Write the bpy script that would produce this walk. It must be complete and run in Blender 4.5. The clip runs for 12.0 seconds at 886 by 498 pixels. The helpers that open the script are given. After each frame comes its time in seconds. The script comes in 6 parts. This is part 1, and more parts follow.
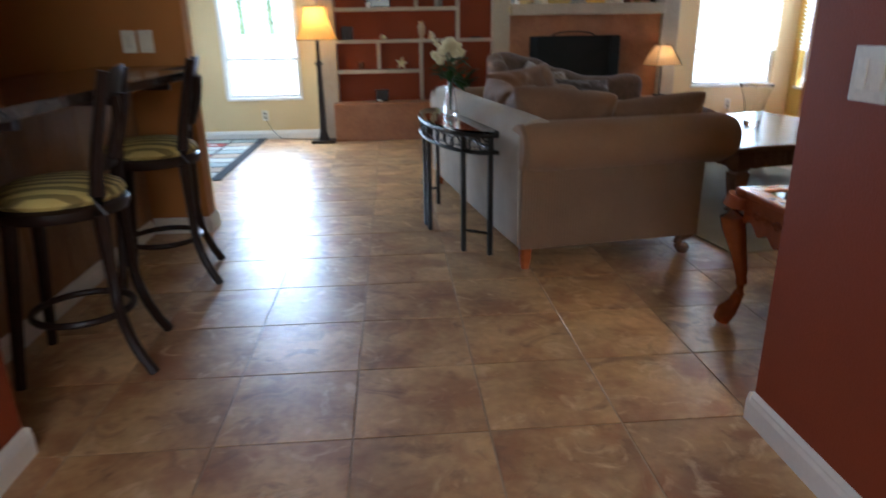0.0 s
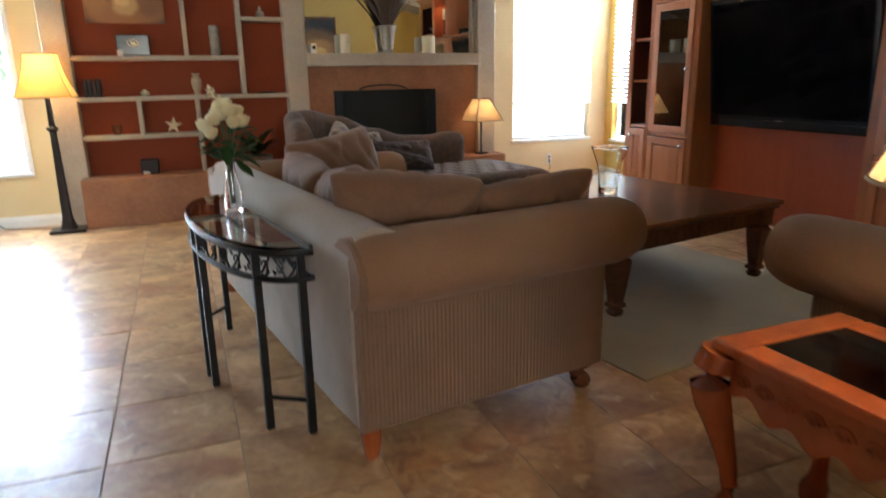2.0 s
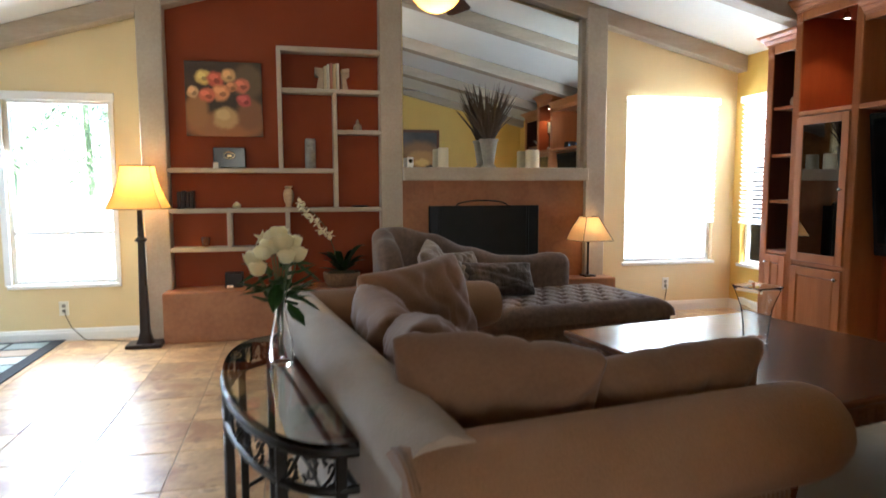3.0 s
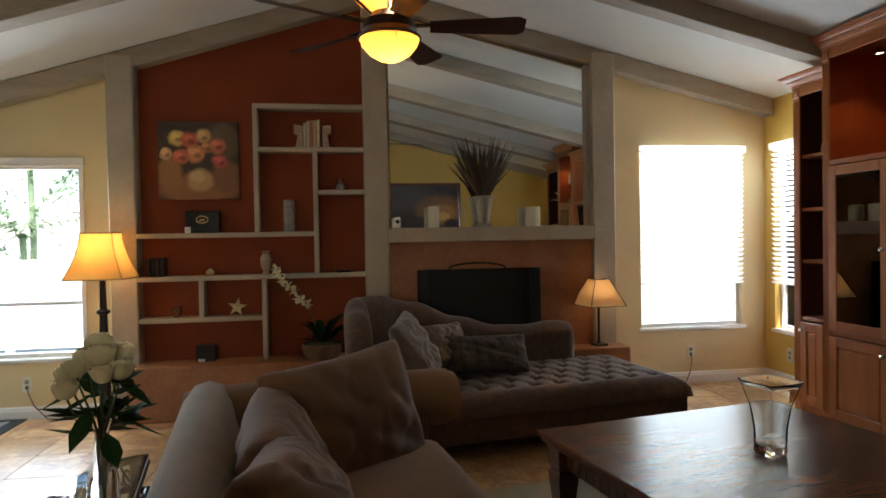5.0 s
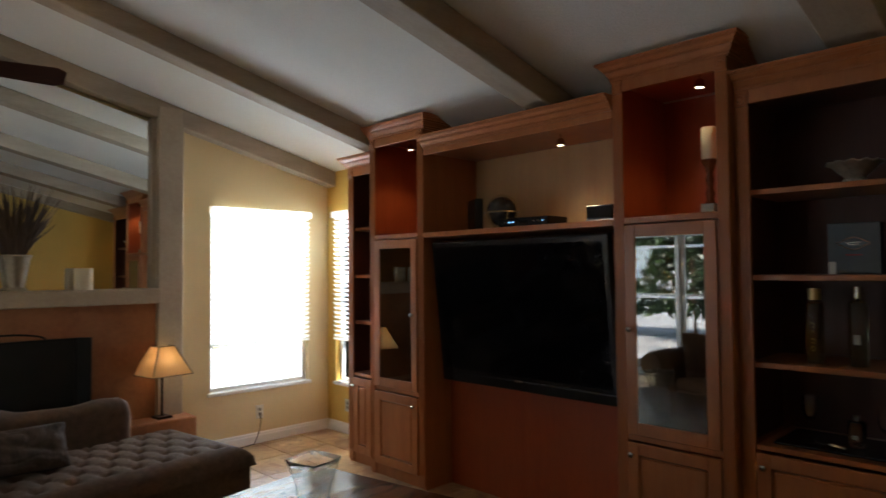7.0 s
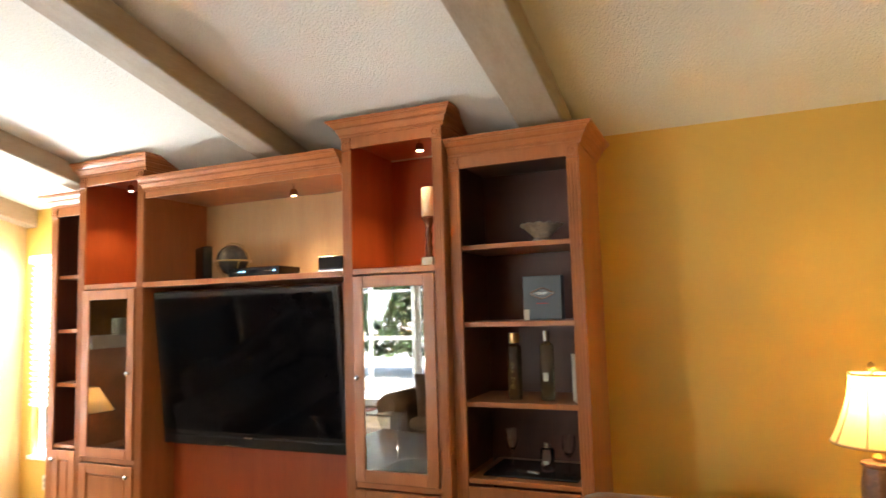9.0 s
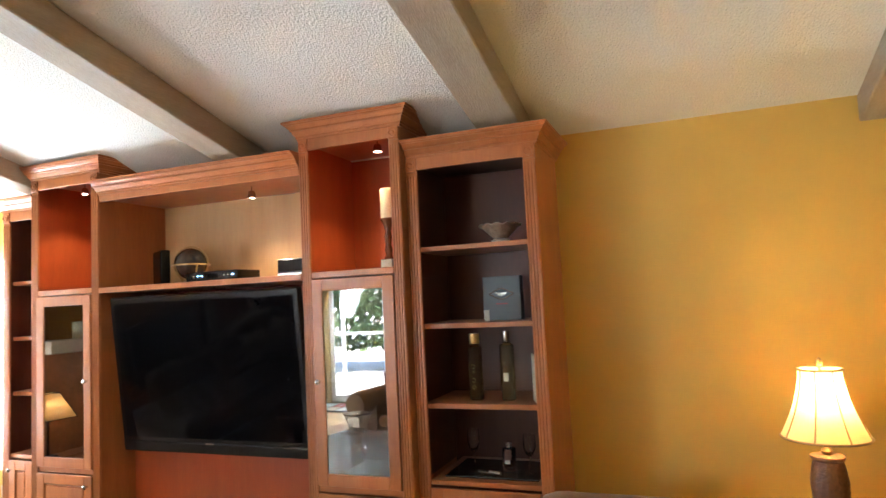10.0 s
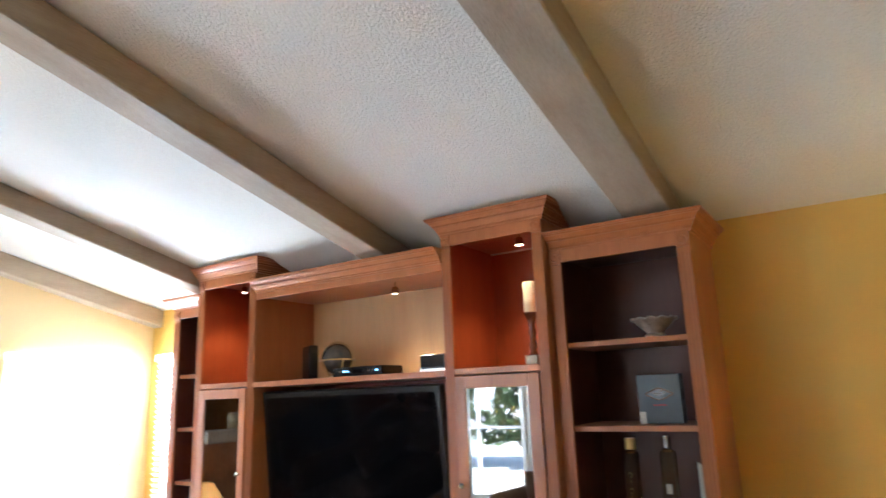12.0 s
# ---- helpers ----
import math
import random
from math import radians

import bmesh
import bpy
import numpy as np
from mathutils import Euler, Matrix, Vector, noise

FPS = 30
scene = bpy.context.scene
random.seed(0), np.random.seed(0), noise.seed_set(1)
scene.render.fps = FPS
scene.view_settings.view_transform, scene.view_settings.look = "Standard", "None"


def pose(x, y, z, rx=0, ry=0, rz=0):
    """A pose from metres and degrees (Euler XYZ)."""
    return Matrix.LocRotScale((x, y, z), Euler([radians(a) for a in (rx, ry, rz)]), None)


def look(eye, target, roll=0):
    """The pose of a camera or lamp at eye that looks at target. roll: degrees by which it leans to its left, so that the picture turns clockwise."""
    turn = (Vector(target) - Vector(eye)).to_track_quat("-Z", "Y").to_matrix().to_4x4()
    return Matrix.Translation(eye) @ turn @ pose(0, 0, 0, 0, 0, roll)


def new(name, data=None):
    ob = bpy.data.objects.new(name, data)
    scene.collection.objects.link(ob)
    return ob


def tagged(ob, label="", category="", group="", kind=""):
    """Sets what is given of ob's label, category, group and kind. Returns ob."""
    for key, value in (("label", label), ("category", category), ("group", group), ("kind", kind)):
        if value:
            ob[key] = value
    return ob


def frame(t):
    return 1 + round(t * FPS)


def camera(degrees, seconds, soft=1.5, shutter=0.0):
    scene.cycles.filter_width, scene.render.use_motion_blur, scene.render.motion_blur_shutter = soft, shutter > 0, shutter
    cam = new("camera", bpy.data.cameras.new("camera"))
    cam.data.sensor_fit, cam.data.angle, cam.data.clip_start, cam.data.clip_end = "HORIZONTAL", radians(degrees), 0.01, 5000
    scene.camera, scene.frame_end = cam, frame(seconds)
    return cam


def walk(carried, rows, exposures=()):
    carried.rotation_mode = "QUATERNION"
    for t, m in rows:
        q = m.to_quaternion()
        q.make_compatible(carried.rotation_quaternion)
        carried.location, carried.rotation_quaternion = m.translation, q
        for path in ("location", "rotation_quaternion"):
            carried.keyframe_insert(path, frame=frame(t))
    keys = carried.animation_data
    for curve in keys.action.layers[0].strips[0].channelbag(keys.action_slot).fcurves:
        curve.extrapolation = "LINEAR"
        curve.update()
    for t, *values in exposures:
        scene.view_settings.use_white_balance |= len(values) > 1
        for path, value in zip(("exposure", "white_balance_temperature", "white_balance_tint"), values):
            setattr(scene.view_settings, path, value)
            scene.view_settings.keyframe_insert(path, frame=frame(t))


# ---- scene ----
cam = camera(69.3, 12.0, shutter=0.5)
EXPOSURES = [(0.0, 2.5, 5050, 10), (1.2, 2.5, 5050, 10), (1.6, 2.7, 5250, 10), (2.0, 3.05, 5450, 10), (2.5, 3.1, 5450, 10), (4.4, 1.95, 6000, 10), (5.0, 1.8, 6000, 10), (5.5, 1.75, 6000, 10), (6.2, 1.7, 6000, 10), (7.2, 1.85, 6000, 10), (8.8, 4.15, 6500, 10), (9.5, 4.35, 6350, 10), (10.2, 4.35, 5750, 10), (11.0, 4.25, 5500, 10), (12.0, 4.0, 5400, 10)]
PATH = [
    (0, (0.154, -1.622, 1.136), (0.294, 0.266, 0.489), -0.9),
    (0.5, (0.173, -1.313, 1.101), (0.483, 0.519, 0.361), -1.2),
    (1, (0.205, -0.986, 1.13), (0.557, 0.892, 0.54), 2.8),
    (1.5, (0.287, -0.575, 1.085), (0.969, 1.216, 0.510), 4.1),
    (2, (0.339, -0.409, 1.157), (1.053, 1.387, 0.640), -1.0),
    (2.5, (0.534, -0.175, 1.222), (0.936, 1.75, 0.856), -1.1),
    (2.7, (0.506, -0.013, 1.215), (0.955, 1.911, 0.937), 0.3),
    (4.3, (1.162, 0.476, 1.313), (1.446, 2.453, 1.227), -1.8),
    (4.5, (1.191, 0.518, 1.33), (1.418, 2.504, 1.256), -1.0),
    (5, (1.096, 0.574, 1.319), (1.402, 2.55, 1.278), -1.0),
    (5.5, (1.051, 0.584, 1.381), (1.482, 2.537, 1.398), -1.9),
    (6, (1.068, 0.609, 1.434), (1.867, 2.441, 1.501), -0.3),
    (6.5, (1.125, 0.581, 1.468), (2.337, 2.169, 1.558), -0.6),
    (7, (1.235, 0.55, 1.502), (2.637, 1.975, 1.569), -0.5),
    (7.2, (1.253, 0.526, 1.495), (2.704, 1.901, 1.548), -0.9),
    (8.8, (1.274, 0.448, 1.542), (3.075, 1.303, 1.693), -1.5),
    (9, (1.263, 0.453, 1.546), (3.094, 1.237, 1.729), -1.7),
    (9.5, (1.287, 0.392, 1.592), (3.162, 1.07, 1.746), -2.1),
    (10, (1.303, 0.376, 1.6), (3.164, 1.091, 1.751), -2.8),
    (10.5, (1.316, 0.406, 1.6), (3.12, 1.245, 1.805), -2.6),
    (11, (1.336, 0.434, 1.62), (3.052, 1.401, 1.964), -2.3),
    (11.5, (1.315, 0.476, 1.613), (3.045, 1.384, 2.041), -2.6),
    (12, (1.337, 0.466, 1.644), (2.985, 1.51, 2.084), -2.2),
]
walk(cam, [(t, look(eye, target, roll)) for t, eye, target, roll in PATH], EXPOSURES)

# ---- world and light ----
world = bpy.data.worlds.new("world")
scene.world = world
world.use_nodes = True
wn, wl = world.node_tree.nodes, world.node_tree.links
sky = wn.new("ShaderNodeTexSky")
sky.sky_type, sky.sun_disc = "NISHITA", False
sky.sun_elevation, sky.sun_rotation = radians(51), radians(167)
wn["Background"].inputs["Strength"].default_value = 0.15
wl.new(sky.outputs["Color"], wn["Background"].inputs["Color"])
sun = new("sun", bpy.data.lights.new("sun", "SUN"))
sun.data.energy, sun.data.angle, sun.data.color = 5.0, radians(1.0), (1.0, 0.95, 0.88)
sun.matrix_world = look((0, 0, 9), (-1.6, 7.0, 0))


def area_lamp(name, eye, target, w, h, power, color):
    lamp = new(name, bpy.data.lights.new(name, "AREA"))
    lamp.data.shape, lamp.data.size, lamp.data.size_y = "RECTANGLE", w, h
    lamp.data.energy, lamp.data.color = power, color
    lamp.matrix_world = look(eye, target)
    return lamp


def bulb(name, x, y, z, power, color, r=0.04):
    lamp = new(name, bpy.data.lights.new(name, "POINT"))
    lamp.data.energy, lamp.data.color, lamp.data.shadow_soft_size = power, color, r
    lamp.location = (x, y, z)
    return lamp


DAY = (0.84, 0.94, 1.0)
WARM = (1.0, 0.62, 0.25)
area_lamp("window_light", (-1.27, 5.90, 1.2), (-1.27, 4.0, 0.4), 0.74, 1.4, 14, DAY)
area_lamp("window_light", (4.10, 5.90, 1.26), (4.10, 4.0, 0.95), 0.92, 1.58, 15, DAY)
area_lamp("window_light", (4.92, 5.31, 1.26), (3.0, 5.1, 1.05), 0.62, 1.58, 6, DAY)
# Added fill for the hall floor; its opening at the hall end is unseen.
area_lamp("hall_fill_light", (0.15, -4.26, 1.5), (0.15, -3.4, 0.0), 1.36, 1.3, 12.0, (1.0, 0.84, 0.56))
area_lamp("door_light", (-2.6, 3.95, 2.75), (0.2, 3.9, 0.0), 2.9, 0.9, 16, DAY)
bulb("floor_lamp_bulb", -0.595, 5.42, 1.25, 1.3, (1.0, 0.68, 0.30))
bulb("hearth_lamp_bulb", 3.15, 5.53, 0.84, 0.22, (1.0, 0.72, 0.38))
bulb("end_lamp_bulb", 1.66, 0.30, 1.09, 1.5, (1.0, 0.72, 0.38))
bulb("corner_lamp_bulb", 4.36, -0.09, 1.15, 1.1, (1.0, 0.74, 0.38))
bulb("fan_bulb", 1.345, 3.75, 2.252, 1.1, (1.0, 0.68, 0.30), 0.03)
bulb("fan_bulb", 1.345, 3.71, 2.485, 1.5, (1.0, 0.68, 0.30), 0.03)


def spot(name, x, y, z, power):
    lamp = new(name, bpy.data.lights.new(name, "SPOT"))
    lamp.data.energy, lamp.data.color, lamp.data.spot_size, lamp.data.spot_blend = power, (1.0, 0.75, 0.45), radians(110), 0.6
    lamp.data.shadow_soft_size = 0.02
    lamp.matrix_world = look((x, y, z), (x + 0.12, y, z - 1))


# ---- materials ----
def material(name, c1, c2=None, rough=0.6, metal=0.0, scale=6.0, fine=60.0, bump=0.15, fine_amt=0.35, stretch=(1, 1, 1), coat=0.0, vary=0.0, sheen=0.0, spec=0.5):
    m = bpy.data.materials.new(name)
    m.use_nodes = True
    n, l = m.node_tree.nodes, m.node_tree.links
    b = n["Principled BSDF"]
    b.inputs["Roughness"].default_value, b.inputs["Metallic"].default_value = rough, metal
    b.inputs["Coat Weight"].default_value, b.inputs["Sheen Weight"].default_value = coat, sheen
    b.inputs["Specular IOR Level"].default_value = spec
    c2 = c2 or tuple(0.75 * v for v in c1)
    co = n.new("ShaderNodeTexCoord")
    mp = n.new("ShaderNodeMapping")
    mp.inputs["Scale"].default_value = stretch
    l.new(co.outputs["Object"], mp.inputs["Vector"])
    info = n.new("ShaderNodeObjectInfo")
    shift = n.new("ShaderNodeVectorMath")
    shift.operation = "MULTIPLY_ADD"
    l.new(info.outputs["Random"], shift.inputs[0])
    shift.inputs[1].default_value = (17, 31, 23)
    l.new(mp.outputs["Vector"], shift.inputs[2])
    big, small = n.new("ShaderNodeTexNoise"), n.new("ShaderNodeTexNoise")
    big.inputs["Scale"].default_value, big.inputs["Detail"].default_value = scale, 5
    small.inputs["Scale"].default_value, small.inputs["Detail"].default_value = fine, 3
    for t in (big, small):
        l.new(shift.outputs["Vector"], t.inputs["Vector"])
    mix = n.new("ShaderNodeMix")
    mix.inputs[0].default_value = fine_amt
    l.new(big.outputs["Fac"], mix.inputs[2])
    l.new(small.outputs["Fac"], mix.inputs[3])
    ramp = n.new("ShaderNodeValToRGB")
    ramp.color_ramp.elements[0].position, ramp.color_ramp.elements[1].position = 0.33, 0.67
    ramp.color_ramp.elements[0].color, ramp.color_ramp.elements[1].color = (*c2, 1), (*c1, 1)
    l.new(mix.outputs[0], ramp.inputs["Fac"])
    out = ramp.outputs["Color"]
    if vary:
        hsv = n.new("ShaderNodeHueSaturation")
        mr = n.new("ShaderNodeMapRange")
        mr.inputs["To Min"].default_value, mr.inputs["To Max"].default_value = 1 - vary, 1 + vary
        l.new(info.outputs["Random"], mr.inputs["Value"])
        l.new(mr.outputs["Result"], hsv.inputs["Value"])
        l.new(out, hsv.inputs["Color"])
        out = hsv.outputs["Color"]
    l.new(out, b.inputs["Base Color"])
    if bump:
        bp = n.new("ShaderNodeBump")
        bp.inputs["Strength"].default_value, bp.inputs["Distance"].default_value = bump, 0.01
        l.new(small.outputs["Fac"], bp.inputs["Height"])
        l.new(bp.outputs["Normal"], b.inputs["Normal"])
    return m


def glass_material(name, color=(1, 1, 1), rough=0.0):
    m = bpy.data.materials.new(name)
    m.use_nodes = True
    b = m.node_tree.nodes["Principled BSDF"]
    b.inputs["Base Color"].default_value = (*color, 1)
    b.inputs["Transmission Weight"].default_value, b.inputs["Roughness"].default_value, b.inputs["IOR"].default_value = 1.0, rough, 1.45
    return m


def pane_material(name, tint=(1, 1, 1), gloss=0.12):
    m = bpy.data.materials.new(name)
    m.use_nodes = True
    n, l = m.node_tree.nodes, m.node_tree.links
    n.remove(n["Principled BSDF"])
    t, g, f, mx = n.new("ShaderNodeBsdfTransparent"), n.new("ShaderNodeBsdfGlossy"), n.new("ShaderNodeFresnel"), n.new("ShaderNodeMixShader")
    t.inputs["Color"].default_value = (*tint, 1)
    g.inputs["Roughness"].default_value = 0.01
    mul = n.new("ShaderNodeMath")
    mul.operation = "ADD"
    mul.inputs[1].default_value = gloss
    l.new(f.outputs[0], mul.inputs[0])
    l.new(mul.outputs[0], mx.inputs[0])
    l.new(t.outputs[0], mx.inputs[1])
    l.new(g.outputs[0], mx.inputs[2])
    l.new(mx.outputs[0], n["Material Output"].inputs["Surface"])
    return m


def glow_material(name, color, strength, base=None):
    m = material(name, base or color, bump=0.05)
    b = m.node_tree.nodes["Principled BSDF"]
    b.inputs["Emission Color"].default_value, b.inputs["Emission Strength"].default_value = (*color, 1), strength
    return m


def shade_material(name, color, strength, dark):
    """Lamp-shade cloth or cloudy glass that lets part of the light of its bulb through."""
    m = material(name, color, dark, rough=0.8, scale=5, fine=90, bump=0.1)
    n, l = m.node_tree.nodes, m.node_tree.links
    t, mx = n.new("ShaderNodeBsdfTranslucent"), n.new("ShaderNodeMixShader")
    t.inputs["Color"].default_value, mx.inputs[0].default_value = (*color, 1), strength
    l.new(n["Principled BSDF"].outputs[0], mx.inputs[1])
    l.new(t.outputs[0], mx.inputs[2])
    l.new(mx.outputs[0], n["Material Output"].inputs["Surface"])
    return m


M = {}
M["yellow"] = material("yellow_wall_paint", (0.66, 0.425, 0.085), (0.60, 0.38, 0.075), rough=0.55, scale=1.6, fine=180, bump=0.12, fine_amt=0.2)
M["cream"] = material("cream_wall_paint", (0.70, 0.56, 0.30), (0.64, 0.50, 0.26), rough=0.6, scale=1.6, fine=180, bump=0.12, fine_amt=0.2)
M["terra"] = material("terracotta_wall_paint", (0.245, 0.049, 0.014), (0.205, 0.040, 0.011), rough=0.6, spec=0.2, scale=1.8, fine=160, bump=0.1, fine_amt=0.25)
M["plaster"] = material("washed_terracotta_plaster", (0.38, 0.165, 0.068), (0.25, 0.098, 0.040), rough=0.55, scale=3.2, fine=30, bump=0.12)
M["greige"] = material("greige_limewash", (0.46, 0.39, 0.29), (0.36, 0.29, 0.21), rough=0.65, scale=3.0, fine=45, bump=0.12)
M["beam"] = material("limewashed_beam_wood", (0.42, 0.35, 0.26), (0.31, 0.25, 0.18), rough=0.7, scale=2.2, fine=22, bump=0.3, stretch=(1, 6, 6))
M["popcorn"] = material("popcorn_ceiling", (0.78, 0.77, 0.72), (0.68, 0.67, 0.62), rough=0.95, scale=1.2, fine=105, bump=0.9, fine_amt=0.45)
M["white"] = material("white_trim_paint", (0.78, 0.76, 0.70), (0.70, 0.68, 0.62), rough=0.4, scale=4, fine=60, bump=0.05)


def tile_material(name):
    """Slate-look glazed tile: tan with rusty clouds, dark veins and pale flecks, slightly uneven gloss."""
    m = material(name, (0.69, 0.45, 0.205), (0.30, 0.148, 0.055), rough=0.24, scale=3.4, fine=30, bump=0.05, vary=0.15, fine_amt=0.25, spec=0.8)
    n, l = m.node_tree.nodes, m.node_tree.links
    b = n["Principled BSDF"]
    src = [k.from_socket for k in l if k.to_socket == b.inputs["Base Color"]][0]
    vec = [k.from_socket for k in l if k.to_node.bl_idname == "ShaderNodeTexNoise"][0]
    out = src
    for scale, dist, lo, hi, color, amt in ((4.5, 0.7, 0.50, 0.66, (0.30, 0.115, 0.040), 0.7), (7.0, 1.1, 0.56, 0.68, (0.17, 0.078, 0.036), 0.6), (8.5, 0.9, 0.57, 0.70, (0.82, 0.60, 0.34), 0.55)):
        t = n.new("ShaderNodeTexNoise")
        t.inputs["Scale"].default_value, t.inputs["Detail"].default_value, t.inputs["Distortion"].default_value = scale, 7, dist
        t.inputs["Roughness"].default_value = 0.55
        off = n.new("ShaderNodeVectorMath")
        off.inputs[1].default_value = (scale, 3 * scale, 0)
        l.new(vec, off.inputs[0])
        l.new(off.outputs["Vector"], t.inputs["Vector"])
        r = n.new("ShaderNodeMapRange")
        r.inputs["From Min"].default_value, r.inputs["From Max"].default_value, r.inputs["To Max"].default_value = lo, hi, amt
        l.new(t.outputs["Fac"], r.inputs["Value"])
        mx = n.new("ShaderNodeMix")
        mx.data_type = "RGBA"
        l.new(r.outputs["Result"], mx.inputs[0])
        l.new(out, mx.inputs[6])
        mx.inputs[7].default_value = (*color, 1)
        out = mx.outputs[2]
        g = n.new("ShaderNodeMapRange")
        g.inputs["To Min"].default_value, g.inputs["To Max"].default_value = 0.27, 0.42
        l.new(t.outputs["Fac"], g.inputs["Value"])
        l.new(g.outputs["Result"], b.inputs["Roughness"])
    l.new(out, b.inputs["Base Color"])
    return m


M["tile"] = tile_material("mottled_floor_tile")
M["grout"] = material("sand_grout", (0.46, 0.35, 0.24), rough=0.9, fine=120)
M["cherry"] = material("cherry_wood", (0.47, 0.178, 0.056), (0.37, 0.125, 0.038), rough=0.33, scale=2.5, fine=18, bump=0.05, stretch=(5, 5, 0.6))
# Darker copies of the cherry: shade inside the cabinets is put in their colour.
M["cherry_in"] = material("shaded_red_cherry", (0.38, 0.078, 0.018), (0.31, 0.056, 0.013), rough=0.35, scale=2.5, fine=18, bump=0.04, stretch=(5, 5, 0.6))
M["dark_in"] = material("shaded_cherry_inside", (0.115, 0.032, 0.015), (0.085, 0.022, 0.010), rough=0.4, scale=2.5, fine=18, bump=0.04, stretch=(5, 5, 0.6))
M["walnut"] = material("dark_walnut_wood", (0.17, 0.068, 0.030), (0.10, 0.037, 0.016), rough=0.24, scale=2.0, fine=16, bump=0.05, stretch=(1, 6, 6))
M["orangewood"] = material("carved_reddish_wood", (0.38, 0.105, 0.027), (0.25, 0.062, 0.016), rough=0.2, scale=6, fine=30, bump=0.12)
M["espresso"] = material("espresso_wood", (0.026, 0.013, 0.009), (0.014, 0.007, 0.005), rough=0.38, scale=5, fine=30, bump=0.06, spec=0.25)
M["black"] = material("black_metal", (0.018, 0.017, 0.016), (0.010, 0.010, 0.010), rough=0.45, metal=0.6, fine=50, bump=0.05)
M["iron"] = material("dark_wrought_iron", (0.035, 0.033, 0.03), (0.02, 0.019, 0.017), rough=0.42, metal=0.75, fine=60, bump=0.15)
M["screen"] = material("black_screen_glass", (0.004, 0.004, 0.005), (0.003, 0.003, 0.004), rough=0.06, bump=0, spec=0.13)
M["plasticblack"] = material("gloss_black_plastic", (0.012, 0.012, 0.014), rough=0.2, bump=0)
M["sofa"] = material("taupe_corduroy", (0.255, 0.140, 0.066), (0.20, 0.106, 0.049), rough=0.95, scale=3, fine=140, bump=0.25, sheen=0.12)
M["damask"] = material("taupe_chenille", (0.138, 0.081, 0.046), (0.072, 0.041, 0.023), rough=0.9, scale=26, fine=130, bump=0.25, sheen=0.15)
M["pillow"] = material("taupe_suede", (0.20, 0.104, 0.050), (0.145, 0.073, 0.035), rough=0.85, scale=5, fine=90, bump=0.15, sheen=0.12)
M["rug"] = material("pale_sage_rug_pile", (0.40, 0.35, 0.245), (0.32, 0.275, 0.19), rough=1.0, scale=2.5, fine=160, bump=0.6)
M["glass"] = glass_material("clear_glass")
M["thinglass"] = glass_material("flared_vase_glass", (0.98, 1.0, 0.99))
M["thinglass"].node_tree.nodes["Principled BSDF"].inputs["IOR"].default_value = 1.22
M["smokeglass"] = glass_material("table_glass", (0.8, 0.85, 0.84))
M["pane"] = pane_material("window_pane", gloss=0.02)
# Tint carries the cabinet's dark inside; gloss is raised to strengthen reflections.
M["cabpane"] = pane_material("cabinet_pane", (0.42, 0.38, 0.34), gloss=0.26)
M["mirror"] = material("mirror_silver", (0.86, 0.88, 0.87), (0.85, 0.87, 0.86), rough=0.01, metal=1.0, bump=0)
M["chrome"] = material("brushed_nickel", (0.6, 0.58, 0.54), rough=0.25, metal=1.0, bump=0)
M["brass"] = material("aged_brass", (0.55, 0.38, 0.16), rough=0.3, metal=1.0, bump=0.05)


# ---- mesh helpers ----
def box(bm, x0, x1, y0, y1, z0, z1, bev=0.0, seg=1):
    vs = [bm.verts.new((x, y, z)) for x in (x0, x1) for y in (y0, y1) for z in (z0, z1)]
    fs = [bm.faces.new([vs[i] for i in q]) for q in ((0, 1, 3, 2), (4, 6, 7, 5), (0, 4, 5, 1), (2, 3, 7, 6), (0, 2, 6, 4), (1, 5, 7, 3))]
    if bev:
        es = list({e for f in fs for e in f.edges})
        bmesh.ops.bevel(bm, geom=es, offset=bev, segments=seg, affect="EDGES", profile=0.5)
    return bm


def prism(bm, pts, y0, y1):
    """A polygon in x and z, drawn out from y0 to y1."""
    a = [bm.verts.new((x, y0, z)) for x, z in pts]
    b = [bm.verts.new((x, y1, z)) for x, z in pts]
    k = len(pts)
    bm.faces.new(a)
    bm.faces.new(b[::-1])
    for i in range(k):
        bm.faces.new((a[i], b[i], b[(i + 1) % k], a[(i + 1) % k]))
    bmesh.ops.recalc_face_normals(bm, faces=bm.faces)
    return bm


def lathe(bm, prof, x=0, y=0, seg=24, square=False):
    """A profile of (radius, z) turned round the upright axis; square: four-sided with soft corners."""
    rings = []
    for r, z in prof:
        ring = []
        for i in range(seg):
            a = 2 * math.pi * i / seg
            c, s = math.cos(a), math.sin(a)
            k = (1 / max(abs(c), abs(s))) ** 0.75 if square else 1.0
            ring.append(bm.verts.new((x + r * c * k, y + r * s * k, z)))
        rings.append(ring)
    for p, q in zip(rings, rings[1:]):
        for i in range(seg):
            bm.faces.new((p[i], p[(i + 1) % seg], q[(i + 1) % seg], q[i]))
    if prof[0][0] > 1e-4:
        bm.faces.new(rings[0][::-1])
    if prof[-1][0] > 1e-4:
        bm.faces.new(rings[-1])
    bmesh.ops.remove_doubles(bm, verts=bm.verts, dist=1e-5)
    return bm


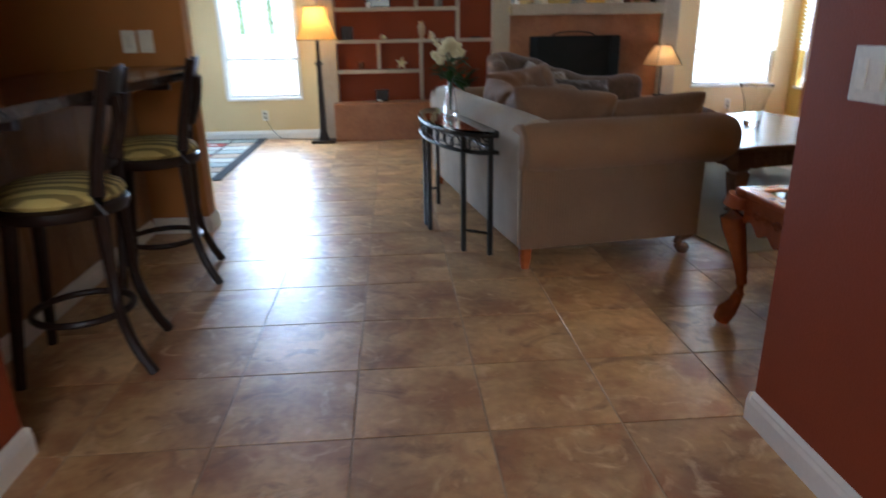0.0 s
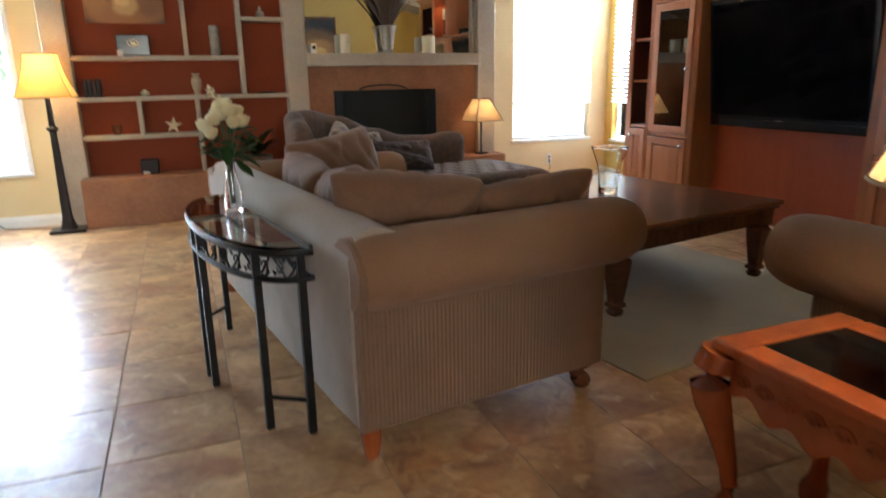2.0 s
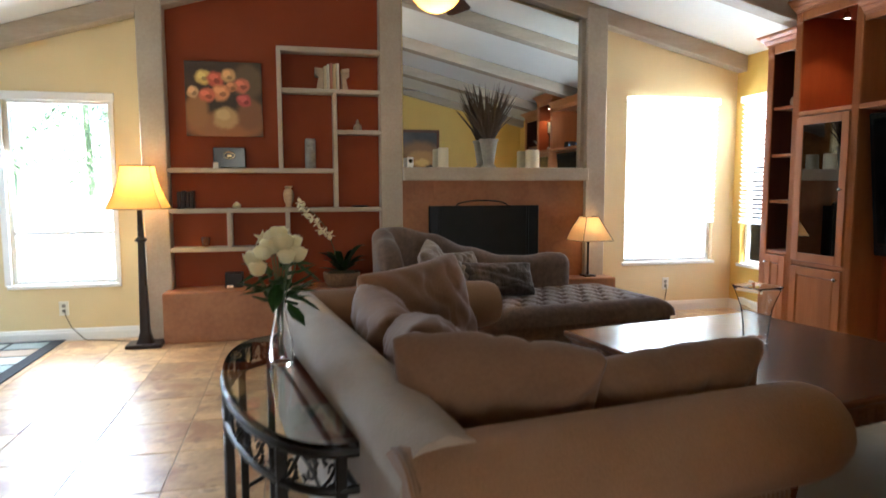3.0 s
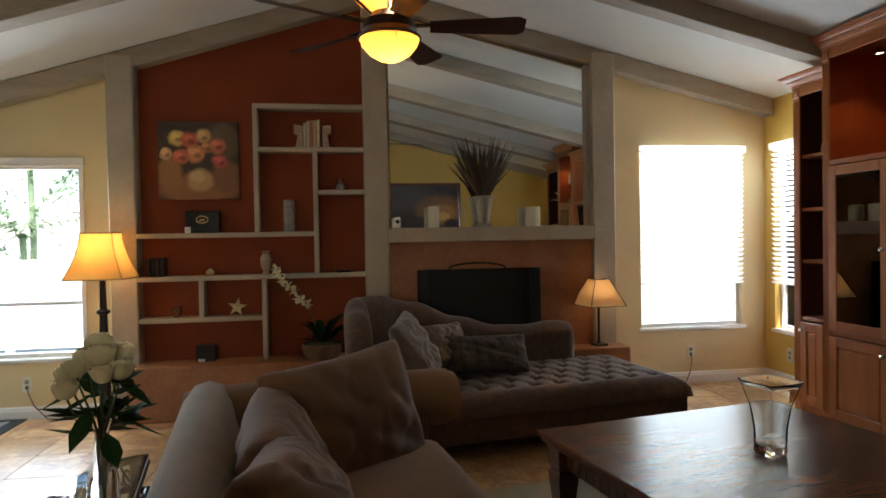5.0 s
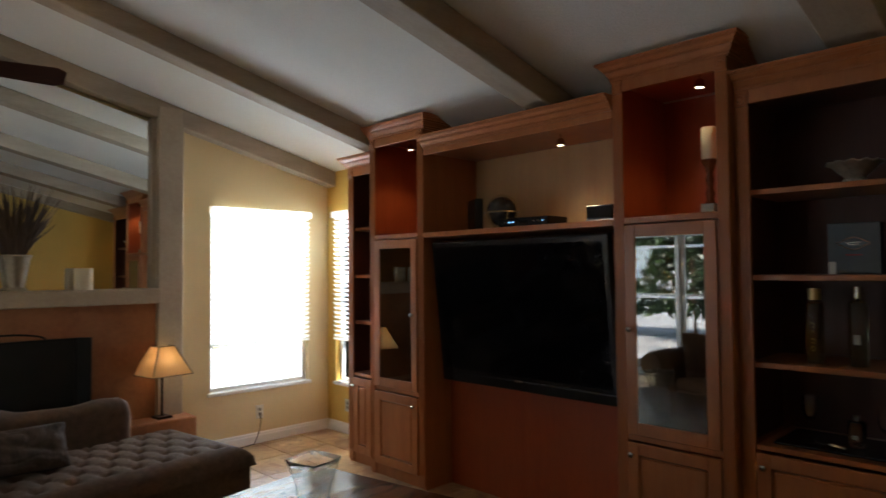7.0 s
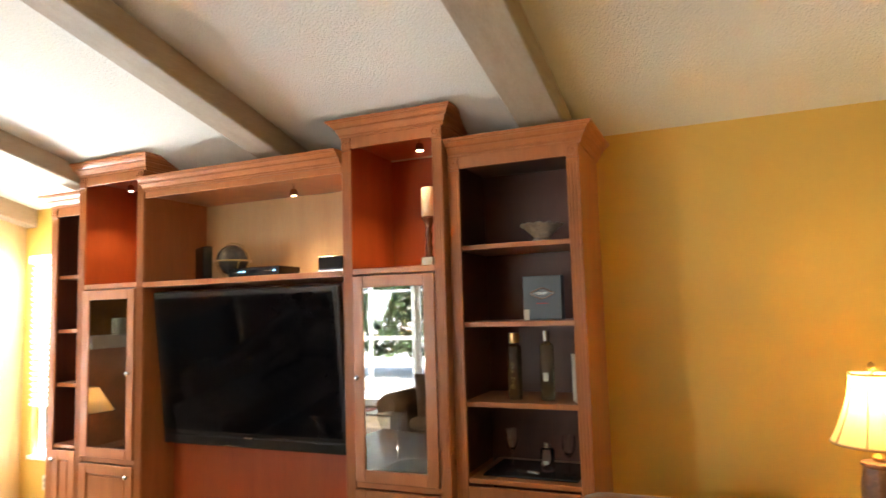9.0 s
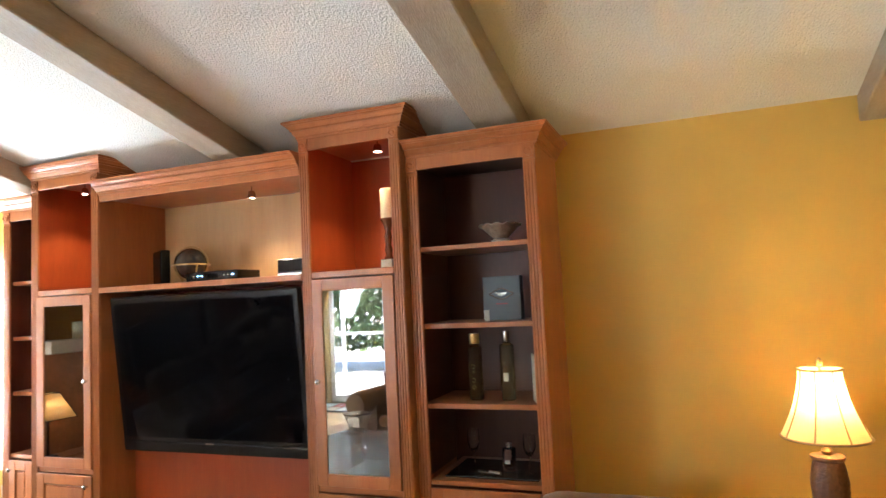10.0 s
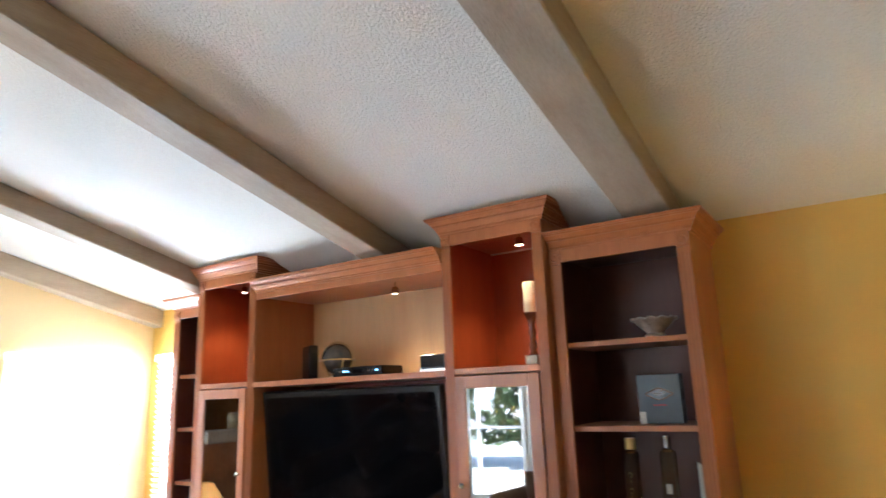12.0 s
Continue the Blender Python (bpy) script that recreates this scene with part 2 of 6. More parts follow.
def tube(bm, pts, r, seg=8, closed=False):
    """A round bar along points; r may be a list."""
    P = [Vector(p) for p in pts]
    k = len(P)
    rings = []
    up = Vector((0, 0, 1))
    for i, p in enumerate(P):
        d = (P[(i + 1) % k] - P[i - 1]) if closed or 0 < i < k - 1 else (P[1] - P[0] if i == 0 else P[-1] - P[-2])
        d.normalize()
        side = d.cross(up)
        if side.length < 0.05:
            side = d.cross(Vector((1, 0, 0)))
        side.normalize()
        top = side.cross(d)
        rr = r[i] if isinstance(r, (list, tuple)) else r
        rings.append([bm.verts.new(p + rr * (math.cos(a) * side + math.sin(a) * top)) for a in (2 * math.pi * j / seg for j in range(seg))])
    for i in range(k if closed else k - 1):
        p, q = rings[i], rings[(i + 1) % k]
        for j in range(seg):
            bm.faces.new((p[j], p[(j + 1) % seg], q[(j + 1) % seg], q[j]))
    if not closed:
        bm.faces.new(rings[0][::-1])
        bm.faces.new(rings[-1])
    return bm


def grid_surface(bm, f, nu, nv, close_u=False):
    """Quads over f(u, v), u and v from 0 to 1."""
    V = [[bm.verts.new(f(i / (nu if close_u else nu - 1), j / (nv - 1))) for j in range(nv)] for i in range(nu)]
    for i in range(nu if close_u else nu - 1):
        for j in range(nv - 1):
            bm.faces.new((V[i][j], V[(i + 1) % nu][j], V[(i + 1) % nu][j + 1], V[i][j + 1]))
    return V


def make(name, bm, mat, parent=None, label="", smooth=False):
    bmesh.ops.recalc_face_normals(bm, faces=bm.faces)
    me = bpy.data.meshes.new(name)
    bm.to_mesh(me)
    bm.free()
    me.materials.append(mat)
    if smooth:
        me.polygons.foreach_set("use_smooth", [True] * len(me.polygons))
        me.set_sharp_from_angle(angle=radians(smooth if smooth is not True else 40))
    ob = new(name, me)
    if parent:
        ob.parent = parent
    if label:
        ob["label"] = label
    return ob


def part(name, bm, mat, parent, label="", smooth=False):
    return make(name, bm, mat, parent, label, smooth)


def bx(name, dims, mat, parent, label="", bev=0.0, seg=1):
    return part(name, box(bmesh.new(), *dims, bev, seg), mat, parent, label)


def thing(name, x, y, z, rz, label, category, group=""):
    ob = new(name)
    ob.empty_display_size = 0.1
    ob.matrix_world = pose(x, y, z, 0, 0, rz)
    return tagged(ob, label, category, group)


def structure(name, bm, mat, label, category):
    return tagged(make(name, bm, mat), label, category, kind="structure")


# ---- setting ----
RX, RZ, SL, SR = 1.33, 3.30, 0.308, 0.242
XL, XR, YN, YS = -2.0, 4.80, 5.77, -0.62


def roof(x):
    return RZ - (SL * (RX - x) if x < RX else SR * (x - RX))


def gable(bm, x0, x1, z0, y0, y1):
    mid = [(RX, RZ)] if x0 < RX < x1 else []
    return prism(bm, [(x0, z0), (x1, z0), (x1, roof(x1)), *mid, (x0, roof(x0))], y0, y1)


def wall_with_holes(bm, a0, a1, z0, z1, holes, place):
    """Boxes of a wall along one axis with openings (a0, a1, z0, z1); place(a0, a1, z0, z1) adds one box."""
    at = a0
    for h0, h1, b, t in sorted(holes):
        place(at, h0, z0, z1)
        if b > z0:
            place(h0, h1, z0, b)
        place(h0, h1, t, z1)
        at = h1
    place(at, a1, z0, z1)


W1, W2, W3 = (-1.63, -0.85, 0.45, 1.91), (3.62, 4.58, 0.485, 2.05), (4.98, 5.64, 0.46, 2.06)
SLIDE = (2.62, 5.68, 0.02, 2.06)
bm = bmesh.new()
wall_with_holes(bm, XL - 0.15, XR + 0.15, 0, 2.15, [W1, W2], lambda a, b, c, d: box(bm, a, b, YN, YN + 0.15, c, d))
gable(bm, XL - 0.15, XR + 0.15, 2.15, YN, YN + 0.15)
wall_north = structure("wall_north", bm, M["cream"], "pale yellow painted end wall below the gable", "wall")
bm = bmesh.new()
wall_with_holes(bm, YS - 0.12, YN, 0, roof(XR), [W3], lambda a, b, c, d: box(bm, XR, XR + 0.15, a, b, c, d))
structure("wall_east", bm, M["yellow"], "golden yellow painted side wall", "wall")
bm = bmesh.new()
wall_with_holes(bm, 2.36, YN, 0, roof(XL), [SLIDE], lambda a, b, c, d: box(bm, XL - 0.15, XL, a, b, c, d))
structure("wall_west", bm, M["cream"], "pale yellow wall round the sliding door", "wall")
bm = gable(box(bmesh.new(), 1.325, XR + 0.15, YS - 0.12, YS, 0, 2.3), 1.325, XR + 0.15, 2.3, YS - 0.12, YS)
structure("wall_south", bm, M["yellow"], "golden yellow painted wall behind the loveseat", "wall")
bm = box(bmesh.new(), 1.205, 1.325, -4.2, -0.02, 0, roof(1.325) - 0.03)
structure("wall_hall_east", bm, M["terra"], "terracotta painted hall wall with a free end", "wall")
bm = box(bmesh.new(), -1.42, -0.92, -4.2, 0.01, 0, roof(-1.42))
structure("wall_hall_west", bm, M["terra"], "terracotta painted hall wall ending at the bar", "wall")
# Closing wall out of view; the opening is added for the hall fill light.
bm = box(bmesh.new(), -1.15, 1.325, -4.32, -4.2, 0, 0.8)
box(bm, -1.15, 1.325, -4.32, -4.2, 2.15, 2.6)
box(bm, -1.15, -0.55, -4.32, -4.2, 0.8, 2.15)
box(bm, 0.85, 1.325, -4.32, -4.2, 0.8, 2.15)
structure("wall_hall_south", bm, M["terra"], "terracotta painted unseen wall closing the hall around an added opening", "wall")
# Unseen slab added outside to block the sun from that opening.
structure("porch_roof", box(bmesh.new(), -1.6, 1.8, -6.2, -4.33, 2.6, 2.72), M["white"], "plain white unseen slab keeping sun out of the hall opening", "roof")
structure("wall_header", gable(bmesh.new(), -0.92, 1.205, 2.15, -0.14, -0.02), M["yellow"], "yellow wall over the wide opening", "wall")
structure("hall_ceiling", box(bmesh.new(), -0.92, 1.205, -4.2, -0.14, 2.44, 2.5), M["popcorn"], "flat white hall ceiling", "ceiling")
M["ochre"] = material("ochre_brown_wall_paint", (0.40, 0.17, 0.04), (0.33, 0.135, 0.03), rough=0.6, spec=0.2, scale=1.8, fine=160, bump=0.1, fine_amt=0.25)
structure("wall_bar", box(bmesh.new(), -1.42, -1.31, 0.01, 2.19, 0, 0.93), M["ochre"], "ochre brown half wall under the breakfast bar", "wall")
structure("wall_stub", gable(box(bmesh.new(), XL, -0.97, 2.19, 2.31, 0, 2.2), XL, -0.97, 2.2, 2.19, 2.31), M["ochre"], "ochre brown wall at the end of the breakfast bar", "wall")
structure("wall_nook", gable(box(bmesh.new(), XL, -0.974, 2.31, 2.36, 0, 2.2), XL, -0.974, 2.2, 2.31, 2.36), M["cream"], "pale yellow wall beside the sliding door", "wall")
structure("wall_kitchen", box(bmesh.new(), XL - 0.15, XL, -0.57, 2.36, 0, roof(XL)), M["ochre"], "ochre brown kitchen wall beyond the bar", "wall")
structure("wall_kitchen_end", box(bmesh.new(), XL, -1.42, -0.57, -0.45, 0, roof(XL)), M["ochre"], "ochre brown wall closing the kitchen", "wall")
for name, pts in (("ceiling_east", [(RX, RZ), (XR + 0.3, roof(XR + 0.3)), (XR + 0.3, roof(XR + 0.3) + 0.1), (RX, RZ + 0.1)]),
                  ("ceiling_west", [(RX, RZ), (RX, RZ + 0.1), (XL - 0.3, roof(XL - 0.3) + 0.1), (XL - 0.3, roof(XL - 0.3))])):
    bm = prism(bmesh.new(), pts, YS - 0.12, YN + 0.15)
    structure(name, bm, M["popcorn"], "sloping white popcorn ceiling", "ceiling")

# beams on both slopes, and the trims on the gables
BEAMS = [(4.50, 0.15, 0.13), (2.80, 0.18, 0.15), (1.215, 0.225, 0.145), (-0.47, 0.11, 0.13), (5.695, 0.13, 0.15)]
for yb, wd, dr in BEAMS:
    for x0, x1 in ((XL, RX), (RX, XR)):
        bm = prism(bmesh.new(), [(x0, roof(x0) - dr), (x1, roof(x1) - dr), (x1, roof(x1) - 0.003), (x0, roof(x0) - 0.003)], yb - wd / 2, yb + wd / 2)
        bmesh.ops.bevel(bm, geom=bm.edges[:], offset=0.006, segments=1, affect="EDGES")
        if yb < 0 and x1 == RX:
            bm.free()
            continue
        structure("ceiling_beam", bm, M["beam"], "greige limewashed beam along the slope", "beam")

# ---- floor ----
T = 0.406
structure("floor", box(bmesh.new(), XL - 0.15, XR + 0.15, -4.32, YN + 0.15, -0.12, -0.0036), M["grout"], "sand grout bed under the tiles", "floor")

# ---- windows, doors, baseboards ----
def window_frame(win, axis, at, depth, rail, label):
    """A sash window in an opening: frame bars, a meeting rail, sill and two panes."""
    a0, a1, z0, z1 = win
    ob = new("window_1" if axis == "x" and a0 < 0 else "window_2" if axis == "x" else "window_3")
    tagged(ob, label, "window", kind="structure")

    def bar(name, p0, p1, q0, q1, d0, d1, mat=M["white"], bev=0.004):
        dims = (p0, p1, at + d0, at + d1, q0, q1) if axis == "x" else (at + d0, at + d1, p0, p1, q0, q1)
        return bx(name, dims, mat, ob, "", bev)
    w = 0.035
    bar("window_frame", a0, a0 + w, z0, z1, 0.05, 0.10)
    bar("window_frame", a1 - w, a1, z0, z1, 0.05, 0.10)
    bar("window_frame", a0 + w, a1 - w, z1 - w, z1, 0.05, 0.10)
    bar("window_frame", a0 + w, a1 - w, z0, z0 + w, 0.05, 0.10)
    bar("meeting_rail", a0 + w, a1 - w, rail, rail + 0.03, 0.04, 0.09)
    bar("window_sill", a0 - 0.02, a1 + 0.02, z0 - 0.025, z0 + 0.004, -0.025, 0.05)
    for q0, q1 in ((z0 + w, rail), (rail + 0.03, z1 - w)):
        bar("pane", a0 + w, a1 - w, q0, q1, 0.070, 0.075, M["pane"], 0.0).visible_shadow = False
    return ob


window_frame(W1, "x", YN, 0.15, 0.845, "white sash window without a blind, bright outside")
window_frame(W2, "x", YN, 0.15, 0.86, "white sash window behind a half-raised blind")
window_frame(W3, "y", XR, 0.15, 0.86, "white side window behind a half-raised blind")
bm = bmesh.new()
box(bm, W1[0] - 0.03, W1[1] + 0.03, YN - 0.02, YN + 0.01, W1[3] - 0.02, W1[3] + 0.045, 0.004)
box(bm, W1[0] - 0.035, W1[0] + 0.012, YN - 0.012, YN + 0.012, W1[2], W1[3] - 0.02)
box(bm, W1[1] - 0.012, W1[1] + 0.02, YN - 0.012, YN + 0.012, W1[2], W1[3] - 0.02)
structure("window_trim", bm, M["white"], "cream painted casing round the window", "trim")


def blind(axis, a0, a1, z0, z1, at, label):
    """A white slatted blind with a valance and a bottom rail."""
    ob = thing("window_blind", 0, 0, 0, 0, label, "blind", "window blinds")

    def piece(name, p0, p1, q0, q1, d0, d1, bev=0.0):
        dims = (p0, p1, at + d0, at + d1, q0, q1) if axis == "x" else (at + d0, at + d1, p0, p1, q0, q1)
        return bx(name, dims, M["blind"], ob, "", bev)
    piece("valance", a0 - 0.01, a1 + 0.01, z1 - 0.045, z1 + 0.015, -0.05, -0.005, 0.004)
    piece("bottom_rail", a0 + 0.01, a1 - 0.01, z0, z0 + 0.02, -0.035, -0.008, 0.003)
    n = int((z1 - 0.05 - z0) / 0.042)
    slat = None
    for i in range(n):
        z = z0 + 0.04 + i * (z1 - 0.09 - z0) / (n - 1)
        if slat is None:
            bm = bmesh.new()
            L = (a1 - a0) / 2 - 0.008
            pts = [(-0.018, 0.013), (0, 0.0008), (0.018, -0.013)]
            for y, zz in pts:
                for s in (-1, 1):
                    bm.verts.new((s * L, y, zz))
            v = list(bm.verts)
            bm.faces.new((v[0], v[1], v[3], v[2]))
            bm.faces.new((v[2], v[3], v[5], v[4]))
            r = bmesh.ops.solidify(bm, geom=bm.faces[:], thickness=0.002)
            slat = part("slat", bm, M["blind"], ob)
            s = slat
        else:
            s = new("slat", slat.data)
            s.parent = ob
        c = (a0 + a1) / 2
        s.matrix_basis = pose(c, at - 0.02, z) if axis == "x" else pose(at - 0.02, c, z, 0, 0, -90)
    return ob


M["blind"] = material("white_blind_slat", (0.82, 0.80, 0.74), (0.78, 0.76, 0.70), rough=0.5, bump=0)
bn, bl_ = M["blind"].node_tree.nodes, M["blind"].node_tree.links
tl, mxs = bn.new("ShaderNodeBsdfTranslucent"), bn.new("ShaderNodeMixShader")
tl.inputs["Color"].default_value, mxs.inputs[0].default_value = (0.97, 0.95, 0.90, 1), 0.85
bl_.new(bn["Principled BSDF"].outputs[0], mxs.inputs[1])
bl_.new(tl.outputs[0], mxs.inputs[2])
bl_.new(mxs.outputs[0], bn["Material Output"].inputs["Surface"])
blind("x", W2[0], W2[1], 0.86, 2.045, YN - 0.003, "white slatted blind half raised over the window")
blind("y", W3[0], W3[1], 0.86, 2.055, XR - 0.003, "white slatted blind on the narrow side window")

# sliding glass door: three framed leaves in the west wall
door = new("door_1")
tagged(door, "white framed sliding glass door to the patio", "door", kind="structure")
n_leaf, (s0, s1, sz0, sz1) = 3, SLIDE
wl_ = (s1 - s0) / n_leaf
for i in range(n_leaf):
    a, b = s0 + i * wl_, s0 + (i + 1) * wl_
    x = XL - 0.09 if i % 2 else XL - 0.06
    for nm, dims in (("door_stile", (x - 0.02, x + 0.02, a, a + 0.07, sz0, sz1)), ("door_stile", (x - 0.02, x + 0.02, b - 0.07, b, sz0, sz1)),
                     ("door_rail", (x - 0.02, x + 0.02, a + 0.07, b - 0.07, sz1 - 0.08, sz1)), ("door_rail", (x - 0.02, x + 0.02, a + 0.07, b - 0.07, sz0, sz0 + 0.10)),
                     ("muntin", (x - 0.012, x + 0.012, a + 0.07, b - 0.07, 1.10, 1.125))):
        bx(nm, dims, M["white"], door, "", 0.003)
    bx("pane", (x - 0.003, x + 0.003, a + 0.07, b - 0.07, sz0 + 0.10, sz1 - 0.08), M["pane"], door).visible_shadow = False
structure("door_track", box(bmesh.new(), XL - 0.15, XL, SLIDE[0], SLIDE[1], -0.006, 0.02, 0.004), M["chrome"], "aluminium track under the sliding door", "door track")


def baseboard(x0, y0, x1, y1, side):
    """A moulded white board along a wall; side: the way it stands out."""
    d = Vector((x1 - x0, y1 - y0, 0))
    L = d.length
    prof = [(0, 0), (0.016, 0), (0.016, 0.062), (0.011, 0.075), (0.011, 0.082), (0.004, 0.095), (0, 0.095)]
    bm = bmesh.new()
    a = [bm.verts.new((0, s, z)) for s, z in prof]
    b = [bm.verts.new((L, s, z)) for s, z in prof]
    bm.faces.new(a)
    bm.faces.new(b[::-1])
    for i in range(len(prof)):
        j = (i + 1) % len(prof)
        bm.faces.new((a[i], b[i], b[j], a[j]))
    m = Matrix.Translation((x0, y0, 0)) @ Matrix.Rotation(math.atan2(d.y, d.x), 4, "Z")
    if side < 0:
        m = m @ Matrix.Diagonal((1, -1, 1, 1))
    bmesh.ops.transform(bm, matrix=m, verts=bm.verts)
    return structure("baseboard", bm, M["white"], "white moulded baseboard", "baseboard")


baseboard(XL, YN, -0.61, YN, -1)
baseboard(3.36, YN, XR, YN, -1)
baseboard(XR, YN, XR, 4.77, -1)
baseboard(XR, 1.05, XR, YS, -1)
baseboard(1.205, -0.02, 1.205, -4.2, -1)
baseboard(1.189, -0.02, 1.341, -0.02, 1)
baseboard(-0.92, 0.01, -0.92, -4.2, 1)
baseboard(-0.904, 0.01, -1.31, 0.01, -1)
baseboard(-1.31, 0.03, -1.31, 2.17, -1)
baseboard(-1.294, 2.19, -0.97, 2.19, -1)
baseboard(-0.97, 2.174, -0.97, 2.36, -1)

# ---- fireplace wall ----
PF, PB = 5.61, 5.766
for x0, x1 in ((-0.61, -0.42), (1.265, 1.45), (3.135, 3.33)):
    z = min(roof(x0), roof(x1)) - 0.01
    structure("pillar", box(bmesh.new(), x0, x1, PF, YN + 0.001, 0, z, 0.008), M["greige"], "greige limewashed square pillar against the wall", "pillar")
bm = prism(bmesh.new(), [(-0.42, 0.40), (1.265, 0.40), (1.265, roof(1.265) - 0.15), (-0.42, roof(-0.42) - 0.15)], 5.752, YN - 0.001)
structure("niche_back", bm, M["terra"], "terracotta painted back of the shelf niche", "wall panel")
structure("hearth", box(bmesh.new(), -0.47, 3.37, 5.437, 5.768, 0, 0.40, 0.012, 2), M["plaster"], "raised hearth bench in washed terracotta plaster", "hearth")
shelves = tagged(new("wall_shelves"), "greige built-in display shelves of uneven boxes", "shelf", kind="structure")
B = 0.036
for dims in ((-0.42, 0.872, PF, 5.75, 1.335, 1.372), (-0.42, 1.265, PF, 5.75, 1.012, 1.048), (-0.42, 0.472, PF, 5.75, 0.700, 0.736),
             (0.43, 1.265, PF, 5.75, 2.312, 2.350), (0.466, 1.265, PF, 5.75, 1.985, 2.020), (0.908, 1.265, PF, 5.75, 1.655, 1.690)):
    bx("shelf_board", dims, M["greige"], shelves, "", 0.004)
for dims in ((0.43, 0.466, PF, 5.75, 1.372, 2.312), (0.872, 0.908, PF, 5.75, 1.048, 1.985), (0.472, 0.508, PF, 5.75, 0.40, 1.012), (0.012, 0.048, PF, 5.75, 0.736, 1.012)):
    bx("shelf_upright", dims, M["greige"], shelves, "", 0.004)
# mantel, mirror and surround
structure("mantel", box(bmesh.new(), 1.45, 3.135, 5.54, 5.768, 1.272, 1.385, 0.008), M["greige"], "greige limewashed mantel shelf", "mantel")
surround = tagged(new("fireplace_surround"), "washed terracotta plaster fireplace surround", "fireplace", kind="structure")
for name, dims in (("jamb", (1.45, 1.73, 5.655, 5.768, 0.40, 1.272)), ("jamb", (2.60, 3.135, 5.655, 5.768, 0.40, 1.272)), ("lintel", (1.73, 2.60, 5.655, 5.768, 1.02, 1.272))):
    bx(name, dims, M["plaster"], surround)
structure("firebox", box(bmesh.new(), 1.73, 2.60, 5.757, 5.768, 0.40, 1.02), M["black"], "plain black panel at the back of the firebox", "fireplace")
bm = prism(bmesh.new(), [(1.472, 1.388), (3.10, 1.388), (3.10, roof(3.10) - 0.19), (1.472, roof(1.472) - 0.19)], 5.700, 5.74)
mirror = tagged(make("wall_mirror", bm, M["mirror"]), "large mirror filling the wall above the mantel", "mirror")
bm = prism(bmesh.new(), [(3.10, 1.388), (3.134, 1.388), (3.134, roof(3.134) - 0.157), (3.10, roof(3.10) - 0.157)], 5.66, 5.74)
structure("mirror_trim", bm, M["greige"], "narrow greige strip beside the mirror", "trim")

# ---- wall unit ----
M["maple"] = material("pale_tan_veneer", (0.60, 0.40, 0.19), (0.52, 0.33, 0.15), rough=0.45, scale=2.0, fine=18, bump=0.03, stretch=(5, 5, 0.6))
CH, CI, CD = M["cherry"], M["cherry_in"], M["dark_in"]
XW = XR - 0.006


def crown(parent, x_front, y0, y1, z, out=0.10, high=0.10, ends=(True, True)):
    """Stepped crown moulding round the front and the free ends of a cabinet top."""
    prof = [(0.0, 0.0), (0.014, 0.0), (0.014, 0.012), (0.022, 0.014), (0.022, 0.024), (0.030, 0.028), (0.038, 0.040), (0.044, 0.050), (0.054, 0.052), (0.054, 0.060), (0.066, 0.066), (0.076, 0.078), (0.088, 0.080), (0.088, 0.086), (0.10, 0.088), (0.10, 0.10)]
    prof = [(o * out / 0.10, h * high / 0.10) for o, h in prof]
    bm = bmesh.new()
    rings = []
    for o, h in prof:
        ya, yb = y0 - (o if ends[0] else 0), y1 + (o if ends[1] else 0)
        ring = [(XW, ya), (x_front - o, ya), (x_front - o, yb), (XW, yb)]
        rings.append([bm.verts.new((x, y, z + h)) for x, y in ring])
    for p, q in zip(rings, rings[1:]):
        for i in range(4):
            bm.faces.new((p[i], p[(i + 1) % 4], q[(i + 1) % 4], q[i]))
    bm.faces.new(rings[0][::-1])
    bm.faces.new(rings[-1])
    return part("crown_moulding", bm, CH, parent)


def pilaster(parent, x, y0, y1, z0, z1):
    """A fluted upright with a round rosette block at its head."""
    p = bx("pilaster", (x - 0.012, x, y0, y1, z0, z1 - 0.07), CH, parent, "", 0.002)
    n = 4
    w = (y1 - y0)
    for i in range(n):
        c = y0 + w * (i + 0.5) / n
        bx("reed", (x - 0.017, x - 0.011, c - w * 0.075, c + w * 0.075, z0 + 0.08, z1 - 0.09), CH, p, "", 0.002)
    blk = bx("rosette_block", (x - 0.018, x, y0, y1, z1 - 0.07, z1), CH, parent, "", 0.003)
    bm = lathe(bmesh.new(), [(w * 0.42, 0), (w * 0.42, 0.006), (w * 0.33, 0.008), (w * 0.30, 0.004), (w * 0.18, 0.004), (w * 0.12, 0.008), (0.0, 0.009)], seg=20)
    bmesh.ops.transform(bm, matrix=pose(x - 0.017, (y0 + y1) / 2, z1 - 0.035, 0, -90, 0), verts=bm.verts)
    part("rosette", bm, CH, blk, smooth=True)


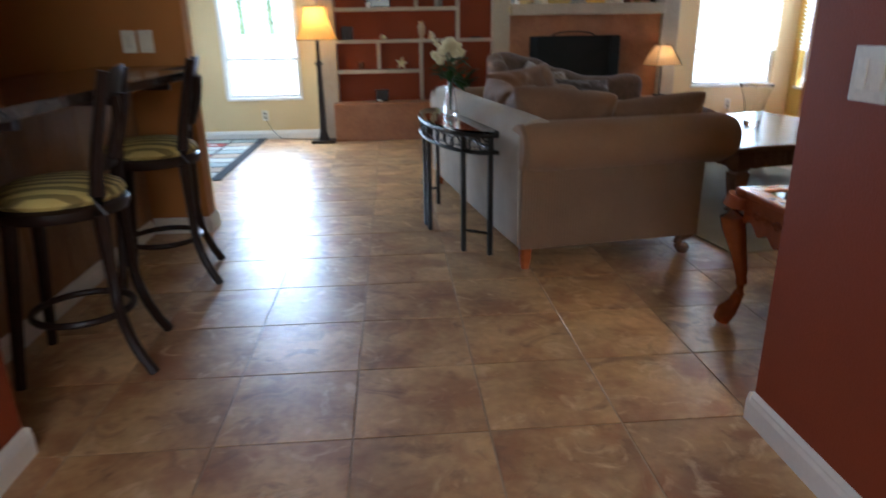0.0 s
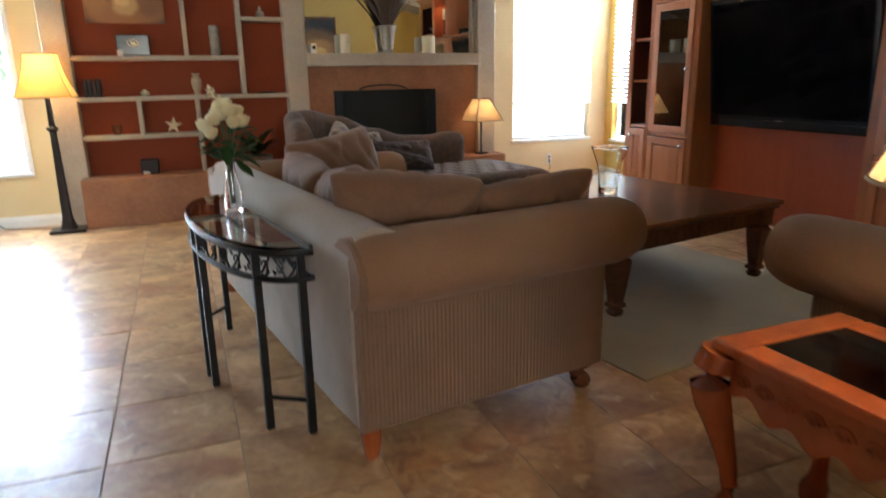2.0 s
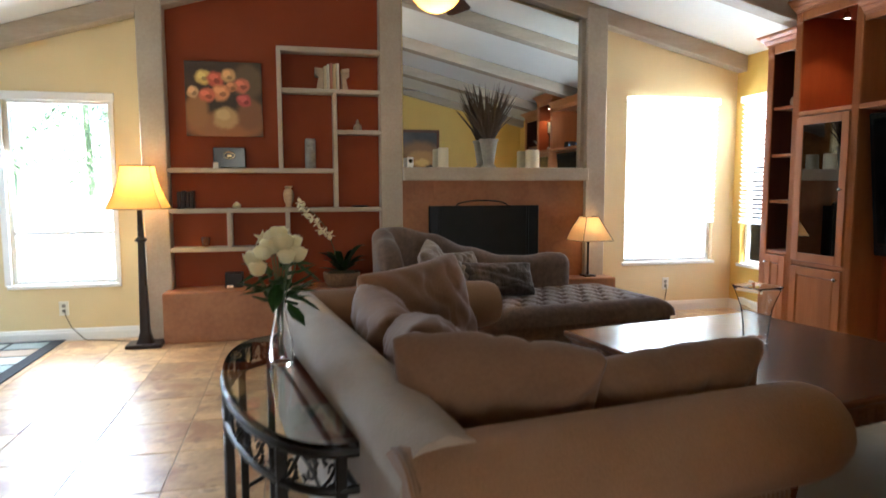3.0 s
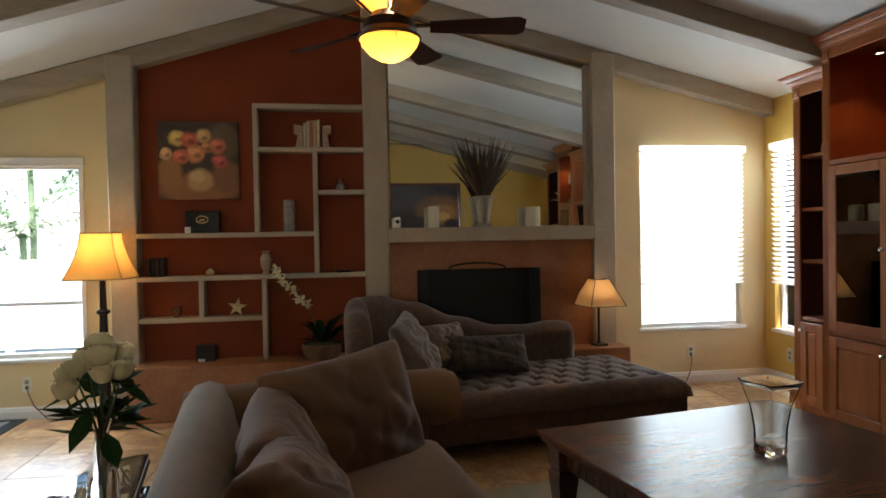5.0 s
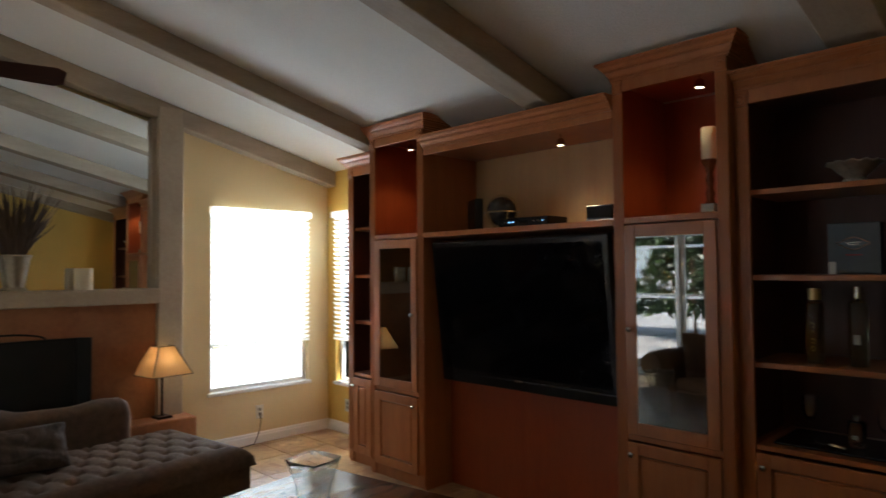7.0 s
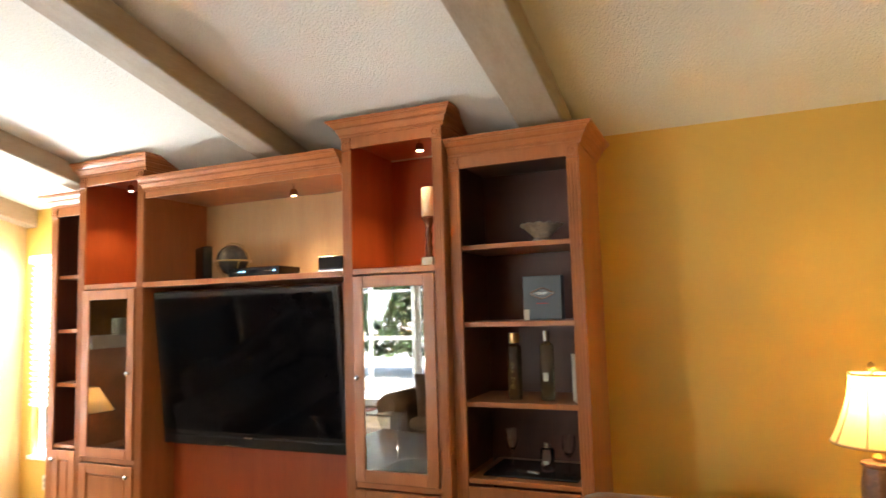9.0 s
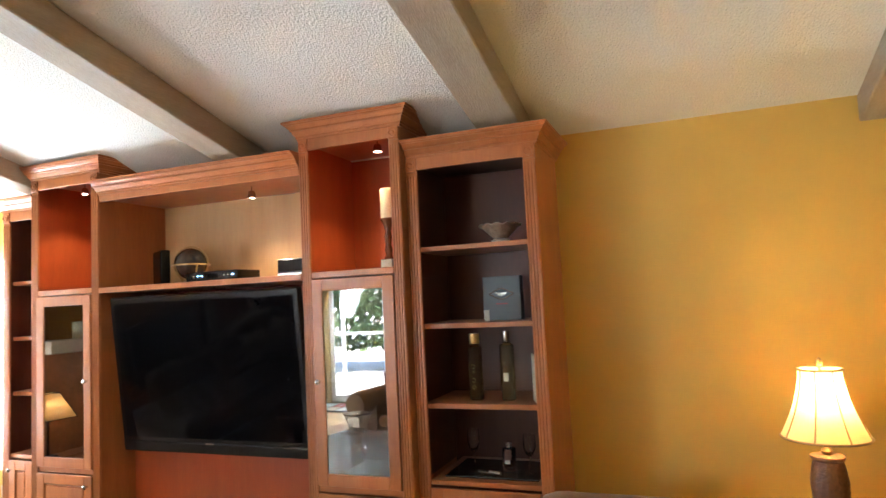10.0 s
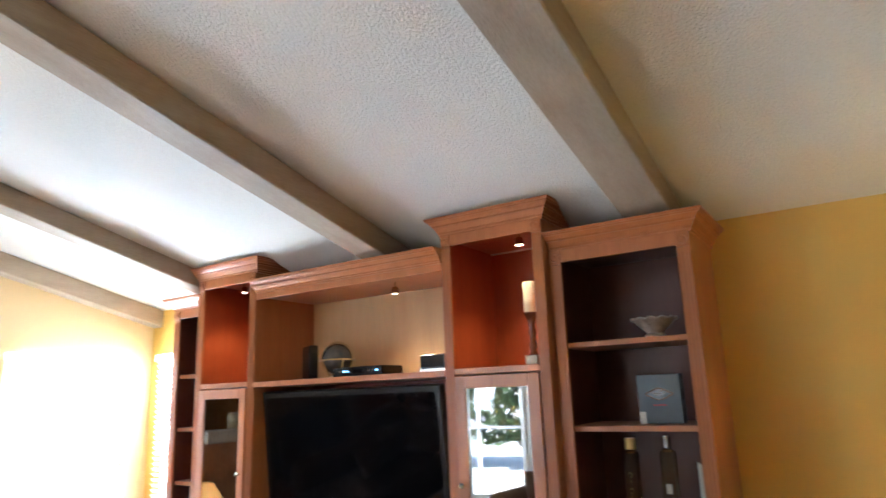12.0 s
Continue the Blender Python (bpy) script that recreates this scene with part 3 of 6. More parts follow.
def panel_door(parent, x, y0, y1, z0, z1, knob_side, glass=False):
    """A framed door, its panel raised wood or glass, with a round knob."""
    s = 0.062
    d = bx("door", (x - 0.02, x, y0, y0 + s, z0, z1), CH, parent, "", 0.003)
    bx("stile", (x - 0.02, x, y1 - s, y1, z0, z1), CH, d, "", 0.003)
    bx("rail", (x - 0.02, x, y0 + s, y1 - s, z1 - s, z1), CH, d, "", 0.003)
    bx("rail", (x - 0.02, x, y0 + s, y1 - s, z0, z0 + s), CH, d, "", 0.003)
    if glass:
        bm = box(bmesh.new(), x - 0.011, x - 0.007, y0 + s, y1 - s, z0 + s, z1 - s)
        bmesh.ops.rotate(bm, verts=bm.verts, cent=(x - 0.009, (y0 + y1) / 2, 0), matrix=Matrix.Rotation(radians(1.0), 3, "Z"))
        pn = part("glass_pane", bm, M["cabpane"], d)
        pn.visible_shadow = False
    else:
        bx("raised_panel", (x - 0.016, x - 0.002, y0 + s + 0.004, y1 - s - 0.004, z0 + s + 0.004, z1 - s - 0.004), CH, d, "", 0.012)
    bm = lathe(bmesh.new(), [(0.006, 0), (0.005, 0.012), (0.014, 0.02), (0.015, 0.026), (0.009, 0.032), (0, 0.033)], seg=14)
    ky = y0 + s / 2 if knob_side < 0 else y1 - s / 2
    kz = z1 - 0.06 if not glass else z0 + (z1 - z0) * 0.5
    bmesh.ops.transform(bm, matrix=pose(x - 0.019, ky, kz, 0, -90, 0), verts=bm.verts)
    part("knob", bm, M["chrome"], d, "round nickel knob", smooth=True)
    return d


def carcass(ob, x, y0, y1, z0, z1, inner, side=0.022):
    """Two sides, top, bottom and back of an open box."""
    bx("side_panel", (x, XW, y0, y0 + side, 0.0, z1), CH, ob)
    bx("side_panel", (x, XW, y1 - side, y1, 0.0, z1), CH, ob)
    bx("top_panel", (x + 0.003, XW, y0 + side, y1 - side, z1 - 0.02, z1 - 0.002), inner, ob)
    bx("back_panel", (XW - 0.012, XW, y0 + side, y1 - side, 0.06, z1 - 0.02), inner, ob)


def lining(ob, x, y0, y1, z0, z1, mat):
    """Thin inner skins of a niche in cherry darkened for its shade."""
    bx("lining", (x + 0.004, XW - 0.012, y0, y0 + 0.004, z0, z1), mat, ob)
    bx("lining", (x + 0.004, XW - 0.012, y1 - 0.004, y1, z0, z1), mat, ob)


def shelf(ob, x, y0, y1, z, t=0.026, mat=None):
    return bx("shelf", (x, XW - 0.012, y0, y1, z - t, z), mat or CH, ob, "", 0.003)


def bookcase(y0, y1, x, top, shelves_z, label, open_end):
    ob = thing("bookcase", 0, 0, 0, 0, label, "bookcase", "wall unit cabinets")
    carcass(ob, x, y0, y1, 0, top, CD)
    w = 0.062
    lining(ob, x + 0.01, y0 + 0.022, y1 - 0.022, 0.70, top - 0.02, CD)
    pilaster(ob, x, y0, y0 + w, 0.02, top)
    pilaster(ob, x, y1 - w, y1, 0.02, top)
    bx("top_rail", (x - 0.012, x + 0.01, y0 + w, y1 - w, top - 0.06, top), CH, ob, "", 0.002)
    for z in shelves_z:
        shelf(ob, x + 0.035, y0 + 0.026, y1 - 0.026, z)
    bx("shelf", (x - 0.004, XW - 0.012, y0 + w, y1 - w, 0.678, 0.703), CH, ob, "", 0.003)
    bx("plinth", (x + 0.012, x + 0.03, y0 + 0.022, y1 - 0.022, 0.0, 0.08), CH, ob)
    panel_door(ob, x - 0.001, y0 + w + 0.004, y1 - w - 0.004, 0.09, 0.668, 1)
    crown(ob, x, y0, y1, top - 0.004, out=0.075, high=0.095, ends=open_end)
    return ob


def tower(y0, y1, x, top, label, knob):
    ob = thing("display_cabinet", 0, 0, 0, 0, label, "cabinet", "wall unit cabinets")
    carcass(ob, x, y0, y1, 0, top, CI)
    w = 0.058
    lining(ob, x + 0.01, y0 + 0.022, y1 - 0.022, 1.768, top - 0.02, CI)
    pilaster(ob, x, y0, y0 + w, 0.02, top)
    pilaster(ob, x, y1 - w, y1, 0.02, top)
    bx("top_rail", (x - 0.012, x + 0.01, y0 + w, y1 - w, top - 0.06, top), CH, ob, "", 0.002)
    shelf(ob, x - 0.012, y0 + w, y1 - w, 1.768, 0.034)
    for z in (1.46, 1.18, 0.92):
        bx("shelf", (x + 0.06, XW - 0.012, y0 + 0.023, y1 - 0.023, z - 0.018, z), CH, ob)
    bx("shelf", (x - 0.006, XW - 0.012, y0 + w, y1 - w, 0.625, 0.656), CH, ob, "", 0.003)
    panel_door(ob, x - 0.004, y0 + w + 0.003, y1 - w - 0.003, 0.660, 1.727, knob, glass=True)
    panel_door(ob, x - 0.004, y0 + w + 0.003, y1 - w - 0.003, 0.09, 0.620, knob)
    bx("plinth", (x + 0.012, x + 0.03, y0 + 0.022, y1 - 0.022, 0.0, 0.08), CH, ob)
    crown(ob, x, y0, y1, top - 0.004, out=0.07, high=0.10)
    return ob


XD, XE = 4.25, 4.31
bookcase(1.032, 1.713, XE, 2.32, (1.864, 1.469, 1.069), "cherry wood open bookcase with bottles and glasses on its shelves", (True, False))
tower(1.718, 2.318, XD, 2.49, "tall cherry cabinet with an open lit niche over a glass door", 1)
tower(3.797, 4.388, XD, 2.49, "tall cherry cabinet with an open niche over a dark glass door", -1)
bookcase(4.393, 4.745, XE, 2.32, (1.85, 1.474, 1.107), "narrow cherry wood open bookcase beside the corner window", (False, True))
ent = thing("media_cabinet", 0, 0, 0, 0, "cherry media bay with a deep shelf above the television", "cabinet", "wall unit cabinets")
bx("shelf", (4.232, XW, 2.320, 3.795, 1.730, 1.763), CH, ent, "", 0.003)
bx("top_panel", (4.25, XW, 2.320, 3.795, 2.318, 2.336), CH, ent)
bx("valance", (4.24, 4.26, 2.320, 3.795, 2.300, 2.345), CH, ent, "", 0.003)
crown(ent, 4.245, 2.320, 3.795, 2.340, out=0.085, high=0.085, ends=(False, False))
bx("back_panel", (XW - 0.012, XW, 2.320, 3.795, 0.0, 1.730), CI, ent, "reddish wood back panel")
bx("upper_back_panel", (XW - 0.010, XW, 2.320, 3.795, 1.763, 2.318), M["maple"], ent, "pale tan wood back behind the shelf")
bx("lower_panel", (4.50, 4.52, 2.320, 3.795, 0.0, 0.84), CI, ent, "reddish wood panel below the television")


def spotlight(x, y, z):
    ob = thing("cabinet_spotlight", x, y, z, 0, "small lit halogen spotlight under a cabinet top", "spotlight", "cabinet spotlights")
    part("stem", lathe(bmesh.new(), [(0.004, -0.03), (0.004, 0.0)], seg=8), M["chrome"], ob)
    part("housing", lathe(bmesh.new(), [(0.014, -0.03), (0.020, -0.036), (0.026, -0.072), (0.023, -0.073), (0.016, -0.04), (0.0, -0.036)], seg=16), M["chrome"], ob, smooth=True)
    part("bulb_face", lathe(bmesh.new(), [(0.0, -0.074), (0.021, -0.068), (0.0, -0.055)], seg=14), M["spotglow"], ob, "glowing bulb")
    spot("spotlight_beam", x, y, z - 0.08, 1.0)


M["spotglow"] = glow_material("halogen_glow", (1.0, 0.8, 0.5), 5)
spotlight(4.36, 1.90, 2.470)
spotlight(4.43, 2.78, 2.318)
spotlight(4.39, 4.09, 2.470)

# ---- television ----
tv = thing("television", 4.355, 3.05, 1.225, 0, "large flat black television on a swing mount, switched off", "television")
tv.matrix_world = pose(4.355, 3.068, 1.222, 0, -6.5, 0)
bx("bezel", (-0.02, 0.03, -0.685, 0.695, -0.480, 0.480), M["plasticblack"], tv, "", 0.012, 3)
bx("screen_panel", (-0.024, -0.018, -0.645, 0.655, -0.385, 0.44), M["screen"], tv, "dark glossy screen")
bx("speaker_bar", (-0.028, 0.02, -0.675, 0.685, -0.474, -0.41), M["plasticblack"], tv, "", 0.008, 2)
bx("maker_plate", (-0.0295, -0.0275, -0.015, 0.045, -0.417, -0.409), M["chrome"], tv)
bx("mount", (0.03, 0.30, -0.15, 0.15, -0.15, 0.15), M["black"], tv)

# ---- upholstery ----
def soft_box(bm, x0, x1, y0, y1, z0, z1, r, puff=0.0, n=10):
    """A cushion: a box with round edges and slightly swollen faces."""
    cx, cy, cz = (x0 + x1) / 2, (y0 + y1) / 2, (z0 + z1) / 2
    hx, hy, hz = (x1 - x0) / 2, (y1 - y0) / 2, (z1 - z0) / 2
    tmp = bmesh.new()
    bmesh.ops.create_cube(tmp, size=2.0)
    bmesh.ops.subdivide_edges(tmp, edges=tmp.edges[:], cuts=n, use_grid_fill=True)
    for v in tmp.verts:
        p = Vector((v.co.x * hx, v.co.y * hy, v.co.z * hz))
        q = Vector((max(-hx + r, min(hx - r, p.x)), max(-hy + r, min(hy - r, p.y)), max(-hz + r, min(hz - r, p.z))))
        d = p - q
        if d.length > 1e-6:
            p = q + d.normalized() * min(r, d.length if sum(abs(c) > 1e-6 for c in d) == 1 else r)
        u, w, t = v.co
        p.z += puff * math.copysign(1, t) * (1 - u * u) * (1 - w * w) * (abs(t) > 0.99)
        v.co = p + Vector((cx, cy, cz))
    me = bpy.data.meshes.new("tmp")
    tmp.to_mesh(me)
    tmp.free()
    bm.from_mesh(me)
    bpy.data.meshes.remove(me)
    return bm


def extrude_x(bm, prof, x0, x1, steps=8, bulge=0.0):
    """A closed profile of (y, z) drawn along x, its ends rounded off a little."""
    rings = []
    cy, cz = sum(p[0] for p in prof) / len(prof), sum(p[1] for p in prof) / len(prof)
    for i in range(steps + 1):
        f = i / steps
        k = 1 - bulge * (max(0, 0.08 - f) / 0.08) ** 2 - bulge * (max(0, f - 0.92) / 0.08) ** 2
        rings.append([bm.verts.new((x0 + (x1 - x0) * f, cy + (y - cy) * k, cz + (z - cz) * k)) for y, z in prof])
    k = len(prof)
    for p, q in zip(rings, rings[1:]):
        for i in range(k):
            bm.faces.new((p[i], p[(i + 1) % k], q[(i + 1) % k], q[i]))
    bm.faces.new(rings[0])
    bm.faces.new(rings[-1][::-1])
    return bm


def cabriole(bm, x, y, h, dx, dy, r=0.03):
    """An S-curved leg that swells at the knee and ends in a ball foot."""
    pts, rad = [], []
    for i in range(13):
        f = i / 12
        out = 0.7 * r * math.exp(-((f - 0.15) / 0.2) ** 2) - 0.5 * r * math.exp(-((f - 0.68) / 0.2) ** 2) + 0.6 * r * math.exp(-((f - 1) / 0.12) ** 2)
        pts.append((x + dx * out, y + dy * out, h * (1 - f) + 0.012 * f))
        rad.append(r * (0.42 + 0.62 * math.exp(-((f - 0.12) / 0.3) ** 2) + 0.42 * math.exp(-((f - 0.94) / 0.09) ** 2)))
    return tube(bm, pts, rad, 10)


def arm_profile(yo, yi, top, r):
    """Upright side with a roll on top that leans outwards."""
    cy, cz = yo + 0.085, top - r
    pts = [(yo + 0.02, 0.12), (yi, 0.12), (yi, cz - 0.02)]
    for a in range(-20, 236, 16):
        pts.append((cy + r * math.cos(radians(a)), cz + r * math.sin(radians(a))))
    pts.append((yo + 0.02, cz - r * 0.9))
    return pts


def corduroy(name, c1, c2, axis, rows, base):
    """Ribbed cloth: fine cords across the given axis."""
    m = material(name, c1, c2, rough=0.95, scale=3, fine=120, bump=0.15, sheen=0.12)
    n, l = m.node_tree.nodes, m.node_tree.links
    wv = n.new("ShaderNodeTexWave")
    wv.bands_direction = axis
    wv.inputs["Scale"].default_value, wv.inputs["Distortion"].default_value = rows, 0.3
    co = n.new("ShaderNodeTexCoord")
    l.new(co.outputs["Object"], wv.inputs["Vector"])
    b2 = n.new("ShaderNodeBump")
    b2.inputs["Strength"].default_value, b2.inputs["Distance"].default_value = 0.55, 0.004
    l.new(wv.outputs["Fac"], b2.inputs["Height"])
    old = [x for x in n if x.type == "BUMP" and x != b2][0]
    l.new(old.outputs["Normal"], b2.inputs["Normal"])
    l.new(b2.outputs["Normal"], n["Principled BSDF"].inputs["Normal"])
    return m


M["cord"] = corduroy("ribbed_taupe_cloth", (0.205, 0.122, 0.063), (0.155, 0.090, 0.046), "X", 22, None)
M["backcloth"] = material("pale_taupe_chenille", (0.34, 0.27, 0.195), (0.27, 0.21, 0.15), rough=0.95, scale=8, fine=130, bump=0.2, sheen=0.15)


def sofa(x, y, rz, L, label, name="sofa"):
    ob = thing(name, x, y, 0, rz, label, "sofa", "living room sofas")
    ob.scale = (1.03, 1, 0.97)
    part("base", soft_box(bmesh.new(), 0.05, 0.92, 0.10, L - 0.10, 0.13, 0.38, 0.03), M["sofa"], ob, smooth=60)
    prof = [(0.005, 0.12), (0.24, 0.12), (0.26, 0.42), (0.20, 0.63), (0.185, 0.705), (0.155, 0.75), (0.10, 0.772), (0.045, 0.757), (0.008, 0.715), (0.0, 0.67), (0.0, 0.40)]
    bm = extrude_x(bmesh.new(), [(-a, z) for a, z in prof], 0.03, L - 0.03, 10, 0.02)
    bmesh.ops.rotate(bm, verts=bm.verts, cent=(0, 0, 0), matrix=Matrix.Rotation(radians(90), 3, "Z"))
    part("backrest", bm, M["backcloth"], ob, "pale chenille back", smooth=45)
    for side in (0, 1):
        bm = bmesh.new()
        pr = arm_profile(-0.02, 0.21, 0.735, 0.115)
        extrude_x(bm, pr, 0.012, 0.945, 10, 0.0)
        if side:
            bmesh.ops.transform(bm, matrix=Matrix.Translation((0, L, 0)) @ Matrix.Diagonal((1, -1, 1, 1)), verts=bm.verts)
        arm = part("arm", bm, M["cord"], ob, "ribbed rolled arm", smooth=45)
        bm = bmesh.new()
        c = [(0.065 + 0.128 * math.cos(radians(a)), 0.622 + 0.128 * math.sin(radians(a))) for a in range(0, 360, 18)]
        extrude_x(bm, c, 0.006, 1.10, 26, 0.16)
        if side:
            bmesh.ops.transform(bm, matrix=Matrix.Translation((0, L, 0)) @ Matrix.Diagonal((1, -1, 1, 1)), verts=bm.verts)
        part("arm_roll", bm, M["sofa"], ob, "plump rolled arm top", smooth=60)
        bm = lathe(bmesh.new(), [(0.03, 0.14), (0.028, 0.06), (0.02, 0.0)], 0.055, 0.05 if not side else L - 0.05, 12, True)
        part("leg", bm, M["orangewood"], ob)
        bm = cabriole(bmesh.new(), 0.905, 0.07 if not side else L - 0.07, 0.15, 1, 0, 0.046)
        part("leg", bm, M["walnut"], ob, "dark carved front leg", smooth=True)
    n = 2
    w = (L - 0.44) / n
    for i in range(n):
        bm = soft_box(bmesh.new(), 0.23, 0.97, 0.22 + i * w + 0.004, 0.22 + (i + 1) * w - 0.004, 0.375, 0.505, 0.05, 0.02)
        part("seat_cushion", bm, M["sofa"], ob, smooth=60)
    return ob


def pillow(name, m, w, h, d, mat, label, round_=False):
    """A stuffed cushion, thick in the middle with drawn-out corners and a few creases."""
    bm = bmesh.new()
    N = 40
    seed = random.random() * 50
    for s in (-1, 1):
        def f(u, v, s=s):
            a, b = 2 * u - 1, 2 * v - 1
            if round_:
                k = max(abs(a), abs(b)) / max(1e-6, math.hypot(a, b))
                a, b = a * k, b * k
                t = max(0.0, 1 - a * a - b * b) ** 0.5
                return (a * w / 2, b * h / 2, s * d / 2 * t)
            pinch = (1 - 0.085 * (1 - a * a) * (abs(b) ** 3)) * (1 - 0.05 * abs(a * b) ** 8)
            pinch2 = (1 - 0.085 * (1 - b * b) * (abs(a) ** 3)) * (1 - 0.05 * abs(a * b) ** 8)
            t = ((1 - abs(a) ** 3.6) * (1 - abs(b) ** 3.6)) ** 0.5
            cr = 0.019 * noise.noise(Vector((a * 1.7 + seed, b * 1.7, s * 3))) + 0.012 * noise.noise(Vector((a * 5 + seed, b * 3, s * 3 + 7)))
            cr -= 0.012 * max(0.0, 0.16 - abs(noise.noise(Vector((a * 2.3 + seed * 1.7, b * 1.5 - seed, s * 5))))) / 0.16
            for ca in (-1, 1):
                for cb in (-1, 1):
                    rad = math.hypot(a - ca, b - cb)
                    phi = math.atan2(abs(b - cb), abs(a - ca))
                    cr += 0.014 * math.sin(phi * 9 + seed * ca + cb) * math.exp(-2.2 * rad) * min(1.0, rad * 3)
            fold = 0.012 * math.exp(-((a * 0.6 + b - 0.2 * math.sin(seed)) / 0.12) ** 2)
            return (a * w / 2 * pinch2, b * h / 2 * pinch, s * (d / 2 * t * (1 - 0.12 * b) + (cr - fold) * t))
        grid_surface(bm, f, N, N)
    bmesh.ops.remove_doubles(bm, verts=bm.verts, dist=1e-4)
    ob = make(name, bm, mat, smooth=80)
    ob.matrix_world = m
    return tagged(ob, label, "pillow", "sofa pillows")


def on_edge(x, y, z, face, lean, spin=0.0):
    """A pose for a cushion that stands on edge: face = bearing of its front in degrees, lean back, spin in its plane."""
    return Matrix.Translation((x, y, z)) @ Matrix.Rotation(radians(face), 4, "Z") @ Matrix.Rotation(radians(90 - lean), 4, "Y") @ Matrix.Rotation(radians(90 + spin), 4, "Z")


sofa(0.735, 1.29, 8.3, 2.04, "taupe sofa with rolled arms standing on the tiles")
sofa(4.22, -0.08, 90, 2.15, "taupe loveseat with rolled arms against the yellow wall", "loveseat")
pillow("pillow", on_edge(1.10, 2.97, 0.645, -52, 16, 4), 0.68, 0.50, 0.22, M["pillow"], "large brown suede pillow in the sofa corner")
pillow("pillow", on_edge(0.92, 2.58, 0.60, 2, 26, 6), 0.52, 0.46, 0.24, M["pillow"], "brown suede pillow leaning on the sofa back")
pillow("pillow", on_edge(1.00, 2.12, 0.62, 4, 36, -10), 0.54, 0.46, 0.26, M["pillow"], "crumpled brown pillow on the sofa seat")
pillow("pillow", on_edge(1.04, 1.72, 0.66, 70, 30, 5), 0.54, 0.42, 0.26, M["pillow"], "brown pillow leaning on the sofa arm")
pillow("pillow", on_edge(1.52, 1.70, 0.645, 92, 30, -6), 0.52, 0.36, 0.20, M["pillow"], "brown pillow at the front of the rolled arm")

# ---- chaise ----
ch = thing("chaise_lounge", 1.12, 4.08, 0, 7.5, "taupe tufted chaise lounge with a curved back", "chaise")
CL, CW = 2.20, 0.98


def seat_top(u, v):
    x, y = 0.10 + u * (CL - 0.10), v * (CW - 0.12)
    edge = min(1.0, min((1 - u) / 0.08, v / 0.15, 1.0))
    z = 0.265 + 0.13 * math.sqrt(max(0.0, 1 - (1 - edge) ** 2))
    gx, gy = (x - 0.05) / 0.17, (y - 0.02) / 0.15
    row = math.floor(gy + 0.5)
    off = 0.5 if row % 2 else 0.0
    dx, dy = (gx + off - round(gx + off)) * 0.17, (gy - row) * 0.15
    z -= 0.036 * math.exp(-(dx * dx + dy * dy) / 0.0009) * (edge > 0.9)
    z -= 0.016 * (math.exp(-((abs(dx) / 0.085 - abs(dy) / 0.15) ** 2) / 0.01)) * (edge > 0.9)
    return (x, y, z)


bm = bmesh.new()
grid_surface(bm, seat_top, 110, 56)
part("tufted_seat", bm, M["damask"], ch, "deeply button-tufted seat", smooth=80)
part("base", soft_box(bmesh.new(), 0.08, CL - 0.02, 0.03, CW - 0.05, 0.10, 0.285, 0.03), M["damask"], ch, smooth=60)
for x in (0.3, CL - 0.25):
    for y in (0.1, CW - 0.12):
        part("leg", lathe(bmesh.new(), [(0.035, 0.12), (0.03, 0.05), (0.02, 0.0)], x, y, 12), M["walnut"], ch, smooth=True)


def back_height(s):
    """Height of the back along the chaise, from the head to its low end."""
    pts = [(0.0, 0.86), (0.10, 0.915), (0.22, 0.92), (0.36, 0.86), (0.52, 0.745), (0.68, 0.665), (0.80, 0.655), (0.90, 0.675), (0.97, 0.665), (1.0, 0.60)]
    for (a, p), (b, q) in zip(pts, pts[1:]):
        if s <= b:
            f = (s - a) / (b - a)
            f = f * f * (3 - 2 * f)
            return p + (q - p) * f
    return pts[-1][1]


def back_line(s):
    """Plan of the back: round the head end, then along the far side."""
    if s < 0.30:
        f = s / 0.30
        return Vector((0.10 + 0.06 * (1 - math.cos(f * 1.5)), 0.18 + 0.62 * f, 0)), Vector((-1, 0, 0)).lerp(Vector((-0.7, 0.7, 0)), f * f)
    f = (s - 0.30) / 0.70
    return Vector((0.156 + 1.66 * f, 0.80 + 0.10 * min(1, f * 6), 0)), Vector((-0.7, 0.7, 0)).lerp(Vector((0, 1, 0)), min(1, f * 5))


def chaise_back(u, v):
    p, out = back_line(u)
    out = out.normalized()
    hs = (u - 0.18) / 0.82 if u > 0.18 else 0.0
    h = back_height(hs) if u > 0.18 else 0.56 + 0.30 * math.sin(u / 0.18 * math.pi / 2)
    a = v * 2 * math.pi
    end = min(1.0, u / 0.04, (1 - u) / 0.03)
    k = math.sqrt(max(0.0, 1 - (1 - end) ** 2)) * 0.9 + 0.1
    t = 0.085 * k
    if v < 0.5:
        f = v / 0.5
        c = math.cos(math.pi * f)
        return tuple(p + out * (-t * c * 1.0) + Vector((0, 0, h - 0.085 + 0.085 * k * math.sin(math.pi * f))))
    f = (v - 0.5) / 0.5
    z = (h - 0.085) * (1 - f) + 0.15 * f if f < 0.5 else 0.15 + (h - 0.085 - 0.15) * 0.0
    if f < 0.5:
        z = (h - 0.085) + (0.15 - (h - 0.085)) * f * 2
        return tuple(p + out * (t * (1 - 0.5 * f)) + Vector((0, 0, z)))
    g = (f - 0.5) * 2
    z = 0.15 + (h - 0.085 - 0.15) * g
    return tuple(p + out * (-t * (0.6 + 0.4 * g)) + Vector((0, 0, z)))


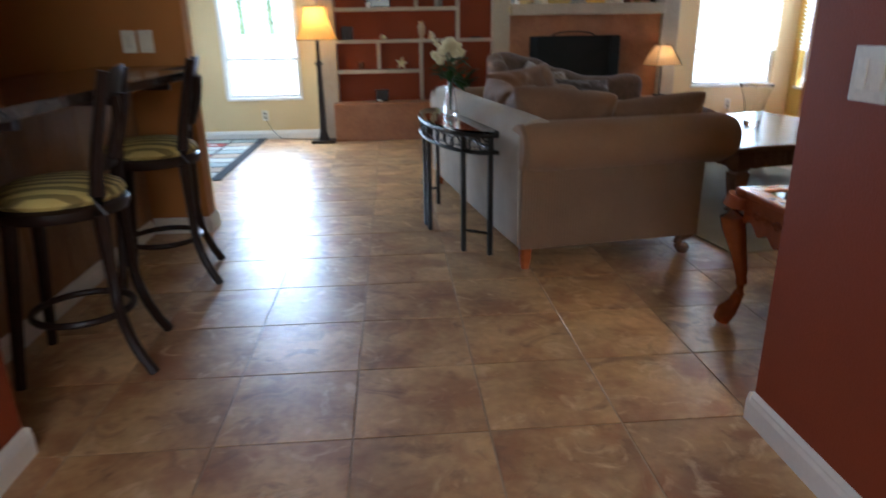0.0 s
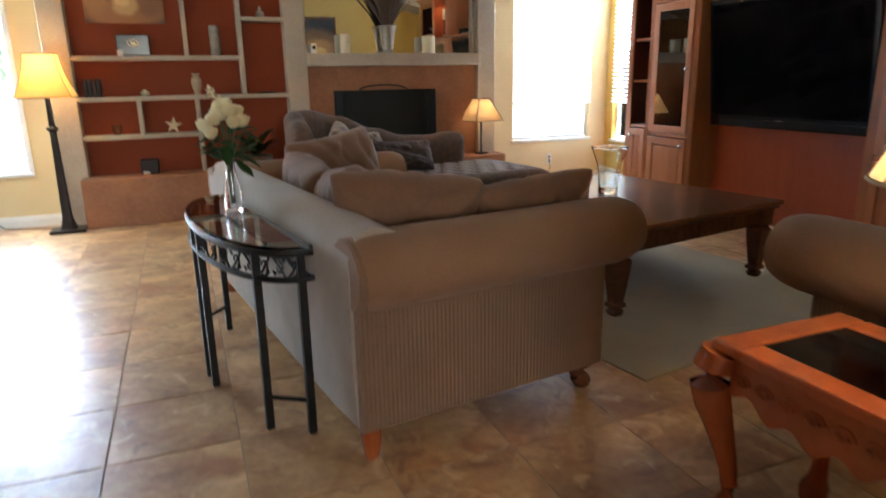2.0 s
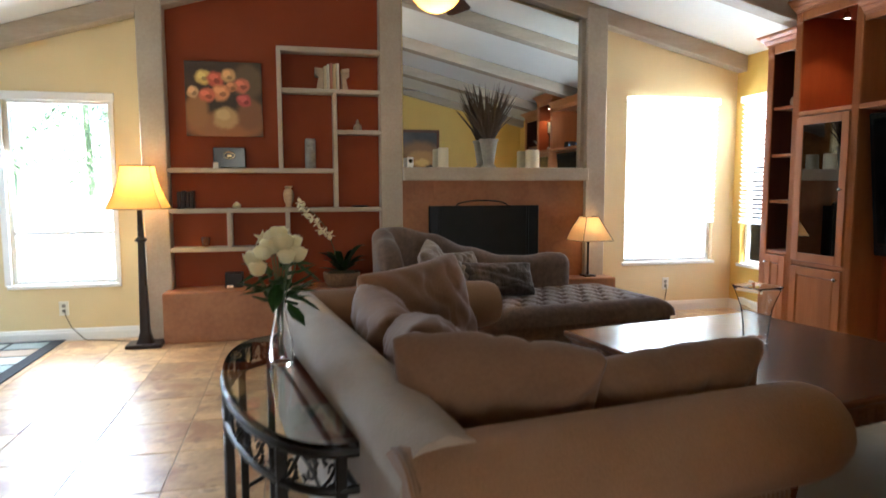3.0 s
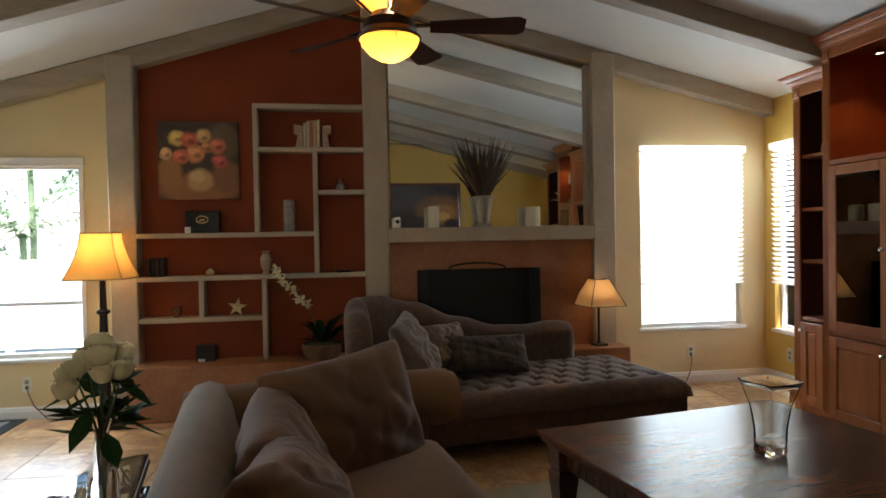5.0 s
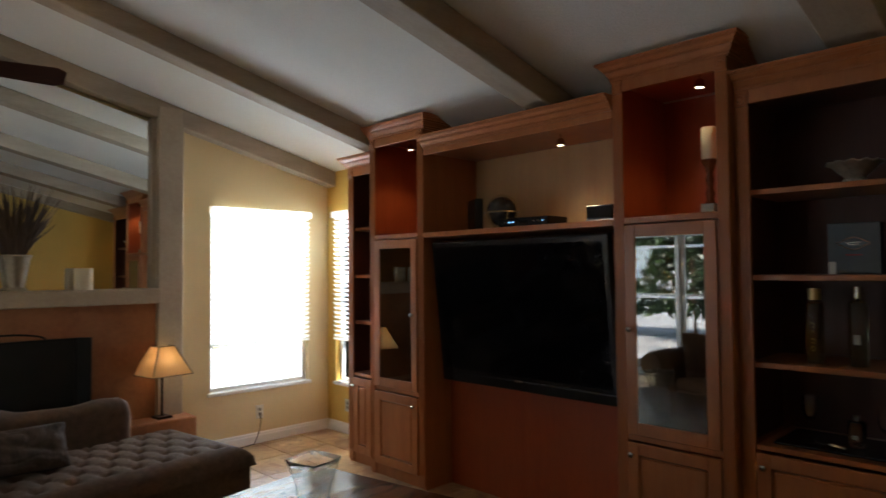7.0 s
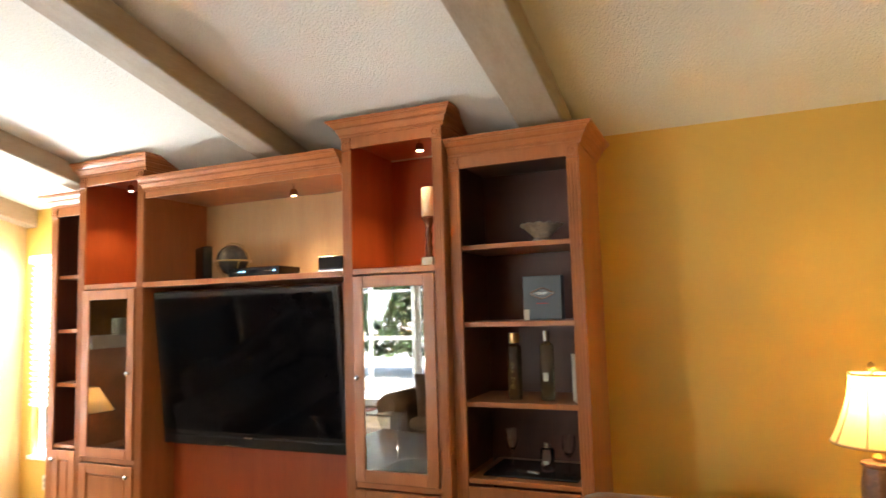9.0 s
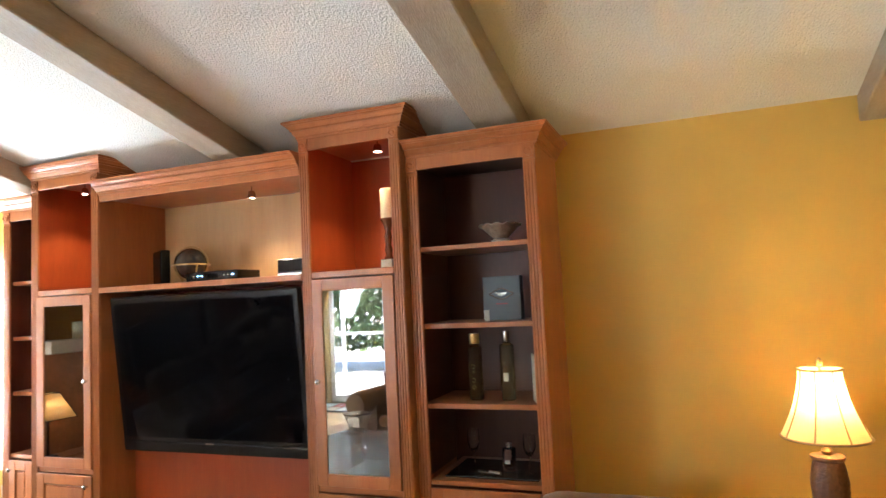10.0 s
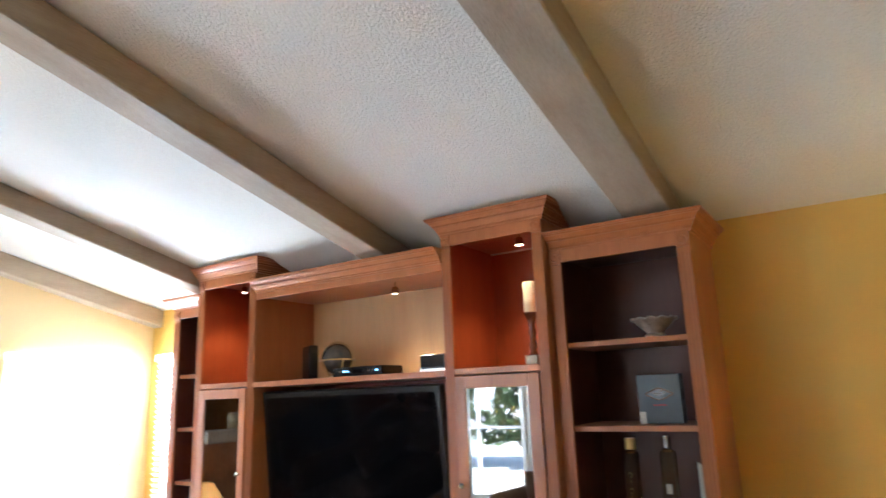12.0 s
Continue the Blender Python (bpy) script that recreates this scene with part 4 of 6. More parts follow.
bm = bmesh.new()
V = grid_surface(bm, chaise_back, 60, 33)
for row in (V[0], V[-1]):
    vs = []
    for w in row:
        if w not in vs:
            vs.append(w)
    try:
        bm.faces.new(vs)
    except ValueError:
        pass
bmesh.ops.remove_doubles(bm, verts=bm.verts, dist=1e-4)
part("backrest", bm, M["damask"], ch, "curved rolled back", smooth=70)
M["greypillow"] = material("grey_brown_brocade", (0.20, 0.138, 0.090), (0.135, 0.092, 0.060), rough=0.8, scale=30, fine=120, bump=0.2, sheen=0.3)
M["ruched"] = material("ruched_dark_taupe", (0.12, 0.088, 0.068), (0.03, 0.02, 0.015), rough=0.9, scale=30, fine=90, bump=0.6, stretch=(1, 0.12, 1), sheen=0.1)
pillow("pillow", on_edge(1.52, 4.50, 0.62, -20, 28, 8), 0.46, 0.46, 0.18, M["greypillow"], "square brocade pillow on the chaise")
pillow("round_pillow", on_edge(1.74, 4.74, 0.60, -60, 25, 0), 0.34, 0.30, 0.16, M["greypillow"], "small round gathered pillow on the chaise")
pillow("lumbar_pillow", on_edge(2.02, 4.72, 0.53, -78, 24, -3), 0.62, 0.27, 0.17, M["ruched"], "dark long gathered lumbar pillow on the chaise")

# ---- coffee table, rugs ----
ct = thing("coffee_table", 2.68, 2.73, 0.010, 10, "dark walnut coffee table with turned legs on a rug", "table")
bx("tabletop", (-0.655, 0.655, -0.68, 0.68, 0.42, 0.45), M["walnut"], ct, "polished walnut top", 0.010, 3)
bx("edge_moulding", (-0.64, 0.64, -0.665, 0.665, 0.402, 0.42), M["walnut"], ct, "", 0.006, 2)
for s in (-1, 1):
    for along in (0, 1):
        dims = (-0.53, 0.53, s * 0.595 - 0.012, s * 0.595 + 0.012, 0.305, 0.402) if along else (s * 0.57 - 0.012, s * 0.57 + 0.012, -0.55, 0.55, 0.305, 0.402)
        a = bx("apron", dims, M["walnut"], ct, "", 0.004)
        for i in range(20):
            c, w = -0.51 + i * 1.02 / 19, 0.016
            dims = (c - w, c + w, s * 0.608 - 0.006, s * 0.608 + 0.006, 0.315, 0.392) if along else (s * 0.583 - 0.006, s * 0.583 + 0.006, c - w, c + w, 0.315, 0.392)
            bx("reed", dims, M["walnut"], a, "", 0.004)
    for t in (-1, 1):
        bm = lathe(bmesh.new(), [(0.052, 0.42), (0.055, 0.40), (0.052, 0.31), (0.040, 0.295), (0.052, 0.28), (0.050, 0.24), (0.030, 0.07), (0.040, 0.06), (0.040, 0.045), (0.024, 0.035), (0.034, 0.02), (0.026, 0.0)], s * 0.57, t * 0.595, 24, True)
        part("leg", bm, M["walnut"], ct, smooth=35)
rug = box(bmesh.new(), 0, 1.75, 0, 2.35, 0.0, 0.010, 0.003)
rug = tagged(make("area_rug", rug, M["rug"]), "pale sage area rug under the coffee table", "rug")
rug.matrix_world = pose(1.90, 1.41, 0, 0, 0, 9)
M["rugdark"] = material("charcoal_rug_pile", (0.045, 0.05, 0.055), (0.03, 0.032, 0.036), rough=1.0, fine=160, bump=0.6)
r1 = thing("runner_rug", -1.62, 4.70, 0, 0, "dark bordered runner rug with coloured squares", "rug")
bx("border", (-0.36, 0.36, -1.08, 1.07, 0.0, 0.010), M["rugdark"], r1, "charcoal border", 0.003)
hues = [(0.50, 0.50, 0.46), (0.36, 0.42, 0.40), (0.36, 0.07, 0.05), (0.55, 0.55, 0.50), (0.42, 0.48, 0.44), (0.48, 0.38, 0.28)]
mats = [material("rug_colour", c, rough=1.0, fine=160, bump=0.6) for c in hues]
for col in range(2):
    for i in range(9):
        y = -0.98 + i * 0.222
        k = (i * 2 + col * 3) % 6
        x0 = -0.27 + col * 0.285
        sq = bx("rug_square", (x0, x0 + 0.255, y, y + 0.185, 0.009, 0.0125), mats[k], r1)
        if k == 2:
            bx("rug_motif", (x0 + 0.09, x0 + 0.165, y + 0.06, y + 0.125, 0.012, 0.0135), mats[3], sq)

# glass vase on the coffee table
vz = thing("glass_vase", 2.70, 2.80, 0.460, 12, "empty flared clear glass vase with ribbed sides", "vase")
prof = [(0.040, 0.0), (0.046, 0.012), (0.044, 0.03), (0.046, 0.10), (0.055, 0.18), (0.078, 0.262), (0.088, 0.285)]
inn = [(0.083, 0.283), (0.072, 0.255), (0.049, 0.175), (0.039, 0.10), (0.037, 0.035), (0.0, 0.032)]
part("body", lathe(bmesh.new(), [(0, 0)] + prof + inn, 0, 0, 40, True), M["thinglass"], vz, smooth=50)

# ---- console table behind the sofa ----
con = thing("console_table", 0.680, 1.56, 0, 10.0, "half-round black iron console table with a glass top", "table")
CLN, CDP = 1.14, 0.245


def half(k, inset=0.0):
    a = math.pi * k
    return (-(CDP - inset) * math.sin(a) ** 0.8, CLN / 2 - (CLN / 2 - inset) * math.cos(a))


N = 36
for z0, z1, ins, mat, nm, lb in ((0.640, 0.655, 0.0, M["smokeglass"], "glass_top", "dark glass top"),):
    bm = bmesh.new()
    top = [bm.verts.new((*half(i / N, ins), z1)) for i in range(N + 1)]
    bot = [bm.verts.new((*half(i / N, ins), z0)) for i in range(N + 1)]
    bm.faces.new(top)
    bm.faces.new(bot[::-1])
    for i in range(N + 1):
        j = (i + 1) % (N + 1)
        bm.faces.new((top[i], bot[i], bot[j], top[j]))
    part(nm, bm, mat, con, lb)
for z, r in ((0.632, 0.013), (0.545, 0.011)):
    part("rim", tube(bmesh.new(), [(*half(i / N, 0.006), z) for i in range(N + 1)], r, 8), M["iron"], con)
    part("rear_bar", tube(bmesh.new(), [(-0.008, 0.01, z), (-0.008, CLN - 0.01, z)], r * 0.9, 8), M["iron"], con)
for i in range(17):
    k = 0.03 + 0.94 * (i + 0.5) / 17
    bm = bmesh.new()

    def band(dk, z):
        x, y = half(min(0.99, max(0.01, k + dk)), 0.008)
        return (x, y, z)
    flip = 1 if i % 2 else -1
    pts = []
    for j in range(20):
        f = j / 19
        turn = 1.2 + f * 5.2
        r = 1 - 0.75 * f
        pts.append(band(0.020 * r * math.cos(turn), 0.588 + flip * 0.034 * r * math.sin(turn)))
    tube(bm, pts, [0.006 - 0.003 * j / 19 for j in range(20)], 6)
    tube(bm, [band(-0.026, 0.588 - flip * 0.036), band(-0.012, 0.588 - flip * 0.012), band(0.004, 0.588 + flip * 0.016), band(0.024, 0.588 + flip * 0.036)], 0.0045, 6)
    for d in (-1, 1):
        c, up = d * 0.016, 0.588 - d * flip * 0.020
        vs = [bm.verts.new(band(c + u * 0.010, up + v * 0.014)) for u, v in ((-1, 0), (0, -0.7), (1, 0.6), (0, 0.8))]
        bm.faces.new(vs)
    part("scroll", bm, M["iron"], con, "leafy iron scroll")
for k, two in ((0.035, 0), (0.20, 0), (0.52, 1), (0.80, 0), (0.965, 0)):
    for dk in ((0,) if not two else (-0.03, 0.03)):
        x, y = half(k + dk, 0.010)
        part("leg", box(bmesh.new(), x - 0.013, x + 0.013, y - 0.013, y + 0.013, 0.0, 0.63, 0.003), M["iron"], con)
for ka, kb in ((0.035, 0.20), (0.80, 0.965)):
    part("stretcher", tube(bmesh.new(), [(*half(ka, 0.01), 0.12), (*half(kb, 0.01), 0.12)], 0.008, 8), M["iron"], con)

# white roses in a glass bottle on the console
fv = thing("flower_vase", 0.50, 2.25, 0.656, 0, "white roses in a tall clear glass bottle", "flowers")
part("bottle", lathe(bmesh.new(), [(0, 0), (0.034, 0), (0.038, 0.02), (0.036, 0.08), (0.020, 0.15), (0.016, 0.19), (0.026, 0.225), (0.023, 0.225), (0.013, 0.19), (0.017, 0.15), (0.032, 0.08), (0.032, 0.01), (0, 0.008)], seg=24), M["glass"], fv, smooth=60)
M["petal"] = shade_material("ivory_petal", (0.90, 0.84, 0.60), 0.45, (0.82, 0.73, 0.44))
M["leaf"] = material("dark_rose_leaf", (0.032, 0.075, 0.018), (0.015, 0.038, 0.010), rough=0.55, scale=12, bump=0.1, spec=0.12)
M["stem"] = material("green_stem", (0.06, 0.10, 0.03), rough=0.6)


def rose(bm, c, r):
    """A full bloom: rings of cupped petals wrapped round a ball, the outer ones opening."""
    for ring, (n, rr, top) in enumerate(((3, 0.38, 1.35), (4, 0.58, 1.1), (5, 0.78, 0.85), (6, 0.95, 0.6), (6, 1.10, 0.25))):
        for i in range(n):
            a = 2 * math.pi * (i / n + ring * 0.17) + 0.3 * rng.random()
            tip = top * (0.9 + 0.2 * rng.random())

            def f(u, v, a=a, rr=rr, tip=tip):
                t = (u - 0.5) * 2.0
                lat = -1.2 + v * (tip * (1 - 0.28 * t * t) + 1.3)
                rad = r * (rr + 0.16 * max(0.0, v - 0.72) / 0.28 * rr)
                aa = a + t * 0.72
                rad *= 1 + 0.16 * v * v * noise.noise(Vector((aa * 2.2, c[0] * 60 + rr * 9, v * 2))) + 0.05 * v * math.sin(t * 5 + a * 3)
                lat += 0.14 * v * noise.noise(Vector((aa * 2.5 + 5, c[1] * 50, rr * 7)))
                return (c[0] + rad * math.cos(lat) * math.cos(aa), c[1] + rad * math.cos(lat) * math.sin(aa), c[2] + rad * math.sin(lat) * 1.05)
            grid_surface(bm, f, 7, 7)


def leaf(bm, base, tip, w):
    a, b = Vector(base), Vector(tip)
    d = b - a
    side = d.cross(Vector((0, 0, 1))).normalized() * w
    mid = a + d * 0.5 + Vector((0, 0, 0.006))
    vs = [bm.verts.new(p) for p in (a, a + d * 0.3 + side * 0.8, a + d * 0.6 + side * 0.85, b, a + d * 0.6 - side * 0.85, a + d * 0.3 - side * 0.8)]
    m1, m2 = bm.verts.new(a + d * 0.3 - Vector((0, 0, 0.008))), bm.verts.new(a + d * 0.6 - Vector((0, 0, 0.006)))
    for q in ((vs[0], vs[1], m1), (vs[1], vs[2], m2, m1), (vs[2], vs[3], m2), (vs[3], vs[4], m2), (vs[4], vs[5], m1, m2), (vs[5], vs[0], m1)):
        bm.faces.new(q)


rng = random.Random(4)
for i, (dx, dy, z) in enumerate(((-0.06, -0.03, 0.36), (-0.10, 0.02, 0.33), (0.02, -0.05, 0.40), (0.05, 0.03, 0.39), (-0.02, 0.05, 0.41), (-0.08, -0.06, 0.30), (0.07, -0.03, 0.35), (0.0, 0.0, 0.43), (-0.03, -0.01, 0.385), (0.03, -0.065, 0.345))):
    bm = bmesh.new()
    dx, dy, z = dx * 0.78, dy * 0.78, 0.385 + (z - 0.385) * 0.8
    rose(bm, (dx, dy, z), 0.023 + 0.006 * rng.random())
    part("rose", bm, M["petal"], fv, "open ivory rose", smooth=80)
    part("stem", tube(bmesh.new(), [(dx * 0.1, dy * 0.1, 0.03), (dx * 0.15, dy * 0.15, 0.2), (dx * 0.8, dy * 0.8, z - 0.06), (dx, dy, z - 0.015)], 0.0028, 6), M["stem"], fv)
for i in range(34):
    a = rng.random() * 6.28
    r0, z0 = 0.02 + 0.03 * rng.random(), 0.20 + 0.14 * rng.random()
    bm = bmesh.new()
    leaf(bm, (r0 * math.cos(a), r0 * math.sin(a), z0), ((r0 + 0.10) * math.cos(a), (r0 + 0.10) * math.sin(a), z0 + 0.14 * (rng.random() - 0.6)), 0.026)
    part("leaf", bm, M["leaf"], fv)

# ---- end tables and lamps ----
def end_table(x, y, w, d, label):
    """Carved side table on cabriole legs with an inset black glass top."""
    ob = thing("end_table", x, y, 0, 0, label, "table", "end tables")
    H = 0.56
    bm = bmesh.new()
    s = 0.075
    for dims in ((0, w, 0, s), (0, w, d - s, d), (0, s, s, d - s), (w - s, w, s, d - s)):
        box(bm, dims[0], dims[1], dims[2], dims[3], H - 0.03, H, 0.008, 2)
    part("top_frame", bm, M["orangewood"], ob, "polished reddish wood frame")
    bx("glass_inset", (s, w - s, s, d - s, H - 0.02, H - 0.006), M["screen"], ob, "black glass inset")
    for horizontal, at, n in ((True, 0.03, w), (True, d - 0.03, w), (False, 0.03, d), (False, w - 0.03, d)):
        bm = bmesh.new()
        K = 28
        top, bot = [], []
        for side in (-0.011, 0.011):
            tr, br = [], []
            for i in range(K + 1):
                f = i / K
                drop = 0.085 + 0.035 * math.sin(f * math.pi) + 0.014 * math.cos(f * math.pi * 8)
                p = (0.05 + f * (n - 0.10), at + side) if horizontal else (at + side, 0.05 + f * (n - 0.10))
                tr.append(bm.verts.new((*p, H - 0.03)))
                br.append(bm.verts.new((*p, H - 0.03 - drop)))
            top.append(tr)
            bot.append(br)
        for i in range(K):
            bm.faces.new((top[0][i], top[0][i + 1], bot[0][i + 1], bot[0][i]))
            bm.faces.new((top[1][i + 1], top[1][i], bot[1][i], bot[1][i + 1]))
            bm.faces.new((bot[0][i], bot[0][i + 1], bot[1][i + 1], bot[1][i]))
        ap = part("carved_apron", bm, M["orangewood"], ob, "scalloped carved apron")
        for i in range(7):
            f = (i + 0.5) / 7
            c = (0.05 + f * (n - 0.10), at) if horizontal else (at, 0.05 + f * (n - 0.10))
            bm = bmesh.new()
            for sgn in (-1, 1):
                pts = []
                for j in range(12):
                    a = j / 11 * 4.4
                    r = 0.022 * (1 - j / 16)
                    u = r * math.cos(a) * sgn
                    pts.append((c[0] + u, c[1] - 0.012 * (1 if at < 0.1 else -1), H - 0.085 + r * math.sin(a)) if horizontal else (c[0] - 0.012 * (1 if at < 0.1 else -1), c[1] + u, H - 0.085 + r * math.sin(a)))
                tube(bm, pts, 0.005, 6)
            part("carved_leaf", bm, M["orangewood"], ap, smooth=True)
    for sx, px in ((-1, 0.031), (1, w - 0.031)):
        for sy, py in ((-1, 0.031), (1, d - 0.031)):
            part("leg", cabriole(bmesh.new(), px, py, H - 0.03, sx * 0.8, sy * 0.8, 0.047), M["orangewood"], ob, smooth=True)
    return ob


end_table(1.435, 0.12, 0.42, 0.535, "reddish carved end table with black glass beside the loveseat")
end_table(4.30, -0.36, 0.44, 0.52, "reddish carved end table in the yellow corner")

M["shade_bright"] = shade_material("lit_cream_lamp_shade", (0.95, 0.80, 0.50), 0.30, (0.9, 0.7, 0.36))
M["shade_gold"] = shade_material("lit_gold_lamp_shade", (0.95, 0.68, 0.24), 0.50, (0.88, 0.58, 0.17))
M["shade_amber"] = shade_material("lit_amber_lamp_shade", (0.90, 0.70, 0.42), 0.30, (0.82, 0.60, 0.32))


def bell_shade(ob, z0, z1, r0, r1, mat, square, label):
    """A flared lamp shade, open above and below, with trim at both edges."""
    prof = []
    for i in range(11):
        f = i / 10
        r = r1 + (r0 - r1) * ((1 - f) ** 1.7)
        prof.append((r, z0 + (z1 - z0) * f))
    bm = bmesh.new()
    seg = 32
    rings = []
    for r, z in prof:
        rings.append([bm.verts.new((r * math.cos(a) * k, r * math.sin(a) * k, z)) for a, k in ((2 * math.pi * i / seg, ((1 / max(abs(math.cos(2 * math.pi * i / seg)), abs(math.sin(2 * math.pi * i / seg)))) ** 0.8 if square else 1.0)) for i in range(seg))])
    for p, q in zip(rings, rings[1:]):
        for i in range(seg):
            bm.faces.new((p[i], p[(i + 1) % seg], q[(i + 1) % seg], q[i]))
    bmesh.ops.solidify(bm, geom=bm.faces[:], thickness=0.003)
    sh = part("shade", bm, mat, ob, label, smooth=50)
    for i in range(8 if not square else 4):
        a = 2 * math.pi * (i + 0.5) / (8 if not square else 4)
        k = (1 / max(abs(math.cos(a)), abs(math.sin(a)))) ** 0.8 if square else 1.0
        part("seam", tube(bmesh.new(), [((r + 0.001) * k * math.cos(a), (r + 0.001) * k * math.sin(a), z) for r, z in prof], 0.0028, 6), M["shadetrim"], sh)
    for (r, z) in (prof[0], prof[-1]):
        pts = []
        for i in range(seg):
            a = 2 * math.pi * i / seg
            k = (1 / max(abs(math.cos(a)), abs(math.sin(a)))) ** 0.8 if square else 1.0
            pts.append((r * math.cos(a) * k, r * math.sin(a) * k, z))
        part("shade_trim", tube(bmesh.new(), pts, 0.005, 6, True), M["shadetrim"], sh)
    return sh


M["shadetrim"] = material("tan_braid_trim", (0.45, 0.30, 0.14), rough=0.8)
fl = thing("floor_lamp", -0.595, 5.42, 0, 0, "dark floor lamp with a lit golden bell shade", "lamp")
part("base", box(bmesh.new(), -0.13, 0.13, -0.10, 0.10, 0.0, 0.03, 0.006), M["espresso"], fl)
part("pole", lathe(bmesh.new(), [(0.066, 0.03), (0.050, 0.06), (0.036, 0.12), (0.029, 0.5), (0.023, 0.80), (0.040, 0.815), (0.040, 0.83), (0.021, 0.845), (0.017, 1.06), (0.012, 1.09), (0.010, 1.24)], seg=20, square=True), M["espresso"], fl, smooth=35)
bell_shade(fl, 1.06, 1.38, 0.205, 0.110, M["shade_gold"], True, "lit golden cloth shade")

hl = thing("table_lamp", 3.15, 5.56, 0.40, 8, "small lamp with a lit square amber shade on the hearth", "lamp", "table lamps")
part("base", box(bmesh.new(), -0.055, 0.055, -0.055, 0.055, 0, 0.018, 0.004), M["espresso"], hl)
part("stem", lathe(bmesh.new(), [(0.014, 0.018), (0.010, 0.05), (0.009, 0.2), (0.011, 0.33), (0.005, 0.34), (0.005, 0.50)], seg=14), M["espresso"], hl, smooth=True)
bm = bmesh.new()
for a, b in (((0.158, 0.33), (0.062, 0.545)),):
    lo = [bm.verts.new((s * a[0], t * a[0], a[1])) for s, t in ((-1, -1), (1, -1), (1, 1), (-1, 1))]
    hi = [bm.verts.new((s * b[0], t * b[0], b[1])) for s, t in ((-1, -1), (1, -1), (1, 1), (-1, 1))]
    for i in range(4):
        bm.faces.new((lo[i], lo[(i + 1) % 4], hi[(i + 1) % 4], hi[i]))
bmesh.ops.solidify(bm, geom=bm.faces[:], thickness=0.003)
hs = part("shade", bm, M["shade_amber"], hl, "lit pyramid shade")
for r_, z_ in ((0.159, 0.332), (0.063, 0.545)):
    part("shade_trim", tube(bmesh.new(), [(-r_, -r_, z_), (r_, -r_, z_), (r_, r_, z_), (-r_, r_, z_)], 0.003, 6, True), M["espresso"], hs)
for s_, t_ in ((-1, -1), (1, -1), (1, 1), (-1, 1)):
    part("shade_trim", tube(bmesh.new(), [(s_ * 0.159, t_ * 0.159, 0.332), (s_ * 0.063, t_ * 0.063, 0.545)], 0.003, 6), M["espresso"], hs)


def urn_lamp(x, y, z, label):
    ob = thing("table_lamp", x, y, z, 0, label, "lamp", "table lamps")
    M.setdefault("urn", material("carved_brown_urn", (0.18, 0.075, 0.03), (0.09, 0.035, 0.015), rough=0.4, scale=30, fine=60, bump=0.5))
    part("base", lathe(bmesh.new(), [(0.075, 0), (0.08, 0.012), (0.06, 0.03), (0.03, 0.045)], seg=24), M["brass"], ob, smooth=True)
    part("urn", lathe(bmesh.new(), [(0.03, 0.045), (0.05, 0.08), (0.068, 0.15), (0.072, 0.22), (0.062, 0.28), (0.055, 0.305), (0.065, 0.315), (0.063, 0.325), (0.02, 0.33)], seg=24), M["urn"], ob, "carved brown urn", smooth=True)
    part("neck", lathe(bmesh.new(), [(0.016, 0.33), (0.024, 0.345), (0.012, 0.36), (0.007, 0.40), (0.007, 0.69)], seg=14), M["brass"], ob, smooth=True)
    bell_shade(ob, 0.40, 0.675, 0.165, 0.082, M["shade_bright"], False, "lit cream bell shade with a scalloped foot")
    part("finial", lathe(bmesh.new(), [(0.005, 0.685), (0.012, 0.695), (0.013, 0.71), (0.006, 0.72), (0, 0.724)], seg=14), M["brass"], ob, "brass ball finial", smooth=True)
    return ob


urn_lamp(4.36, -0.09, 0.555, "urn table lamp with a lit cream shade in the corner")
urn_lamp(1.66, 0.30, 0.555, "urn table lamp with a lit cream shade on the end table")

# ---- ceiling fan ----
fan = thing("ceiling_fan", 1.34, 3.75, 0.03, 0, "bronze ceiling fan with amber glass bowls, lit", "fan")
M["bronze"] = material("dark_bronze", (0.05, 0.03, 0.02), (0.03, 0.018, 0.012), rough=0.4, metal=0.7, fine=60, bump=0.1)
M["amber"] = shade_material("cloudy_amber_glass", (1.0, 0.56, 0.14), 0.6, (0.9, 0.45, 0.1))
M["amber2"] = shade_material("cloudy_amber_petal_glass", (1.0, 0.56, 0.16), 0.6, (0.9, 0.45, 0.1))
M["blade"] = material("mahogany_fan_blade", (0.10, 0.035, 0.02), (0.06, 0.02, 0.012), rough=0.35, scale=4, fine=30, stretch=(1, 8, 8))
part("downrod", lathe(bmesh.new(), [(0.014, 2.52), (0.014, 3.12), (0.07, 3.135), (0.075, 3.20)], seg=16), M["bronze"], fan, smooth=40)
part("motor", lathe(bmesh.new(), [(0.02, 2.265), (0.11, 2.27), (0.135, 2.30), (0.125, 2.345), (0.08, 2.365), (0.05, 2.375), (0.03, 2.40), (0.014, 2.54)], seg=32), M["bronze"], fan, smooth=40)
part("lower_bowl", lathe(bmesh.new(), [(0.0, 2.150), (0.05, 2.156), (0.10, 2.185), (0.135, 2.225), (0.15, 2.262), (0.145, 2.263), (0.0, 2.262)], seg=32), M["amber"], fan, "lit amber glass bowl", smooth=60)
part("bowl_rim", tube(bmesh.new(), [(0.151 * math.cos(a), 0.151 * math.sin(a), 2.264) for a in (2 * math.pi * i / 36 for i in range(36))], 0.007, 8, True), M["bronze"], fan)
